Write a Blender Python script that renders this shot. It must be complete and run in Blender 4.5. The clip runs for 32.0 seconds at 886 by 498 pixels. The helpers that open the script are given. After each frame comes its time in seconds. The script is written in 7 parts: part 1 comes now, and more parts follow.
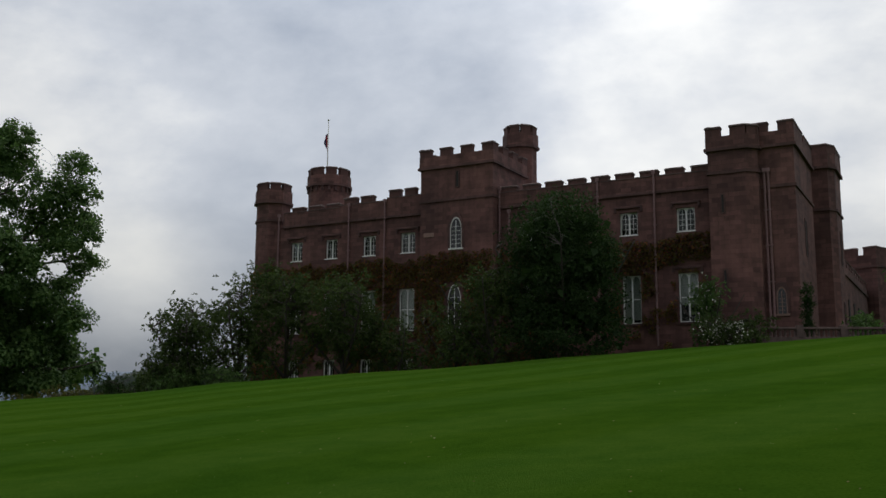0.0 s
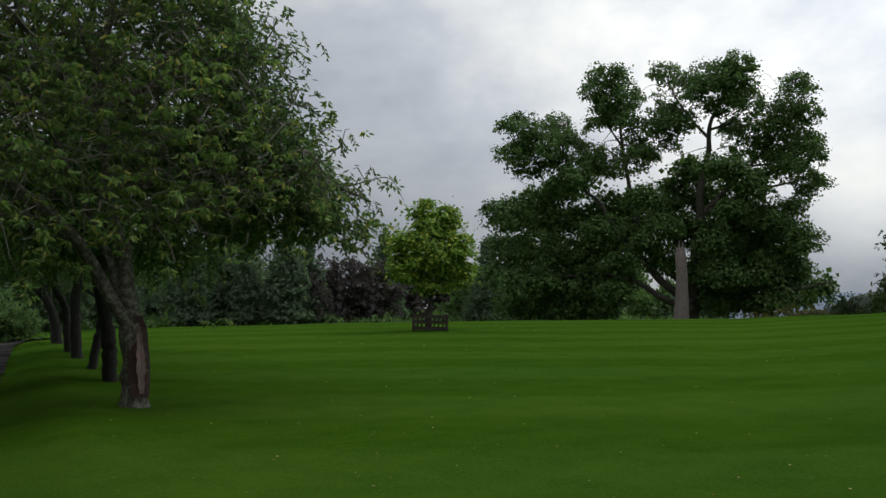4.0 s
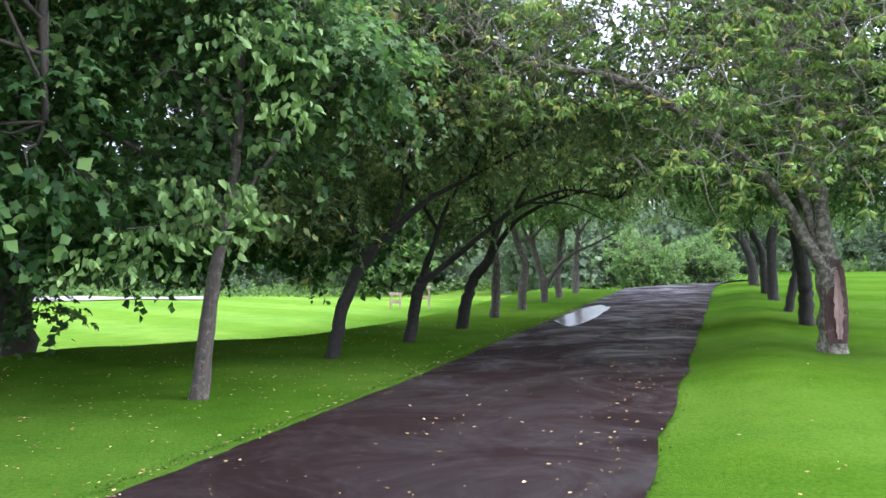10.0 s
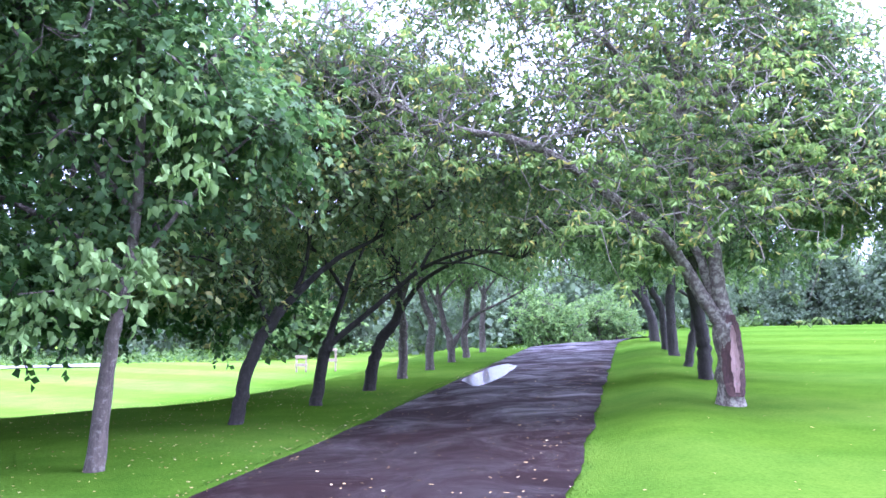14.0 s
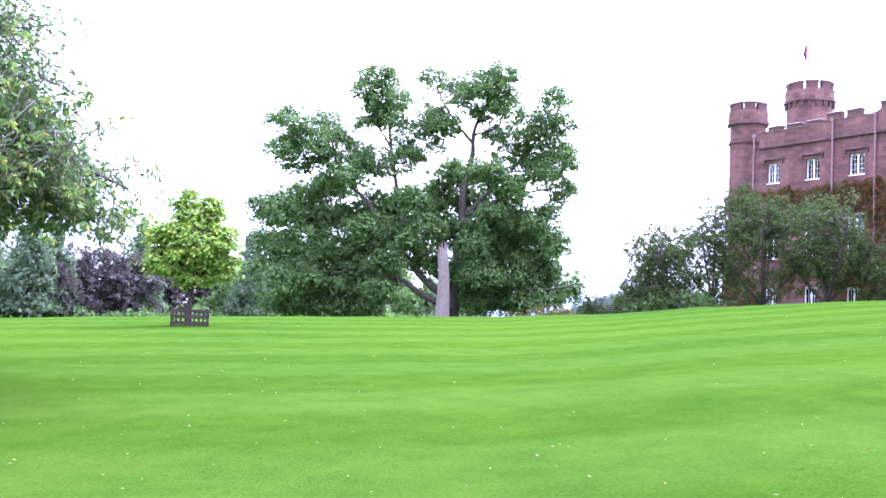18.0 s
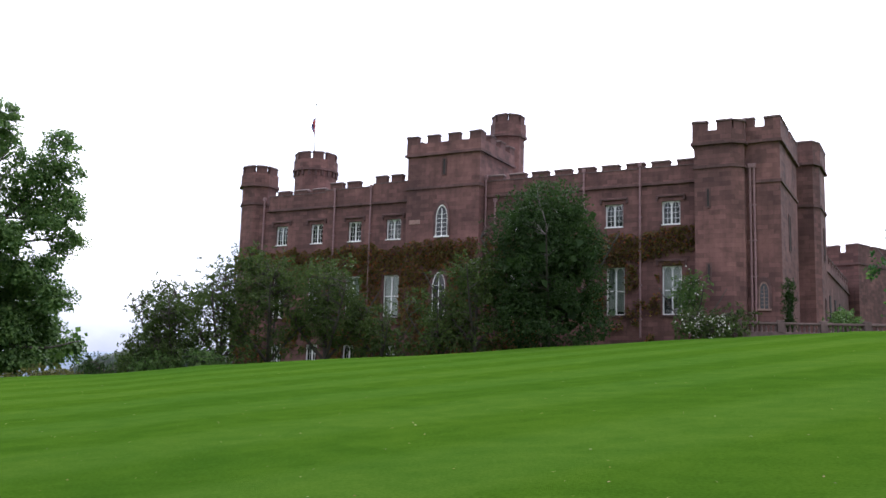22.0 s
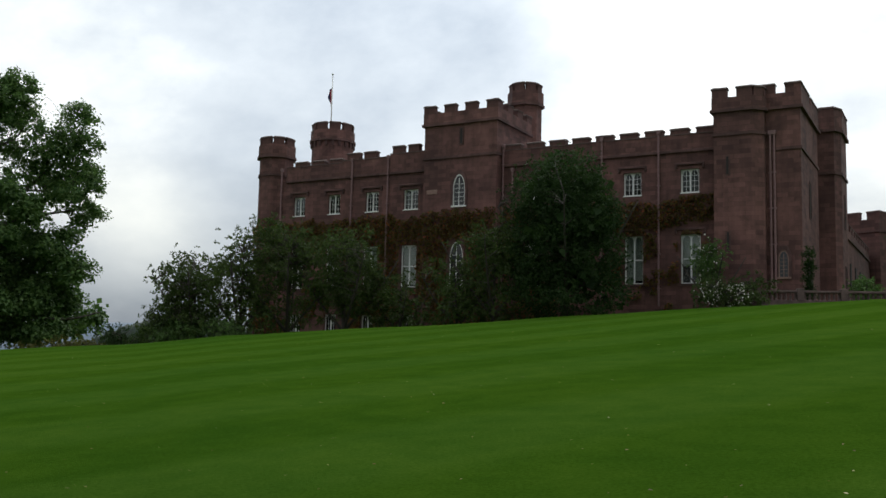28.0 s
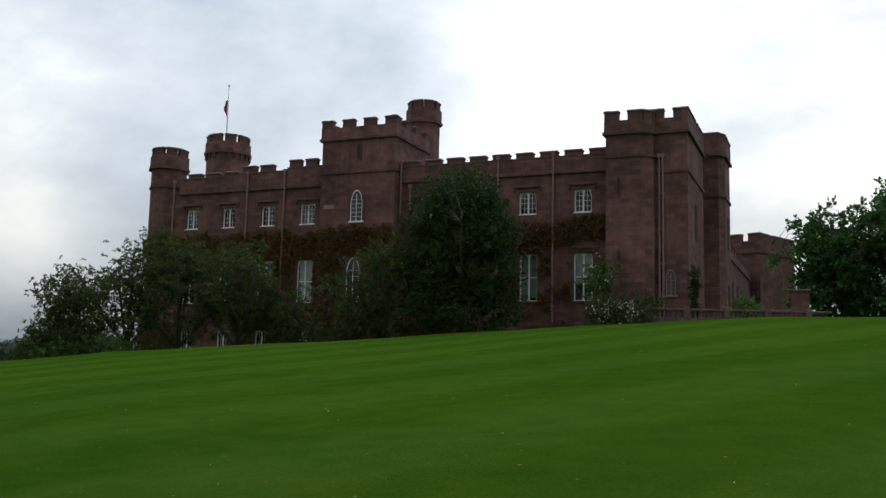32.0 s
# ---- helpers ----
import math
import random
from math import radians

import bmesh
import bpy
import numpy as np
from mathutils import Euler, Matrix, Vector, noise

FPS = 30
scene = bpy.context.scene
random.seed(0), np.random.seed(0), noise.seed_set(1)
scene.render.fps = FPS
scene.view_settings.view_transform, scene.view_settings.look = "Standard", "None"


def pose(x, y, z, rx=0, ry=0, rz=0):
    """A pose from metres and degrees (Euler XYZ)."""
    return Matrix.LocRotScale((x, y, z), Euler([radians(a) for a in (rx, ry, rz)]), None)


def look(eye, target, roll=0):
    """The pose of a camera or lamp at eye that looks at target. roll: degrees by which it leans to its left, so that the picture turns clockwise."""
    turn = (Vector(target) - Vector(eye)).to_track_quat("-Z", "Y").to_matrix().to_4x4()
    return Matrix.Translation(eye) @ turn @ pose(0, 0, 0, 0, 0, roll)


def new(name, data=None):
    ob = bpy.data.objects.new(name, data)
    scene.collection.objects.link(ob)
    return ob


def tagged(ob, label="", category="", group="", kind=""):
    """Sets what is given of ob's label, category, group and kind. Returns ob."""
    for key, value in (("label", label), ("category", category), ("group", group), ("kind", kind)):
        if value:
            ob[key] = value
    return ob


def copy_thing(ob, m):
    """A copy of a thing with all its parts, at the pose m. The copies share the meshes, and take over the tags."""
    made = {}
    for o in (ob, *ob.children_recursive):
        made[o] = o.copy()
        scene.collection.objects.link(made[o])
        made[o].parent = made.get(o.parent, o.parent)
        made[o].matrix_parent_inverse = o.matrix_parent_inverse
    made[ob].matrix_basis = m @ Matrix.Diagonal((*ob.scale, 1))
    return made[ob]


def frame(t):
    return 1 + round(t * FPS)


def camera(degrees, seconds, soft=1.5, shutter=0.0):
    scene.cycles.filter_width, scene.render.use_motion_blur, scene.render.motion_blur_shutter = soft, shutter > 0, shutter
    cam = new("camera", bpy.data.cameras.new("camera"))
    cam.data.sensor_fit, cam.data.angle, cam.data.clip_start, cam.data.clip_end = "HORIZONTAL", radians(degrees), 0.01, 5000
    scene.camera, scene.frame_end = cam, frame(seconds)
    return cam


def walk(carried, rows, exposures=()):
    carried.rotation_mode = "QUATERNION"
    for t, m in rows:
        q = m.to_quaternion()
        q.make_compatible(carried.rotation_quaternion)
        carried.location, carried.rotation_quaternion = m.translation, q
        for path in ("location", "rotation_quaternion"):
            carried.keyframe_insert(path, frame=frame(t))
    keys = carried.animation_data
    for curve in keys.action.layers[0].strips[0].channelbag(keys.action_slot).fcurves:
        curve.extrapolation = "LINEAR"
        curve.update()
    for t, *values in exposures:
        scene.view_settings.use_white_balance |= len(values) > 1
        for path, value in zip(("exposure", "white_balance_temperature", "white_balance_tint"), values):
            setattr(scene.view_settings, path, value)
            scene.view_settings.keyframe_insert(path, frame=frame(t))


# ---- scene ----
# the camera: one spot at the lawn's edge, turned by hand from the palace to the drive and back
cam = camera(50.84, 32.0)
# seconds, heading (degrees clockwise from the palace), tilt up, lean
TURNS = [
    (0.0, 0.10, 8.85, 0.39),
    (0.5, -3.10, 8.24, -0.01),
    (1.0, -8.77, 7.46, 0.28),
    (1.5, -14.28, 6.51, -0.00),
    (2.0, -20.15, 5.70, 0.31),
    (2.5, -27.53, 5.18, 0.57),
    (3.0, -34.10, 4.63, 0.80),
    (3.5, -37.73, 4.18, 1.11),
    (4.0, -42.69, 3.21, 1.57),
    (4.5, -48.14, 2.23, 1.71),
    (6.5, -63.11, -0.46, 1.66),
    (7.0, -66.72, -0.58, 1.20),
    (7.5, -70.55, -0.57, 0.81),
    (8.0, -74.79, -0.81, 0.69),
    (8.5, -77.34, -1.11, 0.76),
    (9.0, -79.15, -1.19, 1.08),
    (9.5, -81.55, -1.24, 1.13),
    (10.0, -83.47, -1.33, 1.25),
    (10.5, -84.52, -1.31, 0.86),
    (11.0, -84.01, -1.02, 1.00),
    (11.5, -83.20, -0.29, 0.49),
    (12.0, -80.41, 0.76, 0.96),
    (12.5, -78.50, 1.74, 0.63),
    (13.0, -77.96, 2.42, 0.75),
    (13.5, -77.91, 2.50, 0.57),
    (15.5, -72.81, 1.30, 1.35),
    (16.0, -62.72, 1.60, 1.99),
    (16.5, -51.93, 1.90, 2.35),
    (17.0, -42.01, 2.34, 2.74),
    (17.5, -34.58, 2.90, 2.65),
    (18.0, -28.39, 3.49, 2.50),
    (18.5, -22.34, 5.36, 2.01),
    (19.0, -17.13, 6.24, 2.02),
    (19.5, -14.12, 7.09, 2.53),
    (20.0, -11.16, 7.58, 2.81),
    (20.5, -8.36, 7.86, 1.97),
    (21.0, -4.52, 7.97, 1.71),
    (21.5, -1.36, 8.16, 1.85),
    (22.0, 1.03, 8.10, 1.60),
    (22.5, 1.21, 7.72, 1.29),
    (23.0, 1.44, 7.47, 1.39),
    (23.5, 1.67, 7.35, 1.51),
    (24.0, 1.78, 7.26, 1.14),
    (24.5, 2.05, 6.87, 1.31),
    (26.5, 1.65, 6.71, 1.57),
    (27.0, 0.86, 6.47, 1.03),
    (27.5, 0.18, 6.29, 0.83),
    (28.0, -0.01, 6.22, 1.40),
    (28.5, -0.08, 6.28, 1.54),
    (29.0, -0.50, 6.68, 1.23),
    (29.5, -0.98, 6.91, 1.55),
    (30.0, -0.85, 7.02, 1.93),
    (30.5, 2.18, 7.49, 1.98),
    (31.0, 4.68, 7.61, 1.63),
    (31.5, 6.00, 7.53, 1.46),
    (32.0, 6.34, 7.36, 1.34),
]
EYE = (0.0, 0.0, 1.6)
# seconds, stops, white balance in kelvin, tint
EXPOSURES = [(0.0, -0.45, 6750, 7), (2.0, -0.26, 6750, 6), (4.0, -0.05, 6750, 6), (4.5, 0.25, 6750, 7), (6.5, 1.45, 6750, 10), (7.0, 1.6, 6750, 10), (8.0, 2.1, 6700, 12), (9.0, 2.6, 6350, 16),
             (10.0, 2.76, 6050, 20), (12.0, 3.2, 5500, 29), (13.0, 3.46, 5250, 39), (15.5, 3.58, 5150, 46), (17.0, 3.42, 5200, 45), (18.0, 3.04, 5400, 39), (19.0, 2.57, 5750, 31),
             (20.0, 2.05, 5950, 25), (21.0, 1.6, 6100, 19), (23.0, 1.08, 6450, 13), (24.5, 0.54, 6750, 5), (27.0, 0.14, 6750, 2), (28.0, 0.04, 6750, 3), (32.0, -0.05, 6750, 4)]
walk(cam, [(t, pose(*EYE, 90 + tilt, 0, -head) @ pose(0, 0, 0, 0, 0, lean)) for t, head, tilt, lean in TURNS], EXPOSURES)


# ---- world and sun: an overcast sky ----
def make_world():
    w = bpy.data.worlds.new("overcast_sky")
    scene.world = w
    w.use_nodes = True
    nt = w.node_tree
    nt.nodes.clear()
    n, l = nt.nodes.new, nt.links.new
    out, bg = n("ShaderNodeOutputWorld"), n("ShaderNodeBackground")
    sky = n("ShaderNodeTexSky")
    sky.sky_type, sky.sun_disc = "NISHITA", False
    sky.sun_elevation, sky.sun_rotation = radians(52), radians(12)
    tc, mp = n("ShaderNodeTexCoord"), n("ShaderNodeMapping")
    mp.inputs["Scale"].default_value = (1.0, 1.0, 1.9)
    mp.inputs["Location"].default_value = (1.9, 0.75, 0.2)
    noi = n("ShaderNodeTexNoise")
    noi.inputs["Scale"].default_value, noi.inputs["Detail"].default_value, noi.inputs["Roughness"].default_value = 1.6, 8, 0.56
    noi.inputs["Distortion"].default_value = 0.1
    ramp = n("ShaderNodeValToRGB")
    e = ramp.color_ramp.elements
    e[0].position, e[0].color = 0.36, (0.40, 0.45, 0.56, 1)
    e[1].position, e[1].color = 0.64, (1.1, 1.1, 1.12, 1)
    mid = e.new(0.5)
    mid.color = (0.66, 0.70, 0.80, 1)
    gain = n("ShaderNodeVectorMath")
    gain.operation = "SCALE"
    gain.inputs["Scale"].default_value = 0.06
    mix = n("ShaderNodeMixRGB")
    mix.inputs["Fac"].default_value = 0.9
    l(tc.outputs["Generated"], mp.inputs["Vector"])
    l(mp.outputs["Vector"], noi.inputs["Vector"])
    l(noi.outputs["Fac"], ramp.inputs["Fac"])
    l(sky.outputs["Color"], gain.inputs[0])
    l(gain.outputs["Vector"], mix.inputs["Color1"])
    l(ramp.outputs["Color"], mix.inputs["Color2"])
    # the clouds are brightest round the hidden sun
    dot, up, powr, span, lit = n("ShaderNodeVectorMath"), n("ShaderNodeMath"), n("ShaderNodeMath"), n("ShaderNodeMapRange"), n("ShaderNodeVectorMath")
    dot.operation = "DOT_PRODUCT"
    dot.inputs[1].default_value = (math.sin(radians(3)) * math.cos(radians(40)), math.cos(radians(3)) * math.cos(radians(40)), math.sin(radians(40)))
    up.operation, up.inputs[1].default_value = "MAXIMUM", 0.0
    powr.operation, powr.inputs[1].default_value = "POWER", 3.4
    span.inputs["To Min"].default_value, span.inputs["To Max"].default_value = 0.60, 1.54
    lit.operation = "SCALE"
    l(tc.outputs["Generated"], dot.inputs[0])
    l(dot.outputs["Value"], up.inputs[0])
    l(up.outputs["Value"], powr.inputs[0])
    l(powr.outputs["Value"], span.inputs["Value"])
    l(mix.outputs["Color"], lit.inputs[0])
    l(span.outputs["Result"], lit.inputs["Scale"])
    # and an overcast sky is brighter overhead than at the horizon
    high, gain_up, over = n("ShaderNodeSeparateXYZ"), n("ShaderNodeMapRange"), n("ShaderNodeVectorMath")
    gain_up.inputs["From Min"].default_value, gain_up.inputs["From Max"].default_value = 0.38, 0.9
    gain_up.inputs["To Min"].default_value, gain_up.inputs["To Max"].default_value = 1.0, 2.0
    over.operation = "SCALE"
    l(tc.outputs["Generated"], high.inputs["Vector"])
    l(high.outputs["Z"], gain_up.inputs["Value"])
    l(lit.outputs["Vector"], over.inputs[0])
    # with a darker bank of cloud low down
    low, both = n("ShaderNodeMapRange"), n("ShaderNodeMath")
    low.inputs["From Min"].default_value, low.inputs["From Max"].default_value = 0.03, 0.2
    low.inputs["To Min"].default_value, low.inputs["To Max"].default_value = 0.74, 1.08
    both.operation = "MULTIPLY"
    l(high.outputs["Z"], low.inputs["Value"])
    l(gain_up.outputs["Result"], both.inputs[0])
    l(low.outputs["Result"], both.inputs[1])
    l(both.outputs["Value"], over.inputs["Scale"])
    bg.inputs["Strength"].default_value = 1.02
    # a bright break in the cloud, low beside the palace
    gap, gap_pow, gap_on, gap_mix = n("ShaderNodeVectorMath"), n("ShaderNodeMath"), n("ShaderNodeMath"), n("ShaderNodeMixRGB")
    gap.operation = "DOT_PRODUCT"
    gap.inputs[1].default_value = (math.sin(radians(-18)) * math.cos(radians(7.2)), math.cos(radians(-18)) * math.cos(radians(7.2)), math.sin(radians(7.2)))
    gap_pow.operation, gap_pow.inputs[1].default_value = "POWER", 700
    gap_on.operation = "MULTIPLY"
    l(tc.outputs["Generated"], gap.inputs[0])
    l(gap.outputs["Value"], gap_pow.inputs[0])
    l(gap_pow.outputs["Value"], gap_on.inputs[0])
    l(noi.outputs["Fac"], gap_on.inputs[1])
    gap_mix.inputs["Color2"].default_value = (1.1, 1.1, 1.1, 1)
    l(gap_on.outputs["Value"], gap_mix.inputs["Fac"])
    l(over.outputs["Vector"], gap_mix.inputs["Color1"])
    l(gap_mix.outputs["Color"], bg.inputs["Color"])
    l(bg.outputs["Background"], out.inputs["Surface"])


make_world()
sun = new("sun", bpy.data.lights.new("sun", "SUN"))
sun.data.energy, sun.data.angle, sun.data.color = 0.55, radians(30), (1.0, 0.97, 0.92)
sun.matrix_world = look((13.0, 60.1, 80), (0, 0, 0))


# ---- materials ----
def material(name):
    m = bpy.data.materials.new(name)
    m.use_nodes = True
    nt = m.node_tree
    nt.nodes.clear()
    out = nt.nodes.new("ShaderNodeOutputMaterial")
    b = nt.nodes.new("ShaderNodeBsdfPrincipled")
    nt.links.new(b.outputs["BSDF"], out.inputs["Surface"])
    return m, nt, b, out


def ramp_node(nt, fac, stops):
    r = nt.nodes.new("ShaderNodeValToRGB")
    e = r.color_ramp.elements
    e[0].position, e[0].color = stops[0][0], (*stops[0][1], 1)
    e[1].position, e[1].color = stops[-1][0], (*stops[-1][1], 1)
    for p, c in stops[1:-1]:
        e.new(p).color = (*c, 1)
    nt.links.new(fac, r.inputs["Fac"])
    return r.outputs["Color"]


def noise_node(nt, scale, detail=4, rough=0.55, coord="Object", stretch=(1, 1, 1), distort=0.0):
    tc, mp, t = nt.nodes.new("ShaderNodeTexCoord"), nt.nodes.new("ShaderNodeMapping"), nt.nodes.new("ShaderNodeTexNoise")
    mp.inputs["Scale"].default_value = stretch
    t.inputs["Scale"].default_value, t.inputs["Detail"].default_value, t.inputs["Roughness"].default_value = scale, detail, rough
    t.inputs["Distortion"].default_value = distort
    nt.links.new(tc.outputs[coord], mp.inputs["Vector"])
    nt.links.new(mp.outputs["Vector"], t.inputs["Vector"])
    return t.outputs["Fac"]


def mixed(nt, a, b, fac, mode="MIX"):
    m = nt.nodes.new("ShaderNodeMixRGB")
    m.blend_type = mode
    for sock, v in (("Color1", a), ("Color2", b), ("Fac", fac)):
        if isinstance(v, (int, float)):
            m.inputs[sock].default_value = v
        elif isinstance(v, tuple):
            m.inputs[sock].default_value = (*v, 1)
        else:
            nt.links.new(v, m.inputs[sock])
    return m.outputs["Color"]


def bump(nt, b, height, strength, distance=0.02):
    n = nt.nodes.new("ShaderNodeBump")
    n.inputs["Strength"].default_value, n.inputs["Distance"].default_value = strength, distance
    nt.links.new(height, n.inputs["Height"])
    nt.links.new(n.outputs["Normal"], b.inputs["Normal"])


def plain(name, colour, rough=0.6, metal=0.0, vary=0.15, scale=6.0, relief=0.15):
    m, nt, b, _ = material(name)
    lo = tuple(c * (1 - vary) for c in colour)
    hi = tuple(min(1, c * (1 + vary)) for c in colour)
    f = noise_node(nt, scale, 6)
    nt.links.new(ramp_node(nt, f, [(0.3, lo), (0.7, hi)]), b.inputs["Base Color"])
    b.inputs["Roughness"].default_value, b.inputs["Metallic"].default_value = rough, metal
    if relief:
        bump(nt, b, noise_node(nt, scale * 8, 4), relief)
    return m


def stone(name, dark, light, rough=0.85, course=0.32):
    """Coursed red sandstone, wet and weathered."""
    m, nt, b, _ = material(name)
    tc, sep, comb = (nt.nodes.new("ShaderNode" + k) for k in ("TexCoord", "SeparateXYZ", "CombineXYZ"))
    add = nt.nodes.new("ShaderNodeMath")
    nt.links.new(tc.outputs["Object"], sep.inputs["Vector"])
    nt.links.new(sep.outputs["X"], add.inputs[0])
    nt.links.new(sep.outputs["Y"], add.inputs[1])
    nt.links.new(add.outputs["Value"], comb.inputs["X"])
    nt.links.new(sep.outputs["Z"], comb.inputs["Y"])
    br = nt.nodes.new("ShaderNodeTexBrick")
    nt.links.new(comb.outputs["Vector"], br.inputs["Vector"])
    br.inputs["Scale"].default_value = 1.0
    br.inputs["Brick Width"].default_value, br.inputs["Row Height"].default_value = course * 2.3, course
    br.inputs["Mortar Size"].default_value, br.inputs["Mortar Smooth"].default_value = 0.012, 0.4
    br.inputs["Color1"].default_value = (*[c * 0.9 for c in dark], 1)
    br.inputs["Color2"].default_value = (*[min(1, c * 1.3) for c in light], 1)
    br.inputs["Mortar"].default_value = (*[c * 0.8 for c in dark], 1)
    big = ramp_node(nt, noise_node(nt, 0.3, 8, 0.68, distort=0.4), [(0.3, tuple(c * 0.5 for c in dark)), (0.47, dark), (0.6, light), (0.75, tuple(min(1, c * 1.35) for c in light))])
    streak = ramp_node(nt, noise_node(nt, 1.6, 5, 0.6, stretch=(1, 1, 0.12)), [(0.35, (0.5, 0.5, 0.52)), (0.62, (1, 1, 1))])
    c = mixed(nt, br.outputs["Color"], big, 0.58)
    c = mixed(nt, c, streak, 0.55, "MULTIPLY")
    nt.links.new(c, b.inputs["Base Color"])
    b.inputs["Roughness"].default_value = rough
    hm = mixed(nt, br.outputs["Fac"], noise_node(nt, 9, 6, 0.7), 0.6)
    bump(nt, b, hm, 0.5, 0.03)
    return m


def leaf(name, dark, light, accent=None, gloss=0.55, glow=0.35):
    """Foliage: colour varies from leaf to leaf and in patches, and light passes through the blades."""
    m, nt, b, out = material(name)
    geo = nt.nodes.new("ShaderNodeNewGeometry")
    stops = [(0.0, dark), (0.8, light)] if accent is None else [(0.0, dark), (0.84, light), (1.0, accent)]
    c = ramp_node(nt, geo.outputs["Random Per Island"], stops)
    patch = ramp_node(nt, noise_node(nt, 0.7, 3), [(0.35, (0.62, 0.66, 0.62)), (0.65, (1.1, 1.08, 1.0))])
    c = mixed(nt, c, patch, 0.8, "MULTIPLY")
    nt.links.new(c, b.inputs["Base Color"])
    b.inputs["Roughness"].default_value = gloss
    b.inputs["Specular IOR Level"].default_value = 0.12
    tr = nt.nodes.new("ShaderNodeBsdfTranslucent")
    nt.links.new(mixed(nt, c, (1.0, 1.15, 0.6), 0.6, "MULTIPLY"), tr.inputs["Color"])
    mx = nt.nodes.new("ShaderNodeMixShader")
    mx.inputs["Fac"].default_value = glow
    nt.links.new(b.outputs["BSDF"], mx.inputs[1])
    nt.links.new(tr.outputs["BSDF"], mx.inputs[2])
    nt.links.new(mx.outputs["Shader"], out.inputs["Surface"])
    return m


def bark(name, dark, light, lichen=(0.22, 0.24, 0.18), cover=0.53):
    m, nt, b, _ = material(name)
    f = noise_node(nt, 17, 9, 0.75, stretch=(1, 1, 0.28), distort=0.8)
    c = ramp_node(nt, f, [(0.3, dark), (0.65, light)])
    spots = ramp_node(nt, noise_node(nt, 13, 8, 0.75), [(cover, (0, 0, 0)), (cover + 0.11, (0.85, 0.85, 0.85))])
    c = mixed(nt, c, lichen, spots)
    nt.links.new(c, b.inputs["Base Color"])
    b.inputs["Roughness"].default_value = 0.9
    bump(nt, b, f, 1.0, 0.05)
    return m


def lawn_material():
    m, nt, b, _ = material("mown_grass")
    fine = noise_node(nt, 26, 6, 0.75)
    mid = noise_node(nt, 1.3, 6, 0.6)
    big = noise_node(nt, 0.09, 4, 0.5)
    c = ramp_node(nt, fine, [(0.25, (0.0235, 0.058, 0.0054)), (0.5, (0.0362, 0.083, 0.0088)), (0.78, (0.0508, 0.105, 0.0142))])
    c = mixed(nt, c, ramp_node(nt, mid, [(0.3, (0.72, 0.8, 0.7)), (0.7, (1.18, 1.08, 1.0))]), 0.75, "MULTIPLY")
    c = mixed(nt, c, ramp_node(nt, big, [(0.35, (0.84, 0.9, 0.94)), (0.65, (1.14, 1.06, 1.0))]), 0.8, "MULTIPLY")
    # mowing stripes run along the slope in front of the palace
    tc, mp, wv = (nt.nodes.new("ShaderNode" + k) for k in ("TexCoord", "Mapping", "TexWave"))
    mp.inputs["Rotation"].default_value = (0, 0, radians(52))
    wv.inputs["Scale"].default_value, wv.inputs["Distortion"].default_value, wv.inputs["Detail"].default_value = 0.058, 1.3, 2
    nt.links.new(tc.outputs["Object"], mp.inputs["Vector"])
    nt.links.new(mp.outputs["Vector"], wv.inputs["Vector"])
    c = mixed(nt, c, ramp_node(nt, wv.outputs["Fac"], [(0.3, (0.84, 0.89, 0.74)), (0.7, (1.2, 1.13, 1.4))]), 0.55, "MULTIPLY")
    # the lower lawn beyond the drive gets a paler tint, up to about twice
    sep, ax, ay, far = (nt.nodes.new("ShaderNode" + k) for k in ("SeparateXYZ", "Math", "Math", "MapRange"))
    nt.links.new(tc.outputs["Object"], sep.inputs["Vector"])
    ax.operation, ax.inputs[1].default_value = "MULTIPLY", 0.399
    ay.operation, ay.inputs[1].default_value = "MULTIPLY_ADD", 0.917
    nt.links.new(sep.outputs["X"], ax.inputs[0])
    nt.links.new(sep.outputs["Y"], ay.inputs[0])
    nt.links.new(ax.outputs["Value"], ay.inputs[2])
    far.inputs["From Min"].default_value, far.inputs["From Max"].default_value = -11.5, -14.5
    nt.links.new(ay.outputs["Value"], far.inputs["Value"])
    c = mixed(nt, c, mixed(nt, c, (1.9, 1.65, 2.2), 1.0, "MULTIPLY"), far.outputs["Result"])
    nt.links.new(c, b.inputs["Base Color"])
    b.inputs["Roughness"].default_value = 0.75
    b.inputs["Specular IOR Level"].default_value = 0.0
    bump(nt, b, fine, 0.8, 0.03)
    return m


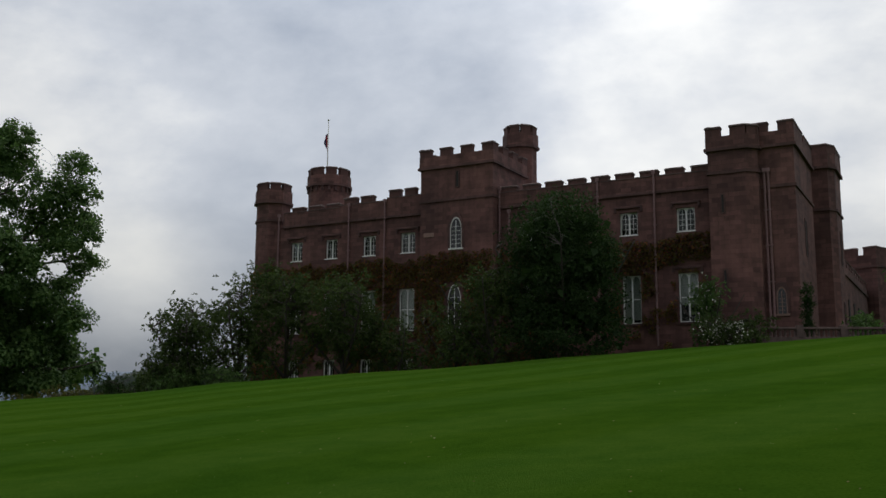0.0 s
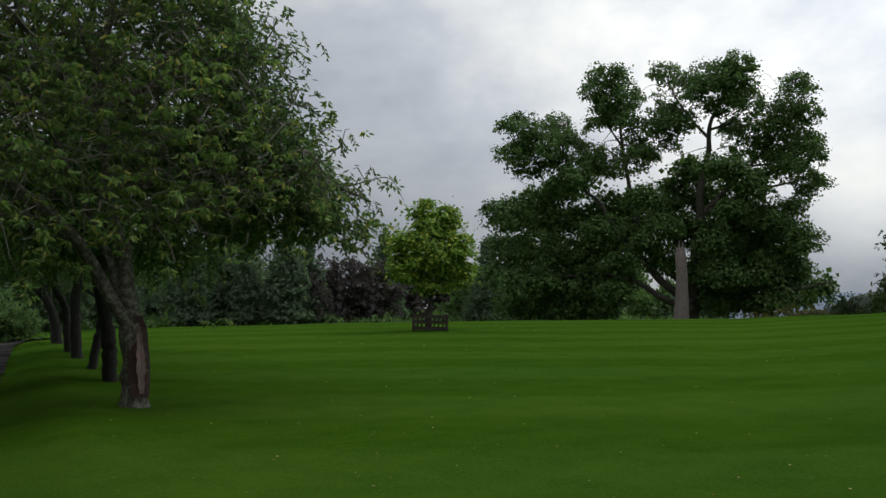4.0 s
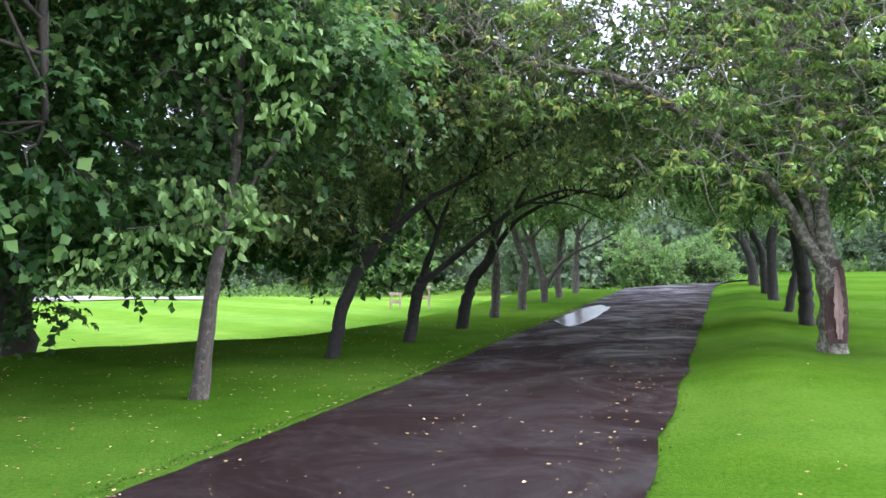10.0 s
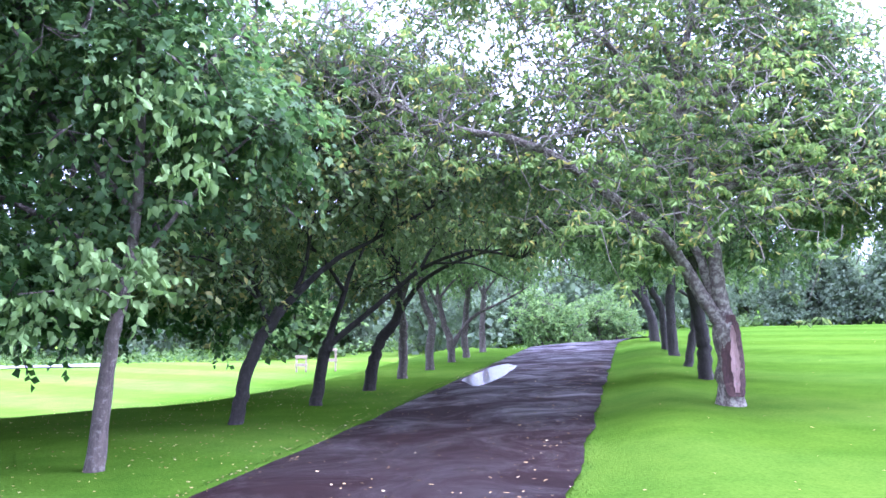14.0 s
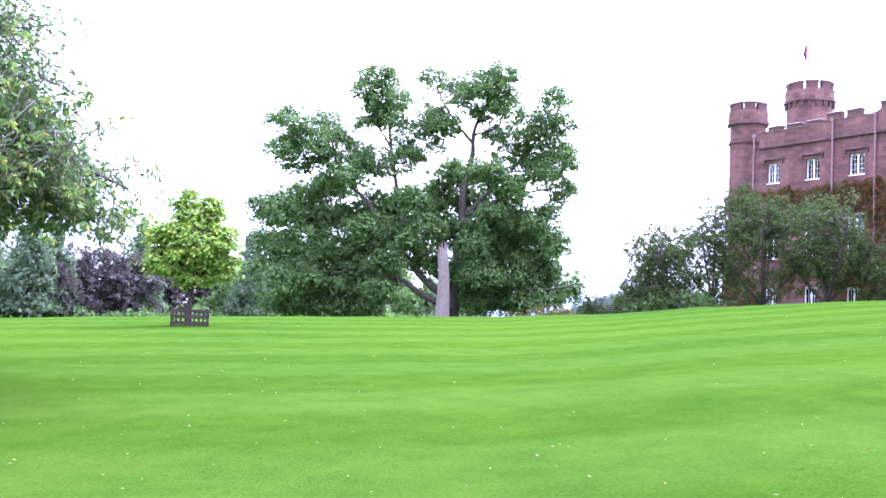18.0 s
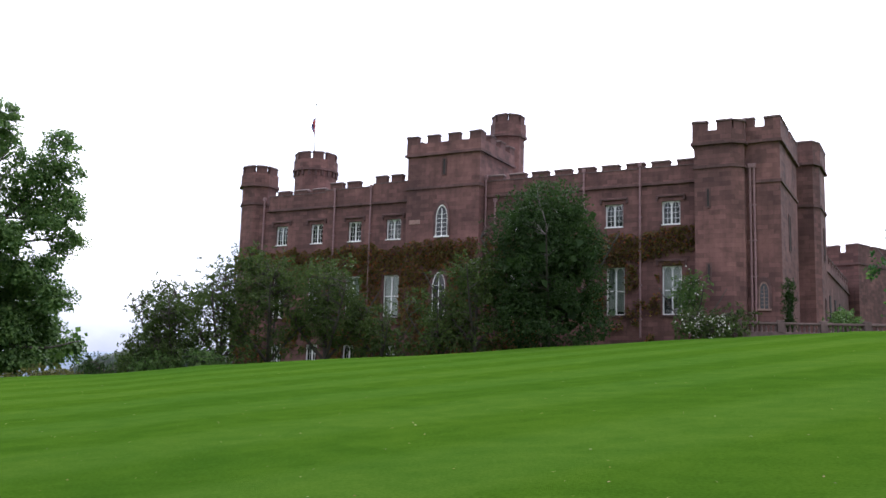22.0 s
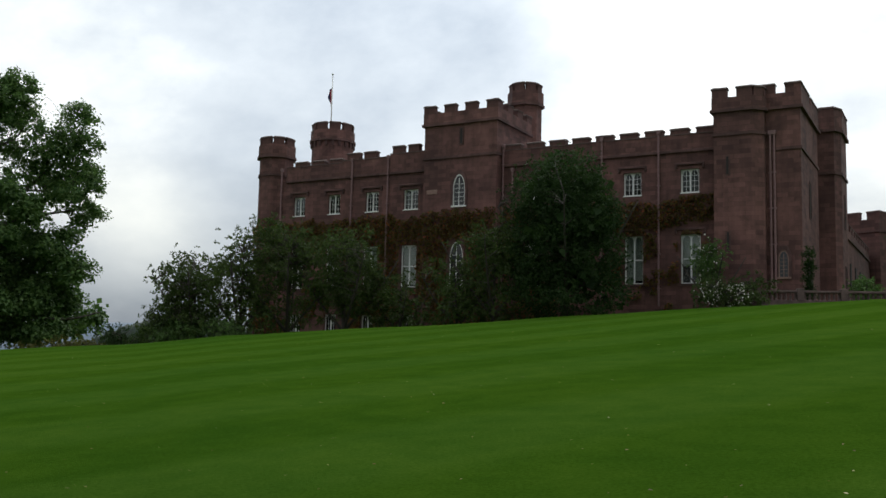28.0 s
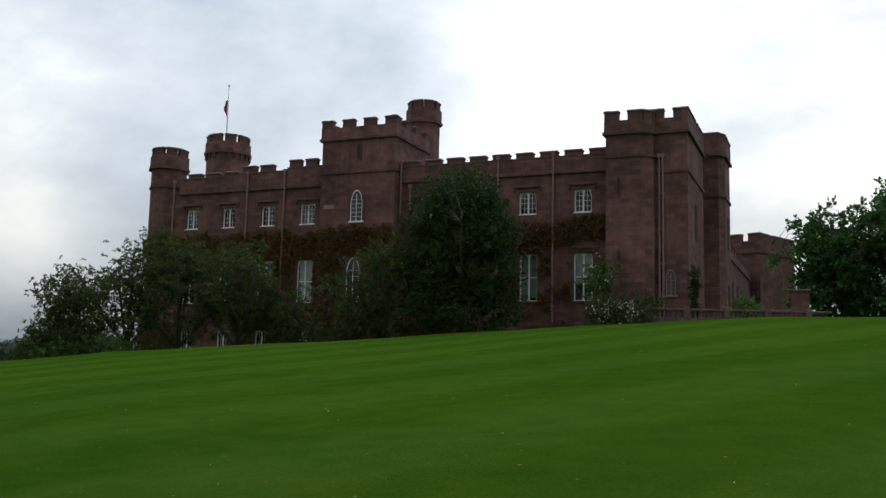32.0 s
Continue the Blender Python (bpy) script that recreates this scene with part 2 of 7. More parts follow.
def asphalt_material():
    m, nt, b, _ = material("wet_asphalt")
    fine = noise_node(nt, 70, 5, 0.8)
    c = ramp_node(nt, fine, [(0.3, (0.0046, 0.0028, 0.0026)), (0.7, (0.0152, 0.0094, 0.0086))])
    worn = noise_node(nt, 0.55, 6, 0.6, stretch=(1, 1, 1))
    c = mixed(nt, c, ramp_node(nt, worn, [(0.35, (0.75, 0.7, 0.7)), (0.7, (1.25, 1.2, 1.2))]), 0.8, "MULTIPLY")
    nt.links.new(c, b.inputs["Base Color"])
    # rain lies in films along the wheel tracks
    wet = noise_node(nt, 0.8, 7, 0.68, distort=0.6)
    film = ramp_node(nt, wet, [(0.42, (0.8, 0.8, 0.8)), (0.56, (0.55, 0.55, 0.55)), (0.7, (0.36, 0.36, 0.36))])
    nt.links.new(film, b.inputs["Roughness"])
    nt.links.new(ramp_node(nt, wet, [(0.42, (0.03, 0.03, 0.03)), (0.7, (0.24, 0.24, 0.24))]), b.inputs["Specular IOR Level"])
    bump(nt, b, fine, 0.5, 0.008)
    return m


def glass_material():
    m, nt, b, out = material("window_glass")
    gl, tr, mx, fr = (nt.nodes.new("ShaderNode" + k) for k in ("BsdfGlossy", "BsdfTransparent", "MixShader", "Fresnel"))
    gl.inputs["Roughness"].default_value = 0.03
    tr.inputs["Color"].default_value = (0.75, 0.8, 0.8, 1)
    fr.inputs["IOR"].default_value = 1.5
    nt.links.new(fr.outputs["Fac"], mx.inputs["Fac"])
    nt.links.new(tr.outputs["BSDF"], mx.inputs[1])
    nt.links.new(gl.outputs["BSDF"], mx.inputs[2])
    nt.links.new(mx.outputs["Shader"], out.inputs["Surface"])
    return m


def water_material():
    m, nt, b, _ = material("rain_water")
    b.inputs["Base Color"].default_value = (0.02, 0.02, 0.022, 1)
    b.inputs["Roughness"].default_value, b.inputs["IOR"].default_value = 0.12, 1.33
    bump(nt, b, noise_node(nt, 9, 3), 0.35, 0.02)
    return m


SANDSTONE = stone("red_sandstone", (0.096, 0.044, 0.039), (0.208, 0.098, 0.084))
DRESSED = stone("dressed_sandstone", (0.081, 0.041, 0.038), (0.160, 0.082, 0.073), course=0.5)
COPING = plain("weathered_coping", (0.120, 0.080, 0.074), 0.9, vary=0.35, scale=2.5)
PALE_STONE = plain("pale_stone", (0.27, 0.17, 0.14), 0.85)
WHITE = plain("white_paint", (0.78, 0.78, 0.76), 0.45, vary=0.06)
BLIND = plain("cream_blind", (0.62, 0.60, 0.52), 0.8, vary=0.08, scale=1.5)
GLASS = glass_material()
DARK_GLASS = plain("dark_glass", (0.02, 0.022, 0.028), 0.08, vary=0.1, relief=0)
# near-black that stands in for the darkness of unlit rooms
UNLIT_DARK = plain("unlit_room_dark", (0.035, 0.032, 0.03), 0.9)
IRON = plain("iron_pipe", (0.23, 0.13, 0.13), 0.5, 0.0, vary=0.2)
SLATE = plain("slate", (0.20, 0.20, 0.22), 0.5, vary=0.2)
LAWN = lawn_material()
ASPHALT = asphalt_material()
WATER = water_material()
WOOD = plain("weathered_wood", (0.034, 0.024, 0.018), 0.85, vary=0.3, scale=10)
PALE_WOOD = plain("pale_wood", (0.24, 0.19, 0.14), 0.8, vary=0.2, scale=10)
BARK = bark("lichened_bark", (0.034, 0.028, 0.023), (0.105, 0.088, 0.068), (0.25, 0.25, 0.19), 0.47)
DARK_BARK = bark("dark_bark", (0.022, 0.018, 0.015), (0.066, 0.053, 0.043), (0.055, 0.056, 0.042))
GREY_BARK = bark("grey_bark", (0.032, 0.026, 0.021), (0.090, 0.076, 0.062), (0.15, 0.15, 0.12))
BLACK_BARK = bark("near_black_bark", (0.008, 0.0072, 0.0058), (0.027, 0.0235, 0.0185), (0.042, 0.042, 0.031))
TWIG = bark("lichened_twigs", (0.075, 0.070, 0.048), (0.17, 0.163, 0.118), (0.215, 0.22, 0.16))
BARE_WOOD = bark("bare_wood", (0.16, 0.095, 0.08), (0.34, 0.235, 0.205), (0.28, 0.19, 0.16))
DEAD_WOOD = bark("dead_wood", (0.075, 0.058, 0.052), (0.26, 0.215, 0.195), (0.19, 0.165, 0.145))
SCAR = bark("bare_heartwood", (0.016, 0.008, 0.007), (0.075, 0.038, 0.032), (0.10, 0.062, 0.052))
LEAF_CHERRY = leaf("cherry_leaves", (0.086, 0.140, 0.062), (0.205, 0.290, 0.130), (0.40, 0.35, 0.12), glow=0.6)
LEAF_MAPLE = leaf("maple_leaves", (0.058, 0.112, 0.044), (0.130, 0.220, 0.084), (0.24, 0.31, 0.10), glow=0.5)
LEAF_BROAD = leaf("broad_tree_leaves", (0.024, 0.068, 0.026), (0.066, 0.144, 0.050), (0.13, 0.23, 0.07), glow=0.45)
LEAF_YOUNG = leaf("young_maple_leaves", (0.040, 0.092, 0.034), (0.098, 0.185, 0.066), (0.19, 0.28, 0.09), glow=0.5)
LEAF_TUFT = leaf("tuft_leaves", (0.118, 0.205, 0.062), (0.225, 0.330, 0.108), (0.46, 0.40, 0.12), glow=0.5)
LEAF_SYCAMORE = leaf("sycamore_leaves", (0.045, 0.098, 0.034), (0.140, 0.232, 0.076))
LEAF_YELLOW = leaf("golden_leaves", (0.115, 0.225, 0.038), (0.265, 0.40, 0.064), (0.52, 0.50, 0.085))
LEAF_GREY = leaf("grey_green_leaves", (0.042, 0.069, 0.022), (0.086, 0.124, 0.039))
LEAF_DARK = leaf("evergreen_leaves", (0.022, 0.046, 0.017), (0.050, 0.088, 0.030))
LEAF_WOOD = leaf("woodland_leaves", (0.075, 0.14, 0.055), (0.155, 0.245, 0.092), glow=0.55)
# far foliage is paled and blued: the mist is put into its colour
LEAF_HAZED = leaf("hazed_woodland_leaves", (0.100, 0.150, 0.104), (0.160, 0.222, 0.148), glow=0.5)
# copper leaves greyed and lightened, with the distance haze in the colour
LEAF_HAZED_COPPER = leaf("hazed_copper_leaves", (0.080, 0.068, 0.078), (0.122, 0.104, 0.114))
LEAF_IVY = leaf("creeper_leaves", (0.080, 0.082, 0.026), (0.18, 0.105, 0.040), (0.32, 0.080, 0.042))
LEAF_OLIVE = leaf("olive_leaves", (0.085, 0.090, 0.026), (0.17, 0.16, 0.05))
LEAF_FRESH = leaf("fresh_leaves", (0.085, 0.16, 0.050), (0.165, 0.265, 0.095))
PETAL = plain("white_petals", (0.75, 0.72, 0.66), 0.6, vary=0.1)
FALLEN = leaf("fallen_leaves", (0.10, 0.055, 0.025), (0.30, 0.22, 0.10), (0.55, 0.48, 0.30), glow=0.1)
# the blue-grey is aerial haze painted into the hills' colour
HAZED_HILLS = plain("hazed_far_hills", (0.16, 0.20, 0.25), 1.0, vary=0.12, scale=0.01, relief=0)
NEAR_HILL = plain("wooded_hill", (0.022, 0.033, 0.024), 1.0, vary=0.5, scale=0.06, relief=0)
GRAVEL = plain("grey_gravel", (0.13, 0.125, 0.125), 0.95, vary=0.15, scale=12)


# ---- mesh helpers ----
def mesh_from(name, verts, faces, mats, mat_index=None, smooth=False):
    me = bpy.data.meshes.new(name)
    me.from_pydata([tuple(v) for v in verts], [], faces)
    for m in mats if isinstance(mats, (list, tuple)) else [mats]:
        me.materials.append(m)
    if mat_index is not None:
        me.polygons.foreach_set("material_index", mat_index)
    if smooth:
        me.polygons.foreach_set("use_smooth", [True] * len(me.polygons))
    me.update()
    return me


def tri_mesh(name, verts, tris, mat):
    """A large mesh of triangles from arrays."""
    me = bpy.data.meshes.new(name)
    me.vertices.add(len(verts))
    me.vertices.foreach_set("co", np.asarray(verts, dtype=np.float32).ravel())
    k = len(tris)
    me.loops.add(k * 3)
    me.loops.foreach_set("vertex_index", np.asarray(tris, dtype=np.int32).ravel())
    me.polygons.add(k)
    me.polygons.foreach_set("loop_start", np.arange(0, k * 3, 3, dtype=np.int32))
    me.materials.append(mat)
    me.update(calc_edges=True)
    return me


def part(name, bm, mat, parent, label=""):
    """One mesh object under a thing or under a part. bm: a bmesh or a finished mesh."""
    if isinstance(bm, bpy.types.Mesh):
        me = bm
    else:
        me = bpy.data.meshes.new(name)
        bm.normal_update()
        bm.to_mesh(me)
        bm.free()
        me.materials.append(mat)
    ob = new(name, me)
    ob.parent = parent
    if label:
        ob["label"] = label
    return ob


def box(bm, x0, x1, y0, y1, z0, z1, bevel=0.0):
    vs = [bm.verts.new(p) for p in ((x0, y0, z0), (x1, y0, z0), (x1, y1, z0), (x0, y1, z0), (x0, y0, z1), (x1, y0, z1), (x1, y1, z1), (x0, y1, z1))]
    fs = [bm.faces.new([vs[i] for i in f]) for f in ((3, 2, 1, 0), (4, 5, 6, 7), (0, 1, 5, 4), (1, 2, 6, 5), (2, 3, 7, 6), (3, 0, 4, 7))]
    if bevel:
        es = list({e for f in fs for e in f.edges})
        bmesh.ops.bevel(bm, geom=es, offset=bevel, segments=1, affect="EDGES")
    return fs


def prism(bm, outline, z0, z1, cap=True):
    """An upright prism over a plan outline (counter-clockwise)."""
    lo = [bm.verts.new((x, y, z0)) for x, y in outline]
    hi = [bm.verts.new((x, y, z1)) for x, y in outline]
    k = len(outline)
    for i in range(k):
        bm.faces.new((lo[i], lo[(i + 1) % k], hi[(i + 1) % k], hi[i]))
    if cap:
        bm.faces.new(hi)
        bm.faces.new(lo[::-1])


def ring_plan(cx, cy, r, k, turn=0.0):
    return [(cx + r * math.cos(turn + 2 * math.pi * i / k), cy + r * math.sin(turn + 2 * math.pi * i / k)) for i in range(k)]


def tube_arrays(points, radii, sides=7, wobble=0.0, rng=None):
    """Vertices and triangles of a tapered tube through the points."""
    P = [Vector(p) for p in points]
    verts, tris = [], []
    side = None
    for i, p in enumerate(P):
        d = (P[min(i + 1, len(P) - 1)] - P[max(i - 1, 0)]).normalized()
        if side is None:
            side = d.orthogonal().normalized()
        side = (side - d * side.dot(d)).normalized()
        up = d.cross(side)
        for k in range(sides):
            a = 2 * math.pi * k / sides
            r = radii[i] * (1 + (rng.uniform(-wobble, wobble) if rng else 0))
            verts.append(p + (side * math.cos(a) + up * math.sin(a)) * r)
    for i in range(len(P) - 1):
        for k in range(sides):
            a, b = i * sides + k, i * sides + (k + 1) % sides
            tris += [(a, b, b + sides), (a, b + sides, a + sides)]
    verts.append(P[-1])
    last = (len(P) - 1) * sides
    tris += [(last + k, last + (k + 1) % sides, len(verts) - 1) for k in range(sides)]
    return verts, tris


def smooth_line(points, steps=5):
    """Catmull-Rom through the points."""
    P = [np.array(p, float) for p in points]
    P = [2 * P[0] - P[1]] + P + [2 * P[-1] - P[-2]]
    res = []
    for i in range(1, len(P) - 2):
        for s in range(steps):
            t = s / steps
            a, b, c, d = P[i - 1:i + 3]
            res.append(0.5 * (2 * b + (c - a) * t + (2 * a - 5 * b + 4 * c - d) * t * t + (3 * b - a - 3 * c + d) * t ** 3))
    res.append(P[-2])
    return res


def leaf_arrays(rng, centres, sizes, lean, slim=0.42, fold=0.18, oval=False):
    """Folded leaves, kite-shaped or (oval) pointed ovals with a drooping tip. lean: the mean direction of the blades."""
    k = len(centres)
    d = rng.normal(size=(k, 3)) * 0.75 + lean
    d /= np.linalg.norm(d, axis=1)[:, None]
    s = np.cross(d, rng.normal(size=(k, 3)))
    s /= np.linalg.norm(s, axis=1)[:, None] + 1e-9
    nrm = np.cross(d, s)
    L = sizes[:, None]
    base = centres
    tip = centres + d * L
    if oval:
        tip = tip - nrm * L * 0.16
        m1, m2 = centres + d * L * 0.3, centres + d * L * 0.68 - nrm * L * 0.05
        pts = [base, m1 + s * L * slim + nrm * L * fold, m2 + s * L * slim * 0.72 + nrm * L * fold * 0.6, tip, m2 - s * L * slim * 0.72 + nrm * L * fold * 0.6, m1 - s * L * slim + nrm * L * fold]
        verts = np.stack(pts, 1).reshape(-1, 3)
        i = np.arange(k)[:, None] * 6
        tris = np.concatenate([i + np.array([q]) for q in ([0, 1, 2], [0, 2, 3], [0, 3, 4], [0, 4, 5])], 0)
        return verts, tris
    mid = centres + d * L * 0.45
    a = mid + s * L * slim + nrm * L * fold
    b = mid - s * L * slim + nrm * L * fold
    verts = np.stack([base, a, tip, b], 1).reshape(-1, 3)
    i = np.arange(k)[:, None] * 4
    tris = np.concatenate([i + np.array([[0, 1, 2]]), i + np.array([[0, 2, 3]])], 0)
    return verts, tris


# ---- the ground ----
HEAD = (-180, -130, -100, -85, -73, -66, -59, -45, -25, -18, -13, -6, 0.7, 7.5, 14, 20.5, 25, 32, 60, 110, 180)
SLOPE = (-0.03, -0.036, -0.036, -0.031, -0.0185, -0.012, -0.005, 0.007, 0.018, 0.028, 0.038, 0.049, 0.058, 0.068, 0.0765, 0.084, 0.0885, 0.089, 0.08, 0.03, -0.03)
CREST = (55, 55, 55, 50, 36, 41, 55, 53, 59, 57, 58, 56, 55, 56, 56.5, 57, 57, 56, 55, 55, 55)
BEYOND = (-5, -6, -6, -5.2, -3.2, -2.4, -1.9, -1.2, -0.3, 0.6, 1.0, 1.3, 2.0, 3.3, 4.4, 5.0, 5.3, 5.4, 4.0, 1.0, -2)


def ground_z(x, y):
    """Height of the lawn, the bank by the drive and the land beyond."""
    r = math.hypot(x, y)
    head = math.degrees(math.atan2(x, y))
    s, c, far = (float(np.interp(head, HEAD, v)) for v in (SLOPE, CREST, BEYOND))
    z = s * min(r, c)
    if r > c:
        t = min(1, (r - c) / 12)
        t = t * t * (3 - 2 * t)
        z = z + (far - z) * t
    along, across = -0.917 * x + 0.399 * y, 0.399 * x + 0.917 * y
    edge = float(np.interp(along, (0, 14, 17.5, 22, 50), (-11, -10.5, -7.7, -7.1, -7.1)))
    t = min(1, max(0, (edge - across) / 4))
    z -= 0.7 * t * t * (3 - 2 * t)
    # the bank under the tree row falls to the edge of the drive
    if 4 < along < 46:
        z += float(np.interp(along, (4, 11, 38, 46), (0, 1, 1, 0))) * float(np.interp(across, (-0.42, -0.1, 0.35, 0.75, 1.44, 3.5), (0, 0.06, 0.15, 0.17, 0.07, 0)))
    if r > 130:
        t = min(1, (r - 130) / 500)
        z -= 30 * t * t * (3 - 2 * t)
    return z


def place(head, dist):
    x, y = dist * math.sin(radians(head)), dist * math.cos(radians(head))
    return x, y, ground_z(x, y)


def make_ground():
    rad = [0.0] + list(np.geomspace(0.8, 130, 110)) + [170, 230, 320, 450, 700, 1100, 1800, 2800, 4000]
    k = 360
    verts, faces = [(0, 0, 0)], []
    for r in rad[1:]:
        for i in range(k):
            a = 2 * math.pi * i / k
            x, y = r * math.sin(a), r * math.cos(a)
            n = 0.035 * noise.noise((x * 0.25, y * 0.25, 0)) * min(1, r / 4) if r < 130 else 0
            verts.append((x, y, ground_z(x, y) + n))
    for i in range(k):
        faces.append((0, 1 + (i + 1) % k, 1 + i))
    for j in range(len(rad) - 2):
        for i in range(k):
            a, b = 1 + j * k + i, 1 + j * k + (i + 1) % k
            faces.append((a, b, b + k, a + k))
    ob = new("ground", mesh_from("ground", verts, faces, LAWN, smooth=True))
    tagged(ob, "rain-wet mown green lawn sloping up to the palace", "lawn", kind="structure")


make_ground()

# ---- the drive: straight between its two rows of trees, bending away at the far end ----
def drive_point(along, across):
    """A point of the ground by its distance along and across the drive's line."""
    x, y = -0.917 * along + 0.399 * across, 0.399 * along + 0.917 * across
    return x, y, ground_z(x, y)


def make_drive():
    rng = random.Random(5)
    line = [(-14 + 0.2 * i, -2.12, 0.0) for i in range(252)]
    al, ac, turn = line[-1]
    for i in range(70):
        turn += radians(1.0) if turn < radians(16) else 0
        al, ac = al + 0.4 * math.cos(turn), ac + 0.4 * math.sin(turn)
        line.append((al, ac, turn))
    cols = 9
    verts, faces = [], []
    for al, ac, turn in line:
        w0, w1 = (1.66 + 0.07 * noise.noise((al * 0.7, q, 0.0)) + 0.03 * noise.noise((al * 3, q, 0.0)) for q in (1.0, 7.0))
        for c in range(cols):
            f = -w0 + (w0 + w1) * c / (cols - 1)
            x, y, z = drive_point(al - f * math.sin(turn), ac + f * math.cos(turn))
            verts.append((x, y, z + 0.045 + 0.03 * (1 - (f / 1.75) ** 2)))
    for j in range(len(line) - 1):
        for c in range(cols - 1):
            a = j * cols + c
            faces.append((a, a + 1, a + 1 + cols, a + cols))
    ob = new("road", mesh_from("road", verts, faces, ASPHALT, smooth=True))
    tagged(ob, "narrow dark wet asphalt drive strewn with fallen leaves", "drive", kind="structure")


make_drive()


def make_puddle(name, along, across, half_l, half_w, seed):
    rng = random.Random(seed)
    verts, faces = [], []
    k = 90
    x, y, z = drive_point(along, across)
    verts.append((x, y, z + 0.082))
    for i in range(k):
        a = 2 * math.pi * i / k
        f = 0.85 + 0.3 * noise.noise((math.cos(a) * 1.3 + seed, math.sin(a) * 1.3, 0.3)) + 0.1 * noise.noise((math.cos(a) * 3 + seed, math.sin(a) * 3, 0.9))
        x, y, z = drive_point(along + half_l * f * math.cos(a), across + half_w * f * math.sin(a))
        verts.append((x, y, z + 0.080))
    for i in range(k):
        faces.append((0, 1 + i, 1 + (i + 1) % k))
    ob = new(name, mesh_from(name, verts, faces, WATER, smooth=True))
    tagged(ob, "shallow rain puddle on the asphalt mirroring the sky", "puddle")


make_puddle("puddle", 22.2, -3.2, 4.3, 0.5, 3)


# ---- the palace ----
PALACE = new("palace")
PALACE.matrix_world = pose(-12.520, 79.805, 0, 0, 0, -29.2)
tagged(PALACE, "red sandstone castellated palace with towers, battlements and creeper", "palace")


def wall_bm(x0, x1, z0, z1, openings, y=0.0, deep=0.45):
    """A wall in the plane y, facing -y, with openings (x0, x1, z0, z1, arched) through it and their reveals."""
    bm = bmesh.new()
    xs = sorted({x0, x1, *[v for o in openings for v in o[:2]]})
    zs = sorted({z0, z1, *[v for o in openings for v in o[2:4]]})
    grid = {}

    def vert(x, z, yy):
        key = (round(x, 4), round(z, 4), round(yy, 4))
        if key not in grid:
            grid[key] = bm.verts.new((x, yy, z))
        return grid[key]
    for i in range(len(xs) - 1):
        for j in range(len(zs) - 1):
            cx, cz = (xs[i] + xs[i + 1]) / 2, (zs[j] + zs[j + 1]) / 2
            if any(o[0] < cx < o[1] and o[2] < cz < o[3] for o in openings):
                continue
            bm.faces.new([vert(*p) for p in ((xs[i], zs[j], y), (xs[i + 1], zs[j], y), (xs[i + 1], zs[j + 1], y), (xs[i], zs[j + 1], y))])
    for o in openings:
        c = [(o[0], o[2]), (o[1], o[2]), (o[1], o[3]), (o[0], o[3])]
        for i in range(4):
            a, b = c[i], c[(i + 1) % 4]
            bm.faces.new([vert(*a, y), vert(*a, y + deep), vert(*b, y + deep), vert(*b, y)])
    return bm


def lancet(bm, cx, half, z0, spring, top, y0, y1):
    """Fills the corners above a pointed light, so that its head is an arch."""
    k = 6
    for sgn in (-1, 1):
        pts = []
        for i in range(k + 1):
            t = i / k
            pts.append((cx + sgn * half * (1 - t ** 1.7), spring + (top - spring) * math.sin(t * math.pi / 2)))
        corner = (cx + sgn * half, top)
        for i in range(k):
            tri = [pts[i], corner, pts[i + 1]] if sgn > 0 else [pts[i], pts[i + 1], corner]
            f = [bm.verts.new((x, y0, z)) for x, z in tri]
            g = [bm.verts.new((x, y1, z)) for x, z in tri]
            bm.faces.new(f[::-1] if sgn > 0 else f)
            bm.faces.new(g if sgn > 0 else g[::-1])
            bm.faces.new((f[0], f[2], g[2], g[0]))


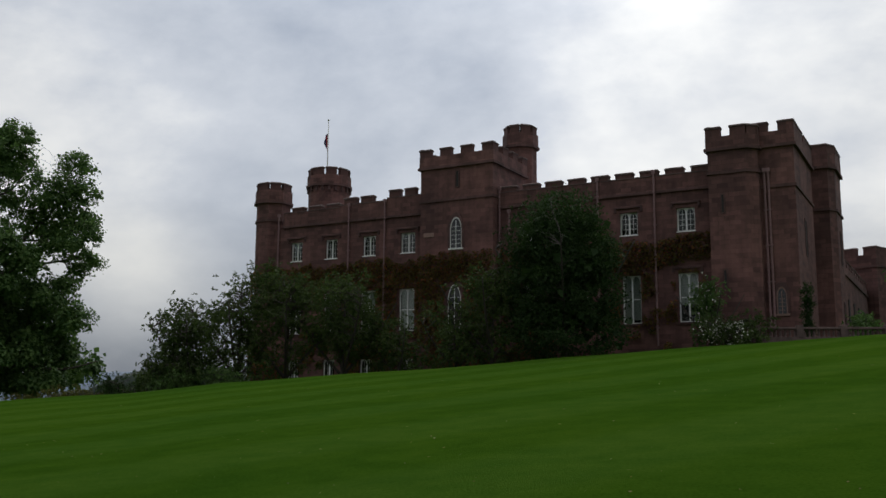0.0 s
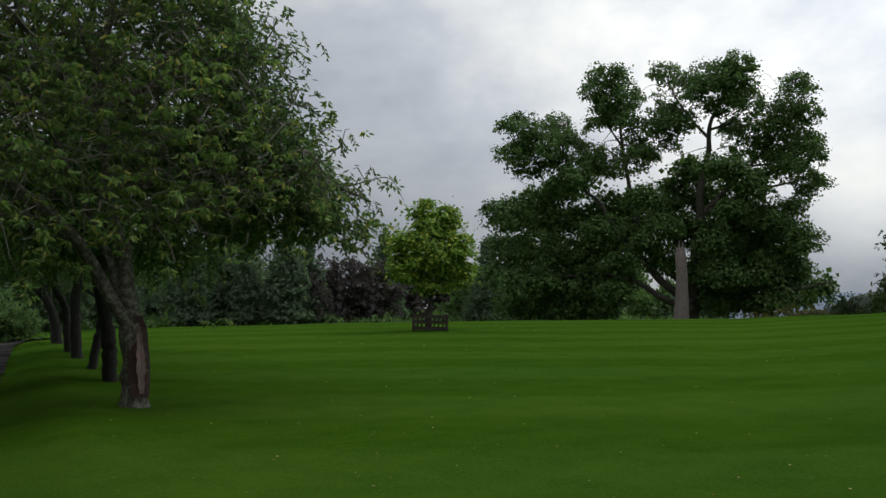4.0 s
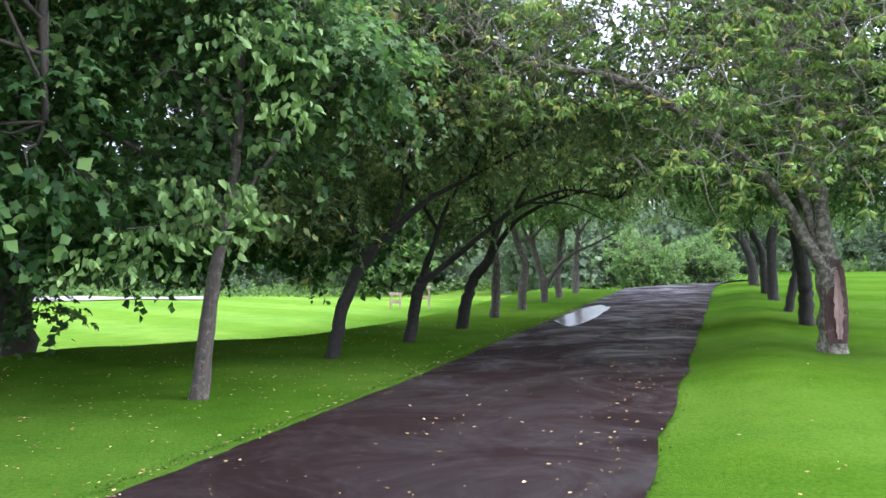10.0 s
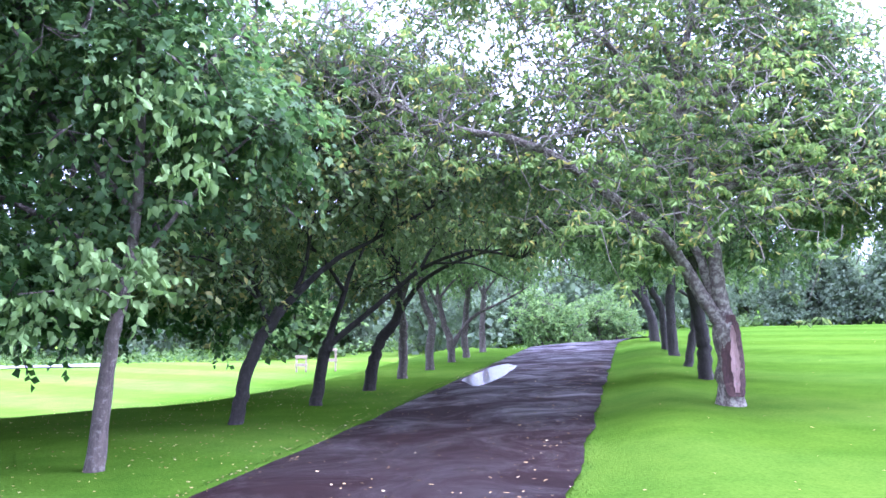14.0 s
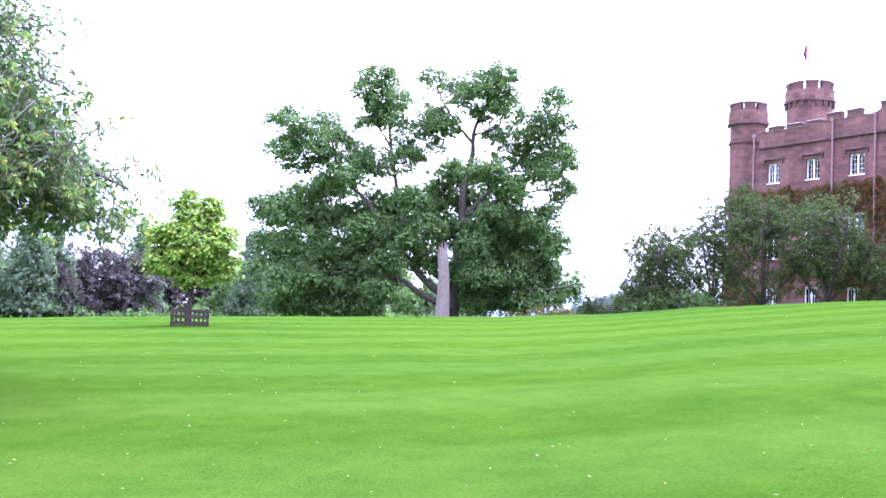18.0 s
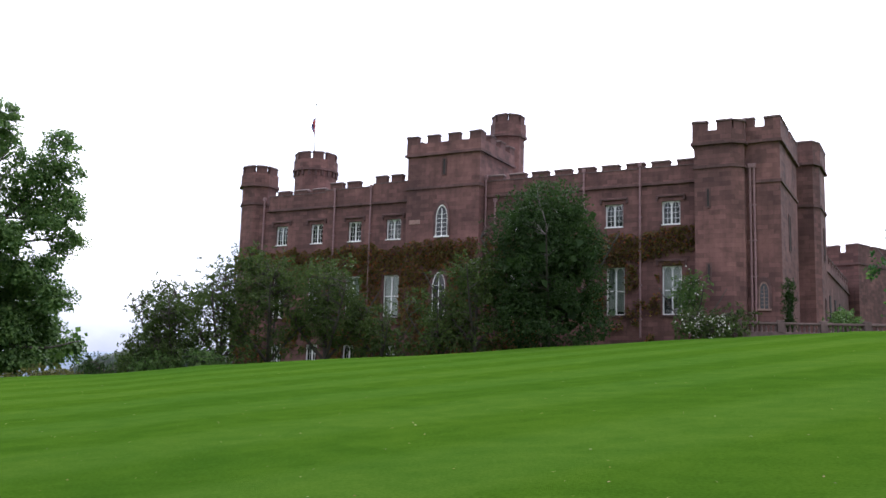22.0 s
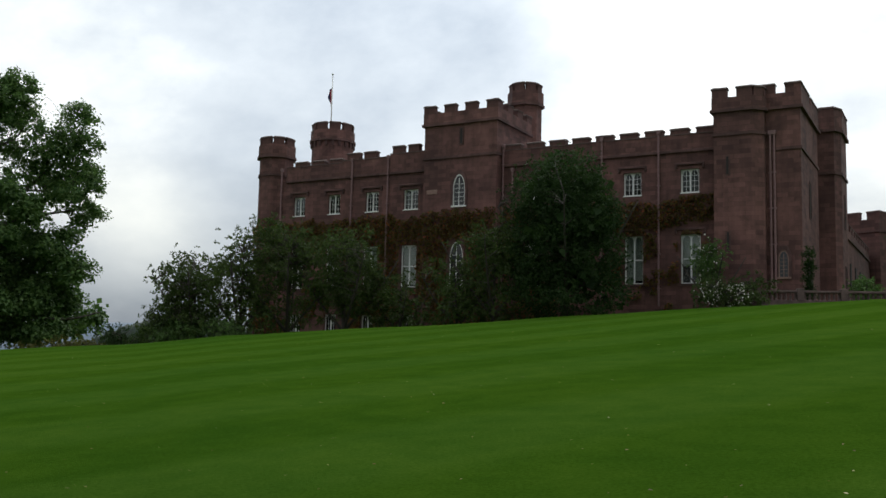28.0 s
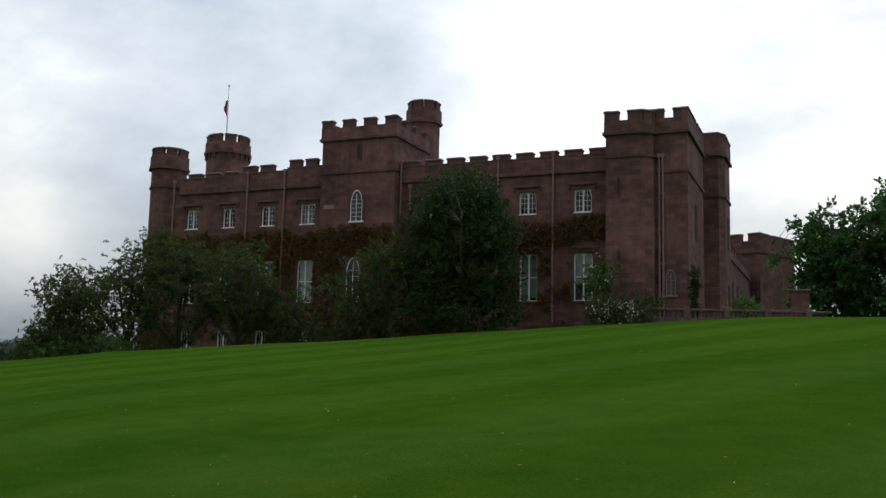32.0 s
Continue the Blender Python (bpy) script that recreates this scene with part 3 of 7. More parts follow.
def window(x0, x1, z0, z1, lights=2, rows=3, y=0.0, hood=True, blind=0.0, label="", arch=0.75, stile=True):
    """A white-painted pointed window with mullion, bars, panes, sill and hood mould."""
    w = new("window")
    w.parent = PALACE
    if label:
        w["label"] = label
    w.location = (x0, y, z0)
    W, H, fr, dp = x1 - x0, z1 - z0, 0.085, 0.2
    bm = bmesh.new()
    for a in ((0, fr, 0, H), (W - fr, W, 0, H), (fr, W - fr, 0, fr), (fr, W - fr, H - fr * 0.6, H)):
        box(bm, a[0], a[1], dp, dp + 0.09, a[2], a[3])
    step = (W - 2 * fr) / lights
    for i in range(1, lights):
        c = fr + step * i
        box(bm, c - 0.05, c + 0.05, dp - 0.02, dp + 0.09, fr, H - fr * 0.6)
    for i in range(lights):
        c = fr + step * (i + 0.5)
        hw = step / 2 - (0.05 if lights > 1 else 0)
        lancet(bm, c, hw, fr, H - fr * 0.6 - hw * arch * 2, H - fr * 0.6, dp + 0.004, dp + 0.08)
    part("frame", bm, WHITE, w, "white-painted wooden frame")
    for i in range(lights):
        lo, hi = fr + step * i, fr + step * (i + 1)
        bm = bmesh.new()
        box(bm, lo + 0.02, hi - 0.02, dp + 0.045, dp + 0.055, fr, H - fr * 0.6)
        pane = part("pane", bm, GLASS, w)
        pane.visible_shadow = False
        bm = bmesh.new()
        for k in range(1, rows):
            z = fr + (H - 1.6 * fr) * k / rows
            bar = 0.011 if stile else 0.035
            box(bm, lo + 0.05, hi - 0.05, dp + 0.012, dp + 0.042, z - bar, z + bar)
        c = (lo + hi) / 2
        if stile:
            box(bm, c - 0.01, c + 0.01, dp + 0.016, dp + 0.04, fr, H - fr)
        part("glazing_bar", bm, WHITE, w)
    bm = bmesh.new()
    if H < 2:
        box(bm, -0.03, W + 0.03, -0.04, dp + 0.05, -0.07, 0.004, 0.01)
    else:
        box(bm, -0.12, W + 0.12, -0.1, dp + 0.05, -0.16, 0.004, 0.015)
    part("sill", bm, WHITE if H < 2 else DRESSED, w)
    if hood:
        bm = bmesh.new()
        box(bm, -0.38, W + 0.38, -0.14, 0.06, H + 0.28, H + 0.44, 0.02)
        box(bm, -0.38, -0.22, -0.14, 0.06, H + 0.02, H + 0.278, 0.02)
        box(bm, W + 0.22, W + 0.38, -0.14, 0.06, H + 0.02, H + 0.278, 0.02)
        part("hood_mould", bm, DRESSED, w)
    if blind:
        bm = bmesh.new()
        box(bm, fr, W - fr, dp + 0.16, dp + 0.17, H * (1 - blind), H - 0.02)
        part("blind", bm, BLIND, w, "drawn cream window blind")
    return w


MERLONS = {}


def merlon(parent, x, y, z, w, d, h, turn=0.0):
    """One battlement with its weathered coping, on a parapet."""
    key = (round(w, 2), round(d, 2), round(h, 2))
    if key not in MERLONS:
        bm = bmesh.new()
        box(bm, -w / 2, w / 2, -d / 2, d / 2, 0, h - 0.14)
        c = 0.05
        lo = [bm.verts.new(p) for p in ((-w / 2 - c, -d / 2 - c, h - 0.14), (w / 2 + c, -d / 2 - c, h - 0.14), (w / 2 + c, d / 2 + c, h - 0.14), (-w / 2 - c, d / 2 + c, h - 0.14))]
        md = [bm.verts.new(v.co + Vector((0, 0, 0.09))) for v in lo]
        hi = [bm.verts.new((v.co.x * 0.9, v.co.y * 0.55, h + 0.03)) for v in lo]
        for r0, r1 in ((lo, md), (md, hi)):
            for i in range(4):
                bm.faces.new((r0[i], r0[(i + 1) % 4], r1[(i + 1) % 4], r1[i]))
        bm.faces.new(hi)
        bm.faces.new(lo[::-1])
        for f in bm.faces:
            f.material_index = 1 if max(v.co.z for v in f.verts) > h - 0.1 and min(v.co.z for v in f.verts) > h - 0.2 else 0
        me = bpy.data.meshes.new("merlon")
        bm.normal_update()
        bm.to_mesh(me)
        bm.free()
        me.materials.append(SANDSTONE)
        me.materials.append(COPING)
        MERLONS[key] = me
    ob = new("merlon", MERLONS[key])
    ob.parent = parent
    ob.location, ob.rotation_euler = (x, y, z), (0, 0, turn)
    return ob


def tower(name, outline, z0, z1, strings, parapet, label="", crown=0.14, merlon_w=0.85, merlon_h=0.7, gap=0.6, widths=None, merlon_plan=None, corbels=0):
    """A tower over a plan outline (counter-clockwise) with string courses, a corbelled parapet and merlons.
    z1: the top of the merlons; parapet: where the crown begins."""
    t = new(name)
    t.parent = PALACE
    if label:
        t["label"] = label
    cx, cy = (sum(p[i] for p in outline) / len(outline) for i in (0, 1))

    def grown(g):
        pts = []
        k = len(outline)
        for i in range(k):
            p, a, b = Vector(outline[i]), Vector(outline[i - 1]), Vector(outline[(i + 1) % k])
            n0, n1 = (p - a).normalized(), (b - p).normalized()
            n0, n1 = Vector((n0.y, -n0.x)), Vector((n1.y, -n1.x))
            m = (n0 + n1).normalized()
            pts.append(tuple(p + m * (g / max(0.3, m.dot(n0)))))
        return pts
    bm = bmesh.new()
    prism(bm, outline, z0, parapet + 0.05)
    part("shaft", bm, SANDSTONE, t)
    base_m = z1 - merlon_h
    bm = bmesh.new()
    outer, inner = grown(crown), grown(-0.35)
    k = len(outline)
    vo0, vo1 = [bm.verts.new((*p, parapet)) for p in outer], [bm.verts.new((*p, base_m)) for p in outer]
    vi0, vi1 = [bm.verts.new((*p, parapet)) for p in inner], [bm.verts.new((*p, base_m)) for p in inner]
    for i in range(k):
        j = (i + 1) % k
        bm.faces.new((vo0[i], vo0[j], vo1[j], vo1[i]))
        bm.faces.new((vi0[j], vi0[i], vi1[i], vi1[j]))
        bm.faces.new((vo1[i], vo1[j], vi1[j], vi1[i]))
        bm.faces.new((vo0[j], vo0[i], vi0[i], vi0[j]))
    part("parapet", bm, SANDSTONE, t)
    for z in strings:
        bm = bmesh.new()
        g = crown + 0.1 if abs(z - parapet) < 0.2 else 0.1
        prism(bm, grown(g), z - 0.14, z + 0.06)
        part("string_course", bm, DRESSED, t)
    mp = merlon_plan or outer
    for i in range(len(mp)):
        a, b = Vector(mp[i]), Vector(mp[(i + 1) % len(mp)])
        L = (b - a).length
        mw = widths[i] if widths else merlon_w
        count = max(1, round((L + gap) / (mw + gap)))
        w = (L - gap * (count - 1)) / count if count > 1 else (L if widths and mw > L - 0.3 else L * 0.7)
        ang = math.atan2((b - a).y, (b - a).x)
        n = Vector((-(b - a).y, (b - a).x)).normalized()
        for c in range(count):
            d = (w / 2 + c * (w + gap)) if count > 1 else L / 2
            p = a + (b - a).normalized() * d + n * 0.24
            merlon(t, p.x, p.y, base_m, w - (0.02 if count > 1 else 0), 0.44 if k < 8 else 0.32, merlon_h, ang)
    for i in range(corbels):
        a = 2 * math.pi * i / corbels
        r = math.hypot(outline[0][0] - cx, outline[0][1] - cy)
        bm = bmesh.new()
        box(bm, -0.11, 0.11, -0.14, 0.1, 0, 0.5)
        c = part("corbel", bm, DRESSED, t)
        c.location, c.rotation_euler = (cx + r * math.cos(a), cy + r * math.sin(a), parapet - 0.62), (0, 0, a + math.pi / 2)
    bm = bmesh.new()
    prism(bm, grown(-0.3), parapet - 0.05, parapet + 0.1)
    part("roof", bm, SLATE, t)
    return t


def slit(x, z0, z1, y, w=0.14, parent=None, turn=0.0):
    """A narrow loop window with a dressed stone border."""
    s = new("loop_window")
    s.parent = PALACE
    s.location, s.rotation_euler = (x, y, z0), (0, 0, turn)
    bm = bmesh.new()
    h = z1 - z0
    for a in ((-w - 0.1, -w, -0.1, h + 0.1), (w, w + 0.1, -0.1, h + 0.1), (-w, w, -0.1, 0), (-w, w, h, h + 0.1)):
        box(bm, a[0], a[1], -0.05, 0.02, a[2], a[3])
    part("surround", bm, DRESSED, s)
    # a near-black sheet in place of the unlit opening
    bm = bmesh.new()
    box(bm, -w, w, -0.012, 0.02, 0, h)
    part("pane", bm, UNLIT_DARK, s)


def drainpipe(x, z0, z1, y):
    p = new("drainpipe")
    p.parent = PALACE
    bm = bmesh.new()
    prism(bm, ring_plan(x, y - 0.14, 0.075, 8), z0, z1)
    part("pipe", bm, IRON, p, "pinkish painted iron downpipe")
    bm = bmesh.new()
    vs0 = [(x - 0.12, y - 0.24), (x + 0.12, y - 0.24), (x + 0.12, y - 0.02), (x - 0.12, y - 0.02)]
    prism(bm, vs0, z1 - 0.02, z1 + 0.24)
    part("hopper", bm, IRON, p)
    z = z0 + 1.2
    while z < z1 - 0.5:
        bm = bmesh.new()
        box(bm, x - 0.11, x + 0.11, y - 0.23, y, z, z + 0.07)
        part("bracket", bm, IRON, p)
        z += 2.4


def parapet_run(x0, x1, z_string, z_base, z_top, merlon_w, gap, y=0.0, start=0.0):
    """The parapet of a wing with its string course and merlons."""
    t = new("battlement")
    t.parent = PALACE
    bm = bmesh.new()
    box(bm, x0, x1, y - 0.06, y + 0.5, z_string, z_base)
    part("parapet", bm, SANDSTONE, t)
    bm = bmesh.new()
    box(bm, x0, x1, y - 0.17, y + 0.1, z_string - 0.14, z_string + 0.06, 0.02)
    part("string_course", bm, DRESSED, t)
    bm = bmesh.new()
    box(bm, x0, x1, y - 0.1, y + 0.54, z_base - 0.002, z_base + 0.07)
    part("coping", bm, COPING, t)
    x = x0 + start
    while x + merlon_w < x1 + 0.05:
        merlon(t, x + merlon_w / 2, y + 0.22, z_base + 0.06, merlon_w, 0.5, z_top - z_base - 0.06)
        x += merlon_w + gap


def rect(x0, x1, y0, y1):
    return [(x0, y0), (x1, y0), (x1, y1), (x0, y1)]


UPPER = [(-0.63, 0.61), (3.04, 4.29), (6.85, 8.14), (10.53, 11.92), (21.3, 22.6), (25.1, 26.4), (28.96, 30.28), (33.05, 34.33)]
LOWER = [(-0.7, 0.65), (3.0, 4.35), (6.75, 8.2), (10.42, 11.91), (21.3, 22.65), (25.1, 26.45), (29.05, 30.4), (33.04, 34.41)]
BASE = [(-0.65, 0.62), (3.05, 4.25), (6.75, 7.95), (10.5, 11.8)]


def pointed_window(cx, width, z0, z1, y, paint=None):
    """A tall pointed two-light window with a white frame and a stone arch."""
    w = new("window")
    w.parent = PALACE
    paint = paint or WHITE
    w["label"] = "tall pointed-arch window in the square tower"
    w.location = (cx, y, z0)
    H, hw = z1 - z0, width / 2
    spring = H - hw * 1.9

    def arch(r, k=10):
        pts = [(-r, 0.0), (-r, spring)]
        pts += [(-r * (1 - (i / k) ** 1.6), spring + (H - spring) * (r / hw) * math.sin(i / k * math.pi / 2)) for i in range(1, k + 1)]
        return pts + [(-x, z) for x, z in pts[-2::-1]]

    def band(r0, r1, y0, y1):
        bm = bmesh.new()
        a, b = arch(r0), arch(r1)
        rings = [[bm.verts.new((x, yy, z)) for x, z in q] for q in (a, b) for yy in (y0, y1)]
        for i in range(len(a) - 1):
            bm.faces.new((rings[0][i], rings[0][i + 1], rings[2][i + 1], rings[2][i]))
            bm.faces.new((rings[2][i], rings[2][i + 1], rings[3][i + 1], rings[3][i]))
            bm.faces.new((rings[1][i + 1], rings[1][i], rings[0][i], rings[0][i + 1]))
        return bm
    part("surround", band(hw + 0.02, hw + 0.2, -0.1, 0.02), DRESSED, w)
    part("frame", band(hw - 0.05, hw + 0.02, -0.05, 0.02), paint, w, "painted wooden frame")
    bm = bmesh.new()
    vs = [bm.verts.new((x, -0.012, z)) for x, z in arch(hw - 0.045)]
    bm.faces.new(vs)
    part("pane", bm, DARK_GLASS, w)
    bm = bmesh.new()
    box(bm, -0.025, 0.025, -0.05, -0.014, 0, H - 0.25)
    part("mullion", bm, paint, w)
    bm = bmesh.new()
    for i in range(1, 6):
        box(bm, -hw + 0.1, hw - 0.1, -0.03, -0.014, H * 0.14 * i - 0.012, H * 0.14 * i + 0.012)
    part("glazing_bar", bm, paint, w)
    bm = bmesh.new()
    box(bm, -hw - 0.15, hw + 0.15, -0.12, 0.02, -0.14, 0.0, 0.015)
    part("sill", bm, paint, w)


def build_palace():
    holes = [(a, b, 12.85, 14.5) for a, b in UPPER] + [(a, b, 6.55, 9.95) for a, b in LOWER] + [(a, b, 2.2, 4.35) for a, b in BASE]
    part("wall", wall_bm(-3.4, 12.6, -1.0, 15.85, [o for o in holes if o[1] < 12.6]), SANDSTONE, PALACE)
    part("wall", wall_bm(19.0, 35.6, -1.0, 15.75, [o for o in holes if o[0] > 19]), SANDSTONE, PALACE)
    for i, (a, b) in enumerate(UPPER):
        window(a, b, 12.85, 14.5, rows=4)
    for i, (a, b) in enumerate(LOWER):
        window(a, b, 6.55, 9.95, rows=2, stile=False, blind=(0.64, 0.7, 0.62, 0.95, 0.64, 0.6, 0.92, 0.64)[i], label="tall white-framed pointed window with cream blinds")
    for a, b in BASE:
        window(a, b, 2.2, 4.35, rows=3, hood=False)
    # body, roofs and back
    # one closed box behind the glass, coloured dark as unlit rooms
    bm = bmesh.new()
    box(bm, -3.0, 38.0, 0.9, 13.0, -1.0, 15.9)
    part("unlit_room_box", bm, UNLIT_DARK, PALACE)
    for x0, x1 in ((-2.6, 12.8), (19.2, 36.0)):
        bm = bmesh.new()
        vs = [bm.verts.new(p) for p in ((x0, 0.7, 16.4), (x1, 0.7, 16.4), (x1, 6, 17.3), (x0, 6, 17.3), (x0, 12.8, 16.2), (x1, 12.8, 16.2))]
        bm.faces.new((vs[0], vs[1], vs[2], vs[3]))
        bm.faces.new((vs[3], vs[2], vs[5], vs[4]))
        part("roof", bm, SLATE, PALACE)
    bm = bmesh.new()
    box(bm, -4.0, 40.0, 13.0, 13.6, -1.0, 16.6)
    part("wall", bm, SANDSTONE, PALACE)
    parapet_run(-1.5, 4.4, 15.95, 17.15, 17.6, 1.25, 0.6, start=0.9)
    parapet_run(4.4, 9.2, 15.95, 17.3, 17.95, 1.2, 0.5, start=0.5)
    parapet_run(9.2, 13.0, 15.95, 17.5, 18.2, 1.0, 0.5, start=0.2)
    parapet_run(19.2, 35.6, 15.8, 16.92, 17.42, 1.28, 0.54, start=0.41)
    # towers
    tower("tower", ring_plan(-3.55, 1.0, 1.56, 8, math.pi / 8), -1, 20.1, (18.35, 16.7), 18.35, "slim octagonal corner tower with battlements", merlon_w=0.9)
    tower("tower", ring_plan(-3.45, 9.2, 2.02, 16), 10, 23.2, (21.5,), 21.5, "round tower carrying the flagpole", merlon_w=0.9, merlon_h=0.75, gap=0.5, merlon_plan=ring_plan(-3.45, 9.2, 2.2, 9, 0.2), corbels=20)
    mid = tower("tower", rect(13.0, 19.35, -1.0, 5.2), -1, 20.85, (19.3, 16.65), 19.3, "broad square tower in the middle of the front", crown=0.1, merlon_w=1.05, gap=0.85, merlon_h=0.65)
    tower("tower", ring_plan(18.25, 6.6, 1.36, 8, math.pi / 8), 14, 23.95, (22.15,), 22.15, "small octagonal stair turret", merlon_w=0.8)
    pointed_window(16.2, 1.0, 12.75, 15.15, -1.0)
    pointed_window(16.1, 1.1, 6.6, 9.9, -1.0)
    slit(16.3, 17.6, 18.8, -1.02, 0.1)
    a = [(35.6, -1.2), (38.1, -1.2), (38.75, -0.6), (38.75, 2.5), (35.6, 2.5)]
    tower("tower", a, -1, 19.6, (18.05, 16.45), 18.05, "tall chamfered corner tower with loop windows", crown=0.1, merlon_w=0.95, gap=0.6)
    tower("tower", rect(38.45, 40.95, 0.0, 8.1), -1, 19.85, (18.2, 15.45), 18.2, "tall end tower beside the terrace", crown=0.1, merlon_w=1.0, gap=0.62, widths=(0.85, 3.3, 0.85, 3.3))
    tower("tower", [(37.0, 9.6), (41.9, 9.6), (42.3, 10.4), (42.3, 14.0), (37, 14)], -1, 20.35, (18.6, 15.4), 18.6, "tall end tower with pointed windows", crown=0.1, gap=0.6, widths=(1.5, 0.9, 2.6, 1.5, 2.0))
    bm = bmesh.new()
    box(bm, 36.0, 40.5, 7.7, 9.6, -1, 17.8)
    part("wall", bm, SANDSTONE, PALACE)
    for z0, z1 in ((13.7, 14.9), (8.6, 9.8)):
        slit(36.5, z0, z1, -1.2, 0.07)
    pointed_window(39.78, 0.62, 6.9, 8.65, 0.0, PALE_STONE)
    for z0, z1 in ((11.2, 13.6), (6.3, 8.2)):
        slit(40.95, z0, z1, 3.8, 0.35, turn=math.pi / 2)
        slit(42.3, z0 + 0.3, z1 + 0.3, 12.2, 0.35, turn=math.pi / 2)
    # pipes
    for x, z0, z1, y in ((-1.95, 4, 16.9, 0), (5.5, 5, 17.2, 0), (9.06, 5, 17.2, 0), (19.5, 5, 17.2, 0), (20.3, 8, 15.3, 0), (27.38, 5, 17.0, 0), (31.55, 5, 17.1, 0), (39.05, 5.4, 16.4, 0), (39.3, 5.4, 16.4, 0)):
        drainpipe(x, z0, z1, y)
    # carved panel on the middle tower
    bm = bmesh.new()
    box(bm, 13.3, 14.25, -1.05, -0.9, 13.75, 14.1, 0.015)
    part("carved_panel", bm, PALE_STONE, PALACE)


build_palace()


def build_low_wing():
    """The lower service wing and its tower behind the end of the palace."""
    w = new("service_wing")
    w.matrix_world = PALACE.matrix_world.copy()
    tagged(w, "lower red sandstone battlemented wing with a square tower", "building")
    bm = bmesh.new()
    box(bm, 36, 42.0, 14.0, 40.0, -1, 12.0)
    part("wall", bm, SANDSTONE, w)
    bm = bmesh.new()
    box(bm, 41.9, 42.12, 14.0, 40.0, 11.2, 11.4)
    part("string_course", bm, DRESSED, w)
    y = 14.6
    while y < 39:
        merlon(w, 41.78, y + 0.6, 12.0, 1.2, 0.45, 0.6, math.pi / 2)
        y += 2.0
    c0, s0 = math.cos(radians(-24)), math.sin(radians(-24))

    def turned(x, y):
        return 43.0 + x * c0 - y * s0, 36.0 + x * s0 + y * c0
    bm = bmesh.new()
    prism(bm, [turned(-8, 0), turned(0, 0), turned(0, 7.5), turned(-8, 7.5)], -1, 15.5)
    part("tower", bm, SANDSTONE, w)
    bm = bmesh.new()
    prism(bm, [turned(-8.1, -0.1), turned(0.1, -0.1), turned(0.1, 7.6), turned(-8.1, 7.6)], 14.2, 14.4)
    part("string_course", bm, DRESSED, w)
    for x in (-7.2, -4.9, -2.7, -0.62):
        merlon(w, *turned(x, 0.25), 15.5, 1.3, 0.5, 0.8, radians(-24))
    for y in (1.3, 4.1, 6.6):
        merlon(w, *turned(-0.25, y), 15.5, 2.0, 0.5, 0.8, radians(66))
    # flat near-black boxes stand for the wing's unlit window openings
    for y in (18, 22, 26, 31, 36):
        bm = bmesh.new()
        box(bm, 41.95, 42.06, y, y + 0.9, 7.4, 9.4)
        part("window", bm, UNLIT_DARK, w)


build_low_wing()


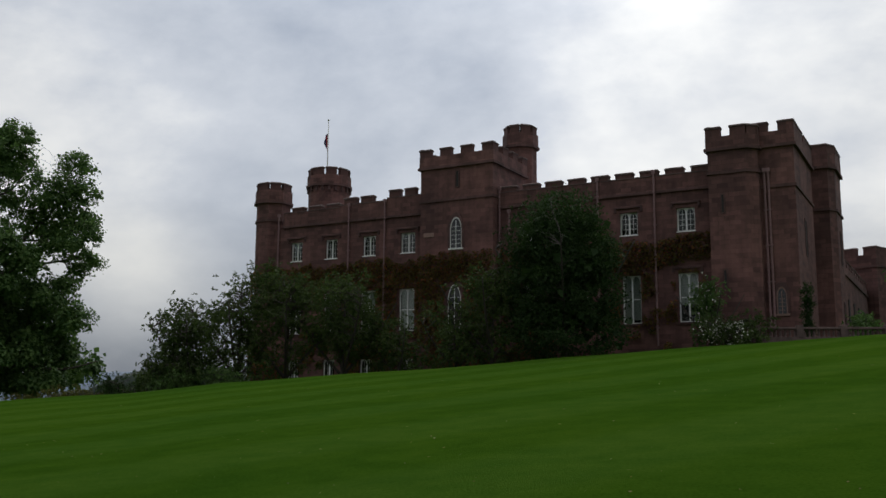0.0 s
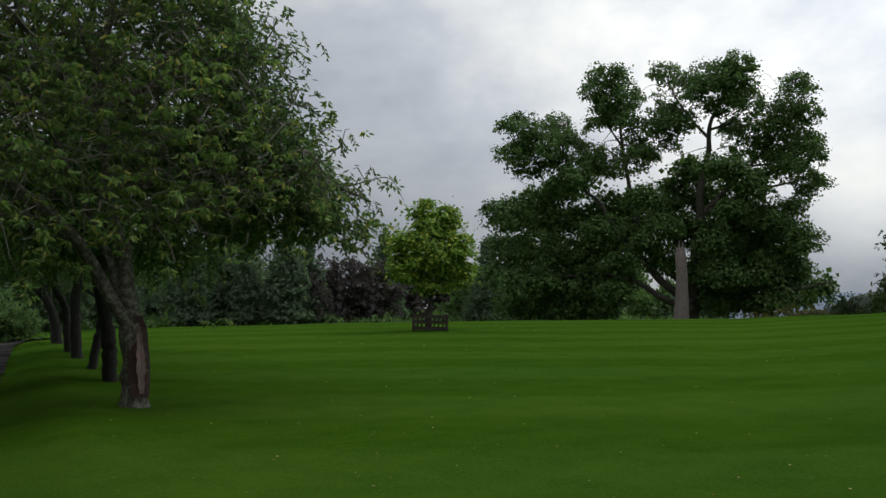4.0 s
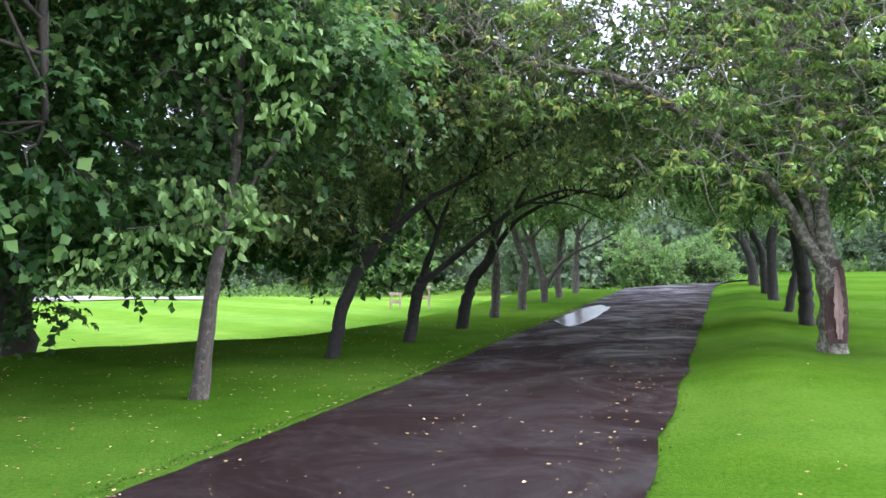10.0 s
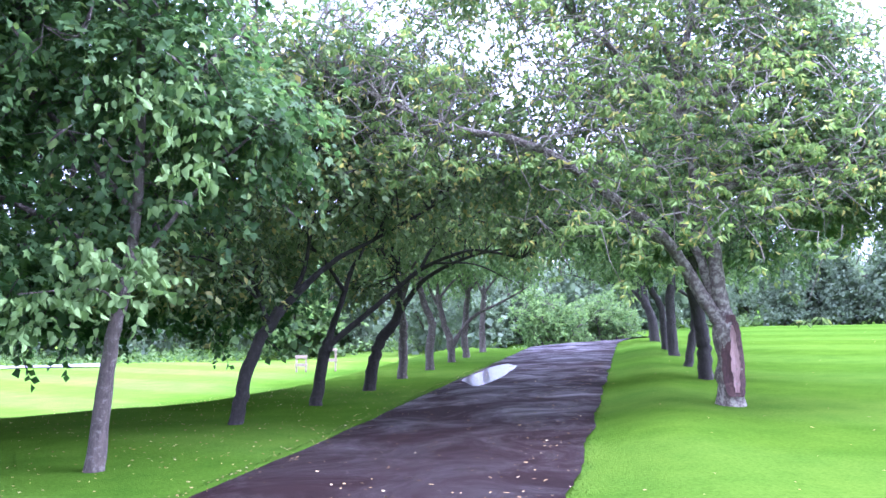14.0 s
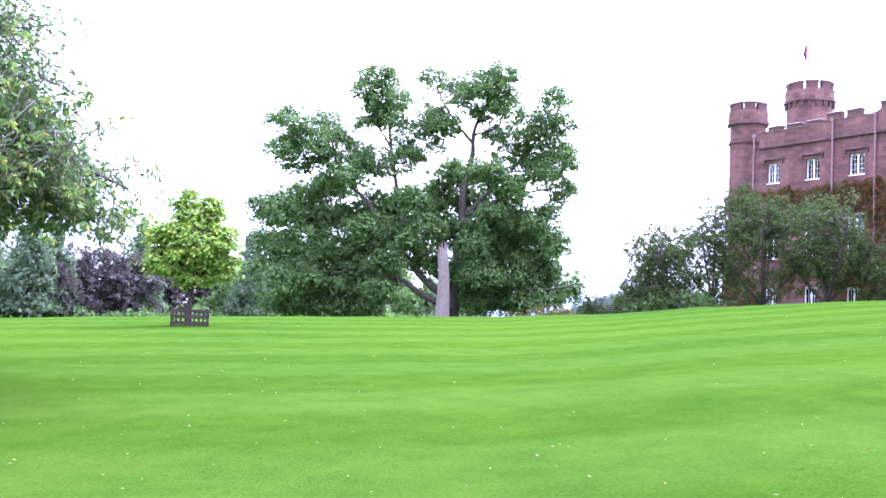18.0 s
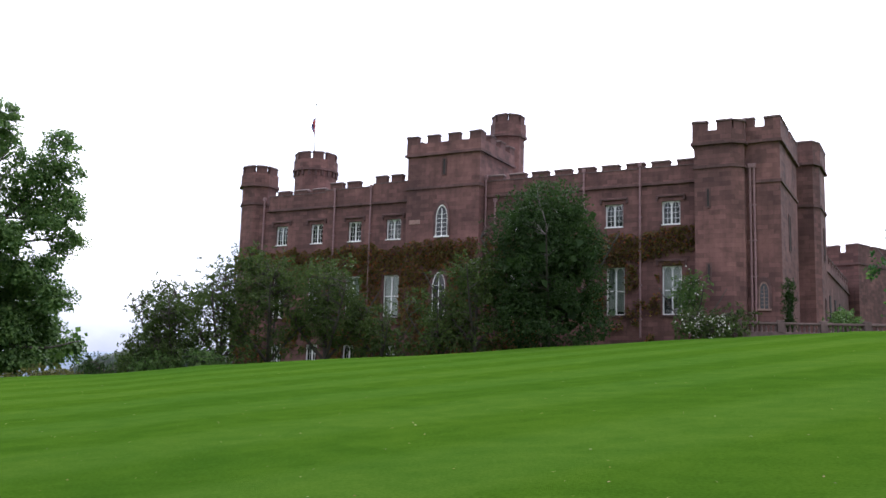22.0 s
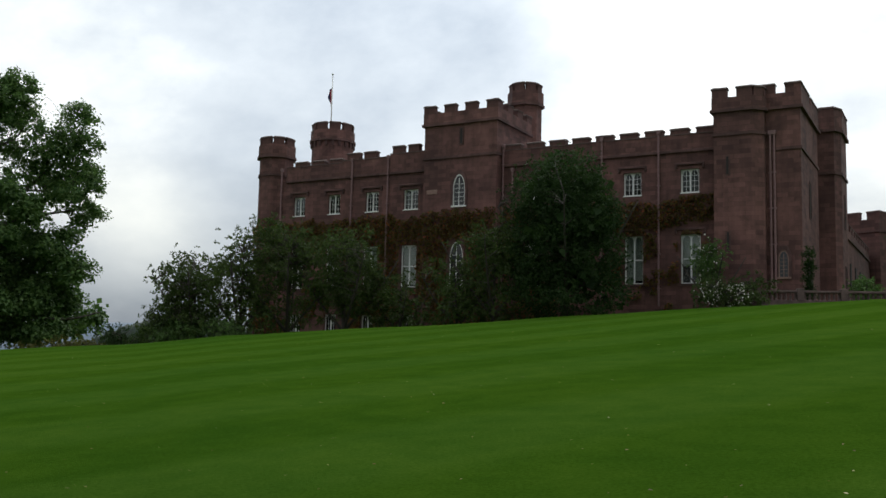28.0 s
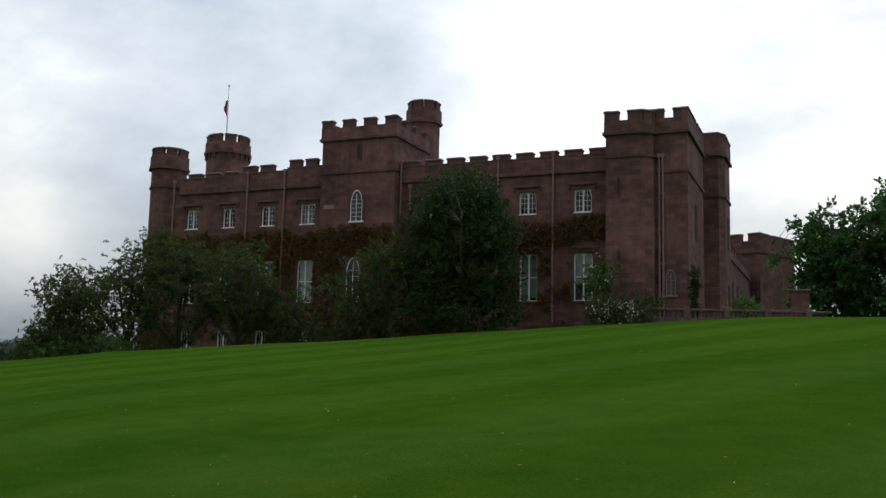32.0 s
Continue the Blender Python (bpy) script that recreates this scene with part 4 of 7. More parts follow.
# ---- trees and shrubs ----
def make_tree(name, label, category, at, limbs, blobs, clumps, per, size, leaf_mat, bark_mat, turn=0.0, seed=1, spread=0.42, droop=0.25, slim=0.42, shell=0.55, twig=0.02, group="", flat=0.75, sprig=0.0, subs=0, twig_mat=None, oval=False):
    """A tree or shrub: tapered limbs, twigs out to the clumps, and single leaves round each clump.
    limbs: (points, first radius, last radius); blobs: (x, y, z, rx, ry, rz) that the crown fills."""
    rng = np.random.default_rng(seed)
    prng = random.Random(seed)
    root = new(name)
    root.matrix_world = pose(*at, 0, 0, turn)
    tagged(root, label, category, group)
    nodes = []
    for i, (pts, r0, r1) in enumerate(limbs):
        line = smooth_line(pts, 5)
        k = len(line)
        rad = [r0 + (r1 - r0) * (j / (k - 1)) ** 0.8 for j in range(k)]
        if i == 0:
            rad[0] *= 1.45
            rad[1] *= 1.12
        line = [p + (rng.normal(size=3) * r1 * 0.12 if j else 0) for j, p in enumerate(line)]
        v, f = tube_arrays(line, rad, 10 if r0 > 0.1 else 6, 0.07, prng)
        me = tri_mesh("trunk" if i == 0 else "limb", np.array([tuple(q) for q in v]), f, bark_mat)
        me.polygons.foreach_set("use_smooth", [True] * len(me.polygons))
        part("trunk" if i == 0 else "limb", me, bark_mat, root)
        nodes += [(p, rad[j]) for j, p in enumerate(line) if j > k * 0.35 or i > 0]
    nodes_p = np.array([n[0] for n in nodes])
    vol = np.array([b[3] * b[4] * b[5] for b in blobs]) ** 0.62
    pick = rng.choice(len(blobs), clumps, p=vol / vol.sum())
    u = rng.normal(size=(clumps, 3))
    u /= np.linalg.norm(u, axis=1)[:, None]
    rr = rng.uniform(shell, 1.0, clumps)[:, None]
    B = np.array(blobs, float)
    C = B[pick, :3] + u * rr * B[pick, 3:]
    tv, tf, off = [], [], 0
    if subs:
        main = len(nodes)
        for q in range(subs):
            c = C[int(rng.integers(0, clumps))]
            i = int(np.argmin(((nodes_p[:main] - c) ** 2).sum(1) * rng.uniform(0.6, 1.4, main)))
            a = nodes_p[i]
            L = np.linalg.norm(c - a)
            line = smooth_line([a, a + (c - a) * 0.4 + rng.normal(size=3) * 0.14 * L + np.array([0, 0, 0.12 * L]), a + (c - a) * 0.75 + rng.normal(size=3) * 0.1 * L + np.array([0, 0, 0.1 * L]), c], 3)
            r0 = min(nodes[i][1] * 0.6, 0.012 + 0.014 * L)
            rad = [r0 + (0.006 - r0) * j / (len(line) - 1) for j in range(len(line))]
            v, f = tube_arrays(line, rad, 5)
            tv += [tuple(p) for p in v]
            tf += [(x + off, y + off, z + off) for x, y, z in f]
            off += len(v)
            nodes += [(p, rad[j]) for j, p in enumerate(line) if j > 1]
            nodes_p = np.array([n[0] for n in nodes])
    for c in C:
        i = int(np.argmin(((nodes_p - c) ** 2).sum(1) + 0.6 * np.maximum(0, nodes_p[:, 2] - c[2]) ** 2))
        a = nodes_p[i]
        mid = (a + c) / 2 + rng.normal(size=3) * 0.1 * np.linalg.norm(c - a) + np.array([0, 0, 0.08 * np.linalg.norm(c - a)])
        v, f = tube_arrays([a, mid, c], [min(twig * 1.6, nodes[i][1] * 0.7), twig, twig * 0.35], 3)
        tv += [tuple(q) for q in v]
        tf += [(x + off, y + off, z + off) for x, y, z in f]
        off += len(v)
    me = tri_mesh("branchwork", np.array(tv), tf, twig_mat or bark_mat)
    tagged(part("branchwork", me, bark_mat, root), kind="stuff")
    n = clumps * per
    if sprig:
        # leaves set along short drooping sprigs
        each = 9
        k = n // each
        own = rng.integers(0, clumps, k)
        way = u[own] * 0.5 + rng.normal(size=(k, 3)) * 0.75 + np.array([0, 0, -droop])
        way /= np.linalg.norm(way, axis=1)[:, None]
        start = C[own] + rng.normal(size=(k, 3)) * spread * np.array([1, 1, flat])
        t = np.tile(np.linspace(0.12, 1.0, each), k)[:, None]
        w2, s2 = np.repeat(way, each, 0), np.repeat(start, each, 0)
        sag = np.array([0, 0, -1.0]) * droop * sprig
        centres = s2 + w2 * sprig * t + sag * t * t
        side = np.cross(w2, np.repeat(rng.normal(size=(k, 3)), each, 0))
        side /= np.linalg.norm(side, axis=1)[:, None]
        alt = np.tile(np.where(np.arange(each) % 2, 1.0, -1.0), k)[:, None]
        lean = w2 * 1.2 + side * alt * 1.3 + np.array([0, 0, -droop * 1.5])
        n = len(centres)
        i = np.arange(k)
        thick = rng.normal(size=(k, 3))
        thick = thick / np.linalg.norm(thick, axis=1)[:, None] * twig * 0.45
        sv = np.concatenate([start - thick, start + thick, start + way * sprig * 0.55 + sag * 0.3 + thick * 0.8, start + way * sprig + sag], 0)
        stf = np.concatenate([np.stack([i, i + k, i + 2 * k], 1), np.stack([i, i + 2 * k, i + 3 * k], 1), np.stack([i + k, i + 3 * k, i + 2 * k], 1)], 0)
        tagged(part("sprig_work", tri_mesh("sprig_work", sv, stf, twig_mat or bark_mat), bark_mat, root), kind="stuff")
    else:
        own = np.repeat(np.arange(clumps), per)
        off3 = rng.normal(size=(n, 3)) * spread * np.array([1, 1, flat])
        centres = C[own] + off3
        lean = u[own] * 0.35 + off3 / (spread * 2.5) + np.array([0, 0, -droop])
    sizes = size * rng.uniform(0.65, 1.25, n)
    v, f = leaf_arrays(rng, centres, sizes, lean, slim, oval=oval)
    tagged(part("crown", tri_mesh("crown", v, f, leaf_mat), leaf_mat, root), kind="stuff")
    return root


def add_sprays(parent, blobs, count, size, mat, seed):
    """Hanging sprays of large fresh leaves."""
    rng = np.random.default_rng(seed)
    B = np.array(blobs, float)
    own = rng.integers(0, len(B), count)
    start = B[own, :3] + rng.normal(size=(count, 3)) * B[own, 3:] * 0.6
    way = rng.normal(size=(count, 3)) * np.array([1, 1, 0.25])
    way /= np.linalg.norm(way, axis=1)[:, None]
    each = 7
    t = np.tile(np.linspace(0.1, 1, each), count)[:, None]
    c = np.repeat(start, each, 0) + np.repeat(way, each, 0) * 0.42 * t + np.array([0, 0, -0.12]) * t * t
    lean = np.repeat(way, each, 0) * 0.7 + np.array([0, 0, -1.6]) + rng.normal(size=(count * each, 3)) * 0.3
    v, f = leaf_arrays(rng, c, size * rng.uniform(0.7, 1.2, len(c)), lean, 0.34, oval=True)
    tagged(part("fresh_spray", tri_mesh("fresh_spray", v, f, mat), mat, parent, "pale fresh green leaves"), kind="stuff")


def add_crown(parent, blobs, clumps, per, size, mat, seed, spread, droop=0.15, slim=0.45, shell=0.5, flat=0.7):
    rng = np.random.default_rng(seed)
    B = np.array(blobs, float)
    vol = (B[:, 3] * B[:, 4] * B[:, 5]) ** 0.62
    pick = rng.choice(len(B), clumps, p=vol / vol.sum())
    u = rng.normal(size=(clumps, 3))
    u /= np.linalg.norm(u, axis=1)[:, None]
    C = B[pick, :3] + u * rng.uniform(shell, 1, clumps)[:, None] * B[pick, 3:]
    own = np.repeat(np.arange(clumps), per)
    o = rng.normal(size=(clumps * per, 3)) * spread * np.array([1, 1, flat])
    v, f = leaf_arrays(rng, C[own] + o, size * rng.uniform(0.65, 1.25, clumps * per), u[own] * 0.35 + o / (spread * 2.5) + np.array([0, 0, -droop]), slim)
    tagged(part("crown", tri_mesh("crown", v, f, mat), mat, parent), kind="stuff")


def blades(base, d, nrm, L, form, slim):
    """Leaf blades from their base, direction and normal: kites, pointed ovals or five-lobed palms."""
    side = np.cross(nrm, d)
    k = len(base)
    L = L[:, None]
    if form == "palm":
        pts = [base]
        for deg, far, sag in ((-108, 0.5, 0.1), (-80, 0.34, 0.03), (-50, 0.82, 0.14), (-24, 0.5, 0.03), (0, 1.0, 0.2), (24, 0.5, 0.03), (50, 0.82, 0.14), (80, 0.34, 0.03), (108, 0.5, 0.1)):
            a = radians(deg)
            pts.append(base + (d * math.cos(a) + side * math.sin(a)) * L * far * slim * 1.6 + d * L * 0.12 - nrm * L * sag)
        fan = [(0, q, q + 1) for q in range(1, 9)]
    elif form == "oval":
        m1, m2, dip = base + d * L * 0.3, base + d * L * 0.68 - nrm * L * 0.05, nrm * L * 0.12
        pts = [base, m1 + side * L * slim + dip, m2 + side * L * slim * 0.72 + dip * 0.5, base + d * L - nrm * L * 0.16, m2 - side * L * slim * 0.72 + dip * 0.5, m1 - side * L * slim + dip]
        fan = [(0, 1, 2), (0, 2, 3), (0, 3, 4), (0, 4, 5)]
    else:
        mid = base + d * L * 0.45
        pts = [base, mid + side * L * slim - nrm * L * 0.1, base + d * L - nrm * L * 0.15, mid - side * L * slim - nrm * L * 0.1]
        fan = [(0, 1, 2), (0, 2, 3)]
    v = np.stack(pts, 1).reshape(-1, 3)
    i = np.arange(k)[:, None] * len(pts)
    return v, np.concatenate([i + np.array([q]) for q in fan], 0)


def spray_cloud(parent, blobs, count, per, size, mat, seed, wide=(0.35, 0.8), thick=0.12, droop=0.3, shell=0.5, form="kite", slim=0.45, slope=0.35, loose=0.45, name="crown", label=""):
    """Foliage in flat overlapping sprays that slope outwards, each leaf lit on its upper side."""
    rng = np.random.default_rng(seed)
    B = np.array(blobs, float)
    area = (B[:, 3] * B[:, 5] + B[:, 3] * B[:, 4]) ** 0.9
    pick = rng.choice(len(B), count, p=area / area.sum())
    u = rng.normal(size=(count, 3))
    u /= np.linalg.norm(u, axis=1)[:, None]
    R = rng.uniform(wide[0], wide[1], count)
    C = B[pick, :3] + u * rng.uniform(shell, 1, count)[:, None] * np.maximum(B[pick, 3:] - 0.4 * R[:, None], B[pick, 3:] * 0.4)
    own = np.repeat(np.arange(count), per)
    n = count * per
    a = rng.uniform(0, 2 * math.pi, n)
    q = rng.uniform(0, 1, n) ** 0.6
    lobe = 1 + 0.3 * np.sin(a * 3 + own * 1.7) + 0.18 * np.sin(a * 5 + own * 2.9)
    out = np.stack([np.cos(a), np.sin(a), np.zeros(n)], 1)
    off = out * (q * R[own] * lobe)[:, None]
    flat_u = u * np.array([1, 1, 0.0])
    off[:, 2] = -droop * q * q * R[own] - slope * (off * flat_u[own]).sum(1) + rng.normal(size=n) * thick * R[own]
    nrm = np.array([0, 0, 1.0]) + u[own] * 0.45 + out * (0.55 * q)[:, None] + rng.normal(size=(n, 3)) * loose
    nrm /= np.linalg.norm(nrm, axis=1)[:, None]
    d = out * 0.9 + flat_u[own] * 0.5 + np.array([0, 0, -0.4]) + rng.normal(size=(n, 3)) * 0.55
    d -= nrm * (d * nrm).sum(1)[:, None]
    d /= np.linalg.norm(d, axis=1)[:, None]
    v, f = blades(C[own] + off, d, nrm, size * rng.uniform(0.65, 1.3, n), form, slim)
    return tagged(part(name, tri_mesh(name, v, f, mat), mat, parent, label), kind="stuff")


def add_tufts(parent, blobs, count, size, mat, twig_mat, seed):
    """Hanging lichened twigs, each ending in a loose tuft of narrow drooping leaves."""
    rng = np.random.default_rng(seed)
    B = np.array(blobs, float)
    own = rng.choice(len(B), count, p=(B[:, 3] * B[:, 5]) / (B[:, 3] * B[:, 5]).sum())
    start = B[own, :3] + rng.uniform(-1, 1, size=(count, 3)) * B[own, 3:]
    tv, tf, off, cs, ls = [], [], 0, [], []
    for a in start:
        way = rng.normal(size=3) * np.array([1, 0.8, 0.45])
        way /= np.linalg.norm(way)
        L = rng.uniform(0.35, 1.1)
        pts = [a] + [a + way * L * q + np.array([0, 0, -0.34 * L * q * q]) + rng.normal(size=3) * 0.055 for q in (0.2, 0.4, 0.6, 0.8, 1.0)]
        v, f = tube_arrays(pts, [0.014, 0.012, 0.010, 0.008, 0.006, 0.004], 4)
        tv += [tuple(q) for q in v]
        tf += [(x + off, y + off, z + off) for x, y, z in f]
        off += len(v)
        for e in range(int(rng.integers(1, 4))):
            tip = np.array(pts[-1]) + rng.normal(size=3) * 0.12
            for q in range(int(rng.integers(6, 11))):
                d = rng.normal(size=3) * np.array([1, 1, 0.3]) + np.array([0, 0, -0.9])
                d /= np.linalg.norm(d)
                cs.append(tip + d * rng.uniform(0.01, 0.06))
                ls.append(d * 3)
    tagged(part("twig_work", tri_mesh("twig_work", np.array(tv), tf, twig_mat), twig_mat, parent, "grey lichened hanging twigs"), kind="stuff")
    v, f = leaf_arrays(rng, np.array(cs), size * rng.uniform(0.7, 1.2, len(cs)), np.array(ls), 0.19, oval=True)
    tagged(part("foliage", tri_mesh("foliage", v, f, mat), mat, parent, "yellow-green drooping leaf tufts"), kind="stuff")


# the near tree with the scarred trunk, by the drive
NEAR_RIGHT = [(2.35, 0.9, 3.5, 1.15, 1.3, 0.9), (1.7, 1.1, 4.4, 1.35, 1.4, 1.0), (1.1, 1.1, 5.4, 1.45, 1.5, 1.0), (0.3, 1.1, 6.5, 1.7, 1.6, 1.1), (1.5, 1.0, 2.9, 1.1, 1.1, 0.55), (0.6, 1.0, 3.9, 1.2, 1.2, 0.9), (2.8, 0.7, 2.85, 0.7, 0.9, 0.5)]
NEAR_LEFT = [(-1.2, 0.9, 5.2, 1.9, 1.5, 1.1), (-2.8, 0.3, 4.6, 2.0, 1.4, 1.0), (-4.8, -0.1, 5.0, 1.9, 1.5, 1.1), (-2.2, 0.8, 6.6, 2.2, 1.6, 0.9), (-6.3, -0.3, 4.8, 1.6, 1.5, 1.3), (-3.2, 0.5, 3.5, 1.6, 1.2, 0.6), (-5.2, 0.4, 3.8, 1.4, 1.2, 0.7), (-0.9, 0.5, 3.6, 1.2, 0.8, 0.8), (-4.6, 0.6, 6.6, 2.0, 1.5, 0.9), (-6.2, -1.6, 5.4, 1.6, 1.1, 0.8)]
near = make_tree("drive_tree", "old leaning tree with lichened bark and a scarred trunk", "tree", drive_point(14.08, 1.44),
    [([(0, 0, -0.15), (-0.01, 0, 0.55), (-0.07, 0, 1.08), (-0.15, 0, 1.42)], 0.2, 0.155),
     ([(-0.14, -0.04, 1.2), (-0.36, -0.06, 1.5), (-0.57, -0.12, 1.87), (-0.95, -0.4, 2.44), (-1.61, -0.8, 2.97), (-2.33, -1.0, 3.5), (-2.95, -1.2, 3.77), (-3.97, -1.3, 4.0), (-4.87, -1.3, 4.41), (-6.0, -1.3, 5.0)], 0.115, 0.035),
     ([(-0.1, 0, 1.25), (-0.18, 0.02, 1.8), (-0.23, 0.04, 2.27), (-0.42, 0.1, 2.7), (-0.6, 0.2, 4.05), (-0.74, 0.2, 4.84), (-0.64, 0.2, 5.3), (-0.5, 0.3, 6.2), (-0.4, 0.35, 7.2)], 0.125, 0.04),
     ([(-0.2, 0.03, 1.35), (-0.4, 0.1, 2.05), (-0.62, 0.2, 2.5), (-1.0, 0.3, 3.32), (-1.5, 0.4, 4.3)], 0.09, 0.03),
     ([(-0.72, -0.2, 2.15), (-1.29, -0.6, 2.57), (-1.7, -0.9, 2.6), (-2.3, -1.2, 2.5)], 0.05, 0.012),
     ([(-0.65, 0.2, 4.2), (-1.39, 0.3, 4.95), (-1.8, 0.4, 5.48), (-2.34, 0.5, 6.01), (-2.9, 0.5, 6.8)], 0.075, 0.03),
     ([(-0.72, 0.2, 4.9), (-1.07, 0.2, 5.62), (-1.25, 0.2, 6.1), (-1.4, 0.3, 7.0)], 0.06, 0.02),
     ([(-0.45, 0.15, 3.0), (0.45, 0.4, 3.38), (1.43, 0.5, 3.51), (2.31, 0.5, 3.61), (3.02, 0.5, 3.38), (3.5, 0.5, 3.2)], 0.075, 0.015),
     ([(-0.6, 0.2, 4.3), (0.3, 0.4, 4.9), (1.1, 0.5, 5.3), (1.9, 0.5, 5.4)], 0.06, 0.015),
     ([(3.0, 0.5, 3.38), (3.4, 0.5, 3.52), (3.8, 0.5, 3.6), (4.05, 0.5, 3.25)], 0.014, 0.004),
     ([(-3.9, -1.3, 4.0), (-4.5, -1.2, 3.9), (-5.3, -0.9, 4.1)], 0.04, 0.015)],
    NEAR_RIGHT + NEAR_LEFT, 620, 72, 0.105, LEAF_CHERRY, BARK, turn=60.6, seed=11, spread=0.17, slim=0.2, shell=0.3, twig=0.012, sprig=0.2, droop=0.6, subs=230, twig_mat=TWIG, group="trees along the drive")
# tuft leaves are coloured lighter than the crown, as its lit front
add_tufts(near, [(-0.7, -1.2, 4.0, 1.3, 0.9, 0.8), (-3.0, -1.7, 4.0, 2.0, 0.8, 0.7), (-5.4, -1.8, 4.8, 1.6, 0.9, 0.9), (1.2, -0.6, 4.0, 1.3, 0.7, 0.8), (-1.3, -0.9, 5.6, 1.9, 0.9, 0.9), (-0.9, -1.1, 3.1, 0.9, 0.6, 0.5), (0.7, -0.7, 3.0, 0.9, 0.6, 0.5), (-1.9, -1.5, 2.7, 0.8, 0.5, 0.4), (-1.3, -0.8, 6.8, 1.8, 0.8, 0.8), (2.1, 0.0, 3.4, 0.7, 0.5, 0.45)], 640, 0.115, LEAF_TUFT, TWIG, 13)
# a darker leaf colour within the crown stands in for its shade
spray_cloud(near, NEAR_RIGHT, 520, 30, 0.115, LEAF_MAPLE, 14, (0.25, 0.5), 0.3, 0.5, 0.2, slim=0.24, loose=0.8)
spray_cloud(near, NEAR_LEFT, 420, 26, 0.115, LEAF_MAPLE, 15, (0.25, 0.5), 0.3, 0.5, 0.1, slim=0.24, loose=0.8)
# stray shoots past the crown's edge
spray_cloud(near, [(3.85, 0.5, 3.55, 0.14, 0.2, 0.1), (4.05, 0.5, 3.15, 0.1, 0.2, 0.12), (3.1, 0.5, 2.5, 0.3, 0.3, 0.15), (3.45, 0.5, 2.75, 0.2, 0.2, 0.15)], 16, 9, 0.12, LEAF_CHERRY, 16, (0.08, 0.2), 0.3, 0.5, 0.2, slim=0.24, loose=0.8)


def avenue_tree(label, along, across, turn, limbs, blobs, clumps, leaf_mat, bark_mat, seed, dense, size=0.115):
    """A tree of the avenue with its limbs, hanging sprigs and a dense shaded heart."""
    t = make_tree("drive_tree", label, "tree", drive_point(along, across), limbs, blobs, clumps, 54, size, leaf_mat, bark_mat, turn=turn, seed=seed, spread=0.25, slim=0.3, shell=0.3, twig=0.011, sprig=0.24, droop=0.45, subs=80, group="trees along the drive")
    if dense:
        spray_cloud(t, blobs, dense, 30, size * 1.15, leaf_mat, seed + 500, (0.35, 0.7), 0.16, 0.4, 0.15, slim=0.36)
    return t


# the row on the bank beside the lawn
def bank_crown(left, grow=1.0):
    return [(x * grow, y, z, a, b, c) for x, y, z, a, b, c in ((0.2, 0.4, 4.4, 1.9, 2.0, 1.4), (1.7, 0.6, 3.7, 1.5, 1.6, 1.1), (-1.7 - left, 0, 3.7, 1.7, 1.8, 1.1), (-0.4, 0.2, 5.8, 1.9, 1.9, 1.0), (-0.8 - left, -0.2, 2.7, 1.2, 1.3, 0.55), (1.0, 0.5, 2.6, 1.1, 1.2, 0.5), (-3.2 - left, 0, 3.9, 1.3, 1.6, 0.9))]


avenue_tree("stout avenue tree with near-black bark on the bank", 18.6, 1.42, 62.1, [([(0, 0, -0.2), (0.01, 0, 0.48), (-0.06, 0, 0.93), (-0.23, 0, 1.83), (-0.31, 0, 2.6)], 0.145, 0.12), ([(-0.3, 0, 2.4), (-0.9, 0, 3.2), (-1.9, 0, 3.8), (-3.2, 0, 4.1)], 0.075, 0.02), ([(-0.3, 0, 2.5), (-0.2, 0.2, 3.7), (-0.3, 0.2, 5.4)], 0.085, 0.02), ([(-0.25, 0, 2.1), (0.6, 0.3, 2.9), (1.7, 0.5, 3.5)], 0.06, 0.02)], bank_crown(0), 260, LEAF_MAPLE, BLACK_BARK, 21, 260)
avenue_tree("slim avenue tree with near-black bark leaning to the lawn", 22.3, 1.34, 63.0, [([(-0.02, 0, -0.2), (0.07, 0, 0.54), (0.14, 0, 0.95), (0.1, 0, 1.89), (0.0, 0, 2.6)], 0.105, 0.08), ([(0.05, 0, 2.3), (-0.8, 0, 3.2), (-1.8, 0, 3.8)], 0.055, 0.02), ([(0.02, 0, 2.5), (0.2, 0.2, 3.7), (0.2, 0.2, 5.4)], 0.06, 0.02)], bank_crown(0), 200, LEAF_WOOD, BLACK_BARK, 26, 110)
avenue_tree("straight avenue tree with near-black bark on the bank", 26.5, 1.22, 63.8, [([(0, 0, -0.2), (-0.04, 0, 0.67), (-0.11, 0, 1.39), (-0.09, 0, 2.3)], 0.15, 0.12), ([(-0.1, 0, 2.1), (-0.9, 0, 3.0), (-2.0, 0, 3.5), (-3.2, 0, 3.6)], 0.075, 0.02), ([(-0.09, 0, 2.2), (0.1, 0.2, 3.7), (0.0, 0.2, 5.4)], 0.085, 0.02)], bank_crown(0.3), 200, LEAF_WOOD, BLACK_BARK, 27, 110)
avenue_tree("slim avenue tree with dark bark on the bank", 29.5, 1.12, 64.3, [([(0, 0, -0.2), (-0.07, 0, 0.57), (-0.15, 0, 1.28), (-0.38, 0, 1.7), (-0.7, 0, 2.3)], 0.12, 0.09), ([(-0.6, 0, 2.1), (-1.3, 0, 2.8), (-2.4, 0, 3.2)], 0.06, 0.02), ([(-0.5, 0, 2.0), (-0.2, 0.2, 3.7), (-0.3, 0.2, 5.2)], 0.07, 0.02)], bank_crown(0.5), 180, LEAF_WOOD, BLACK_BARK, 46, 93)
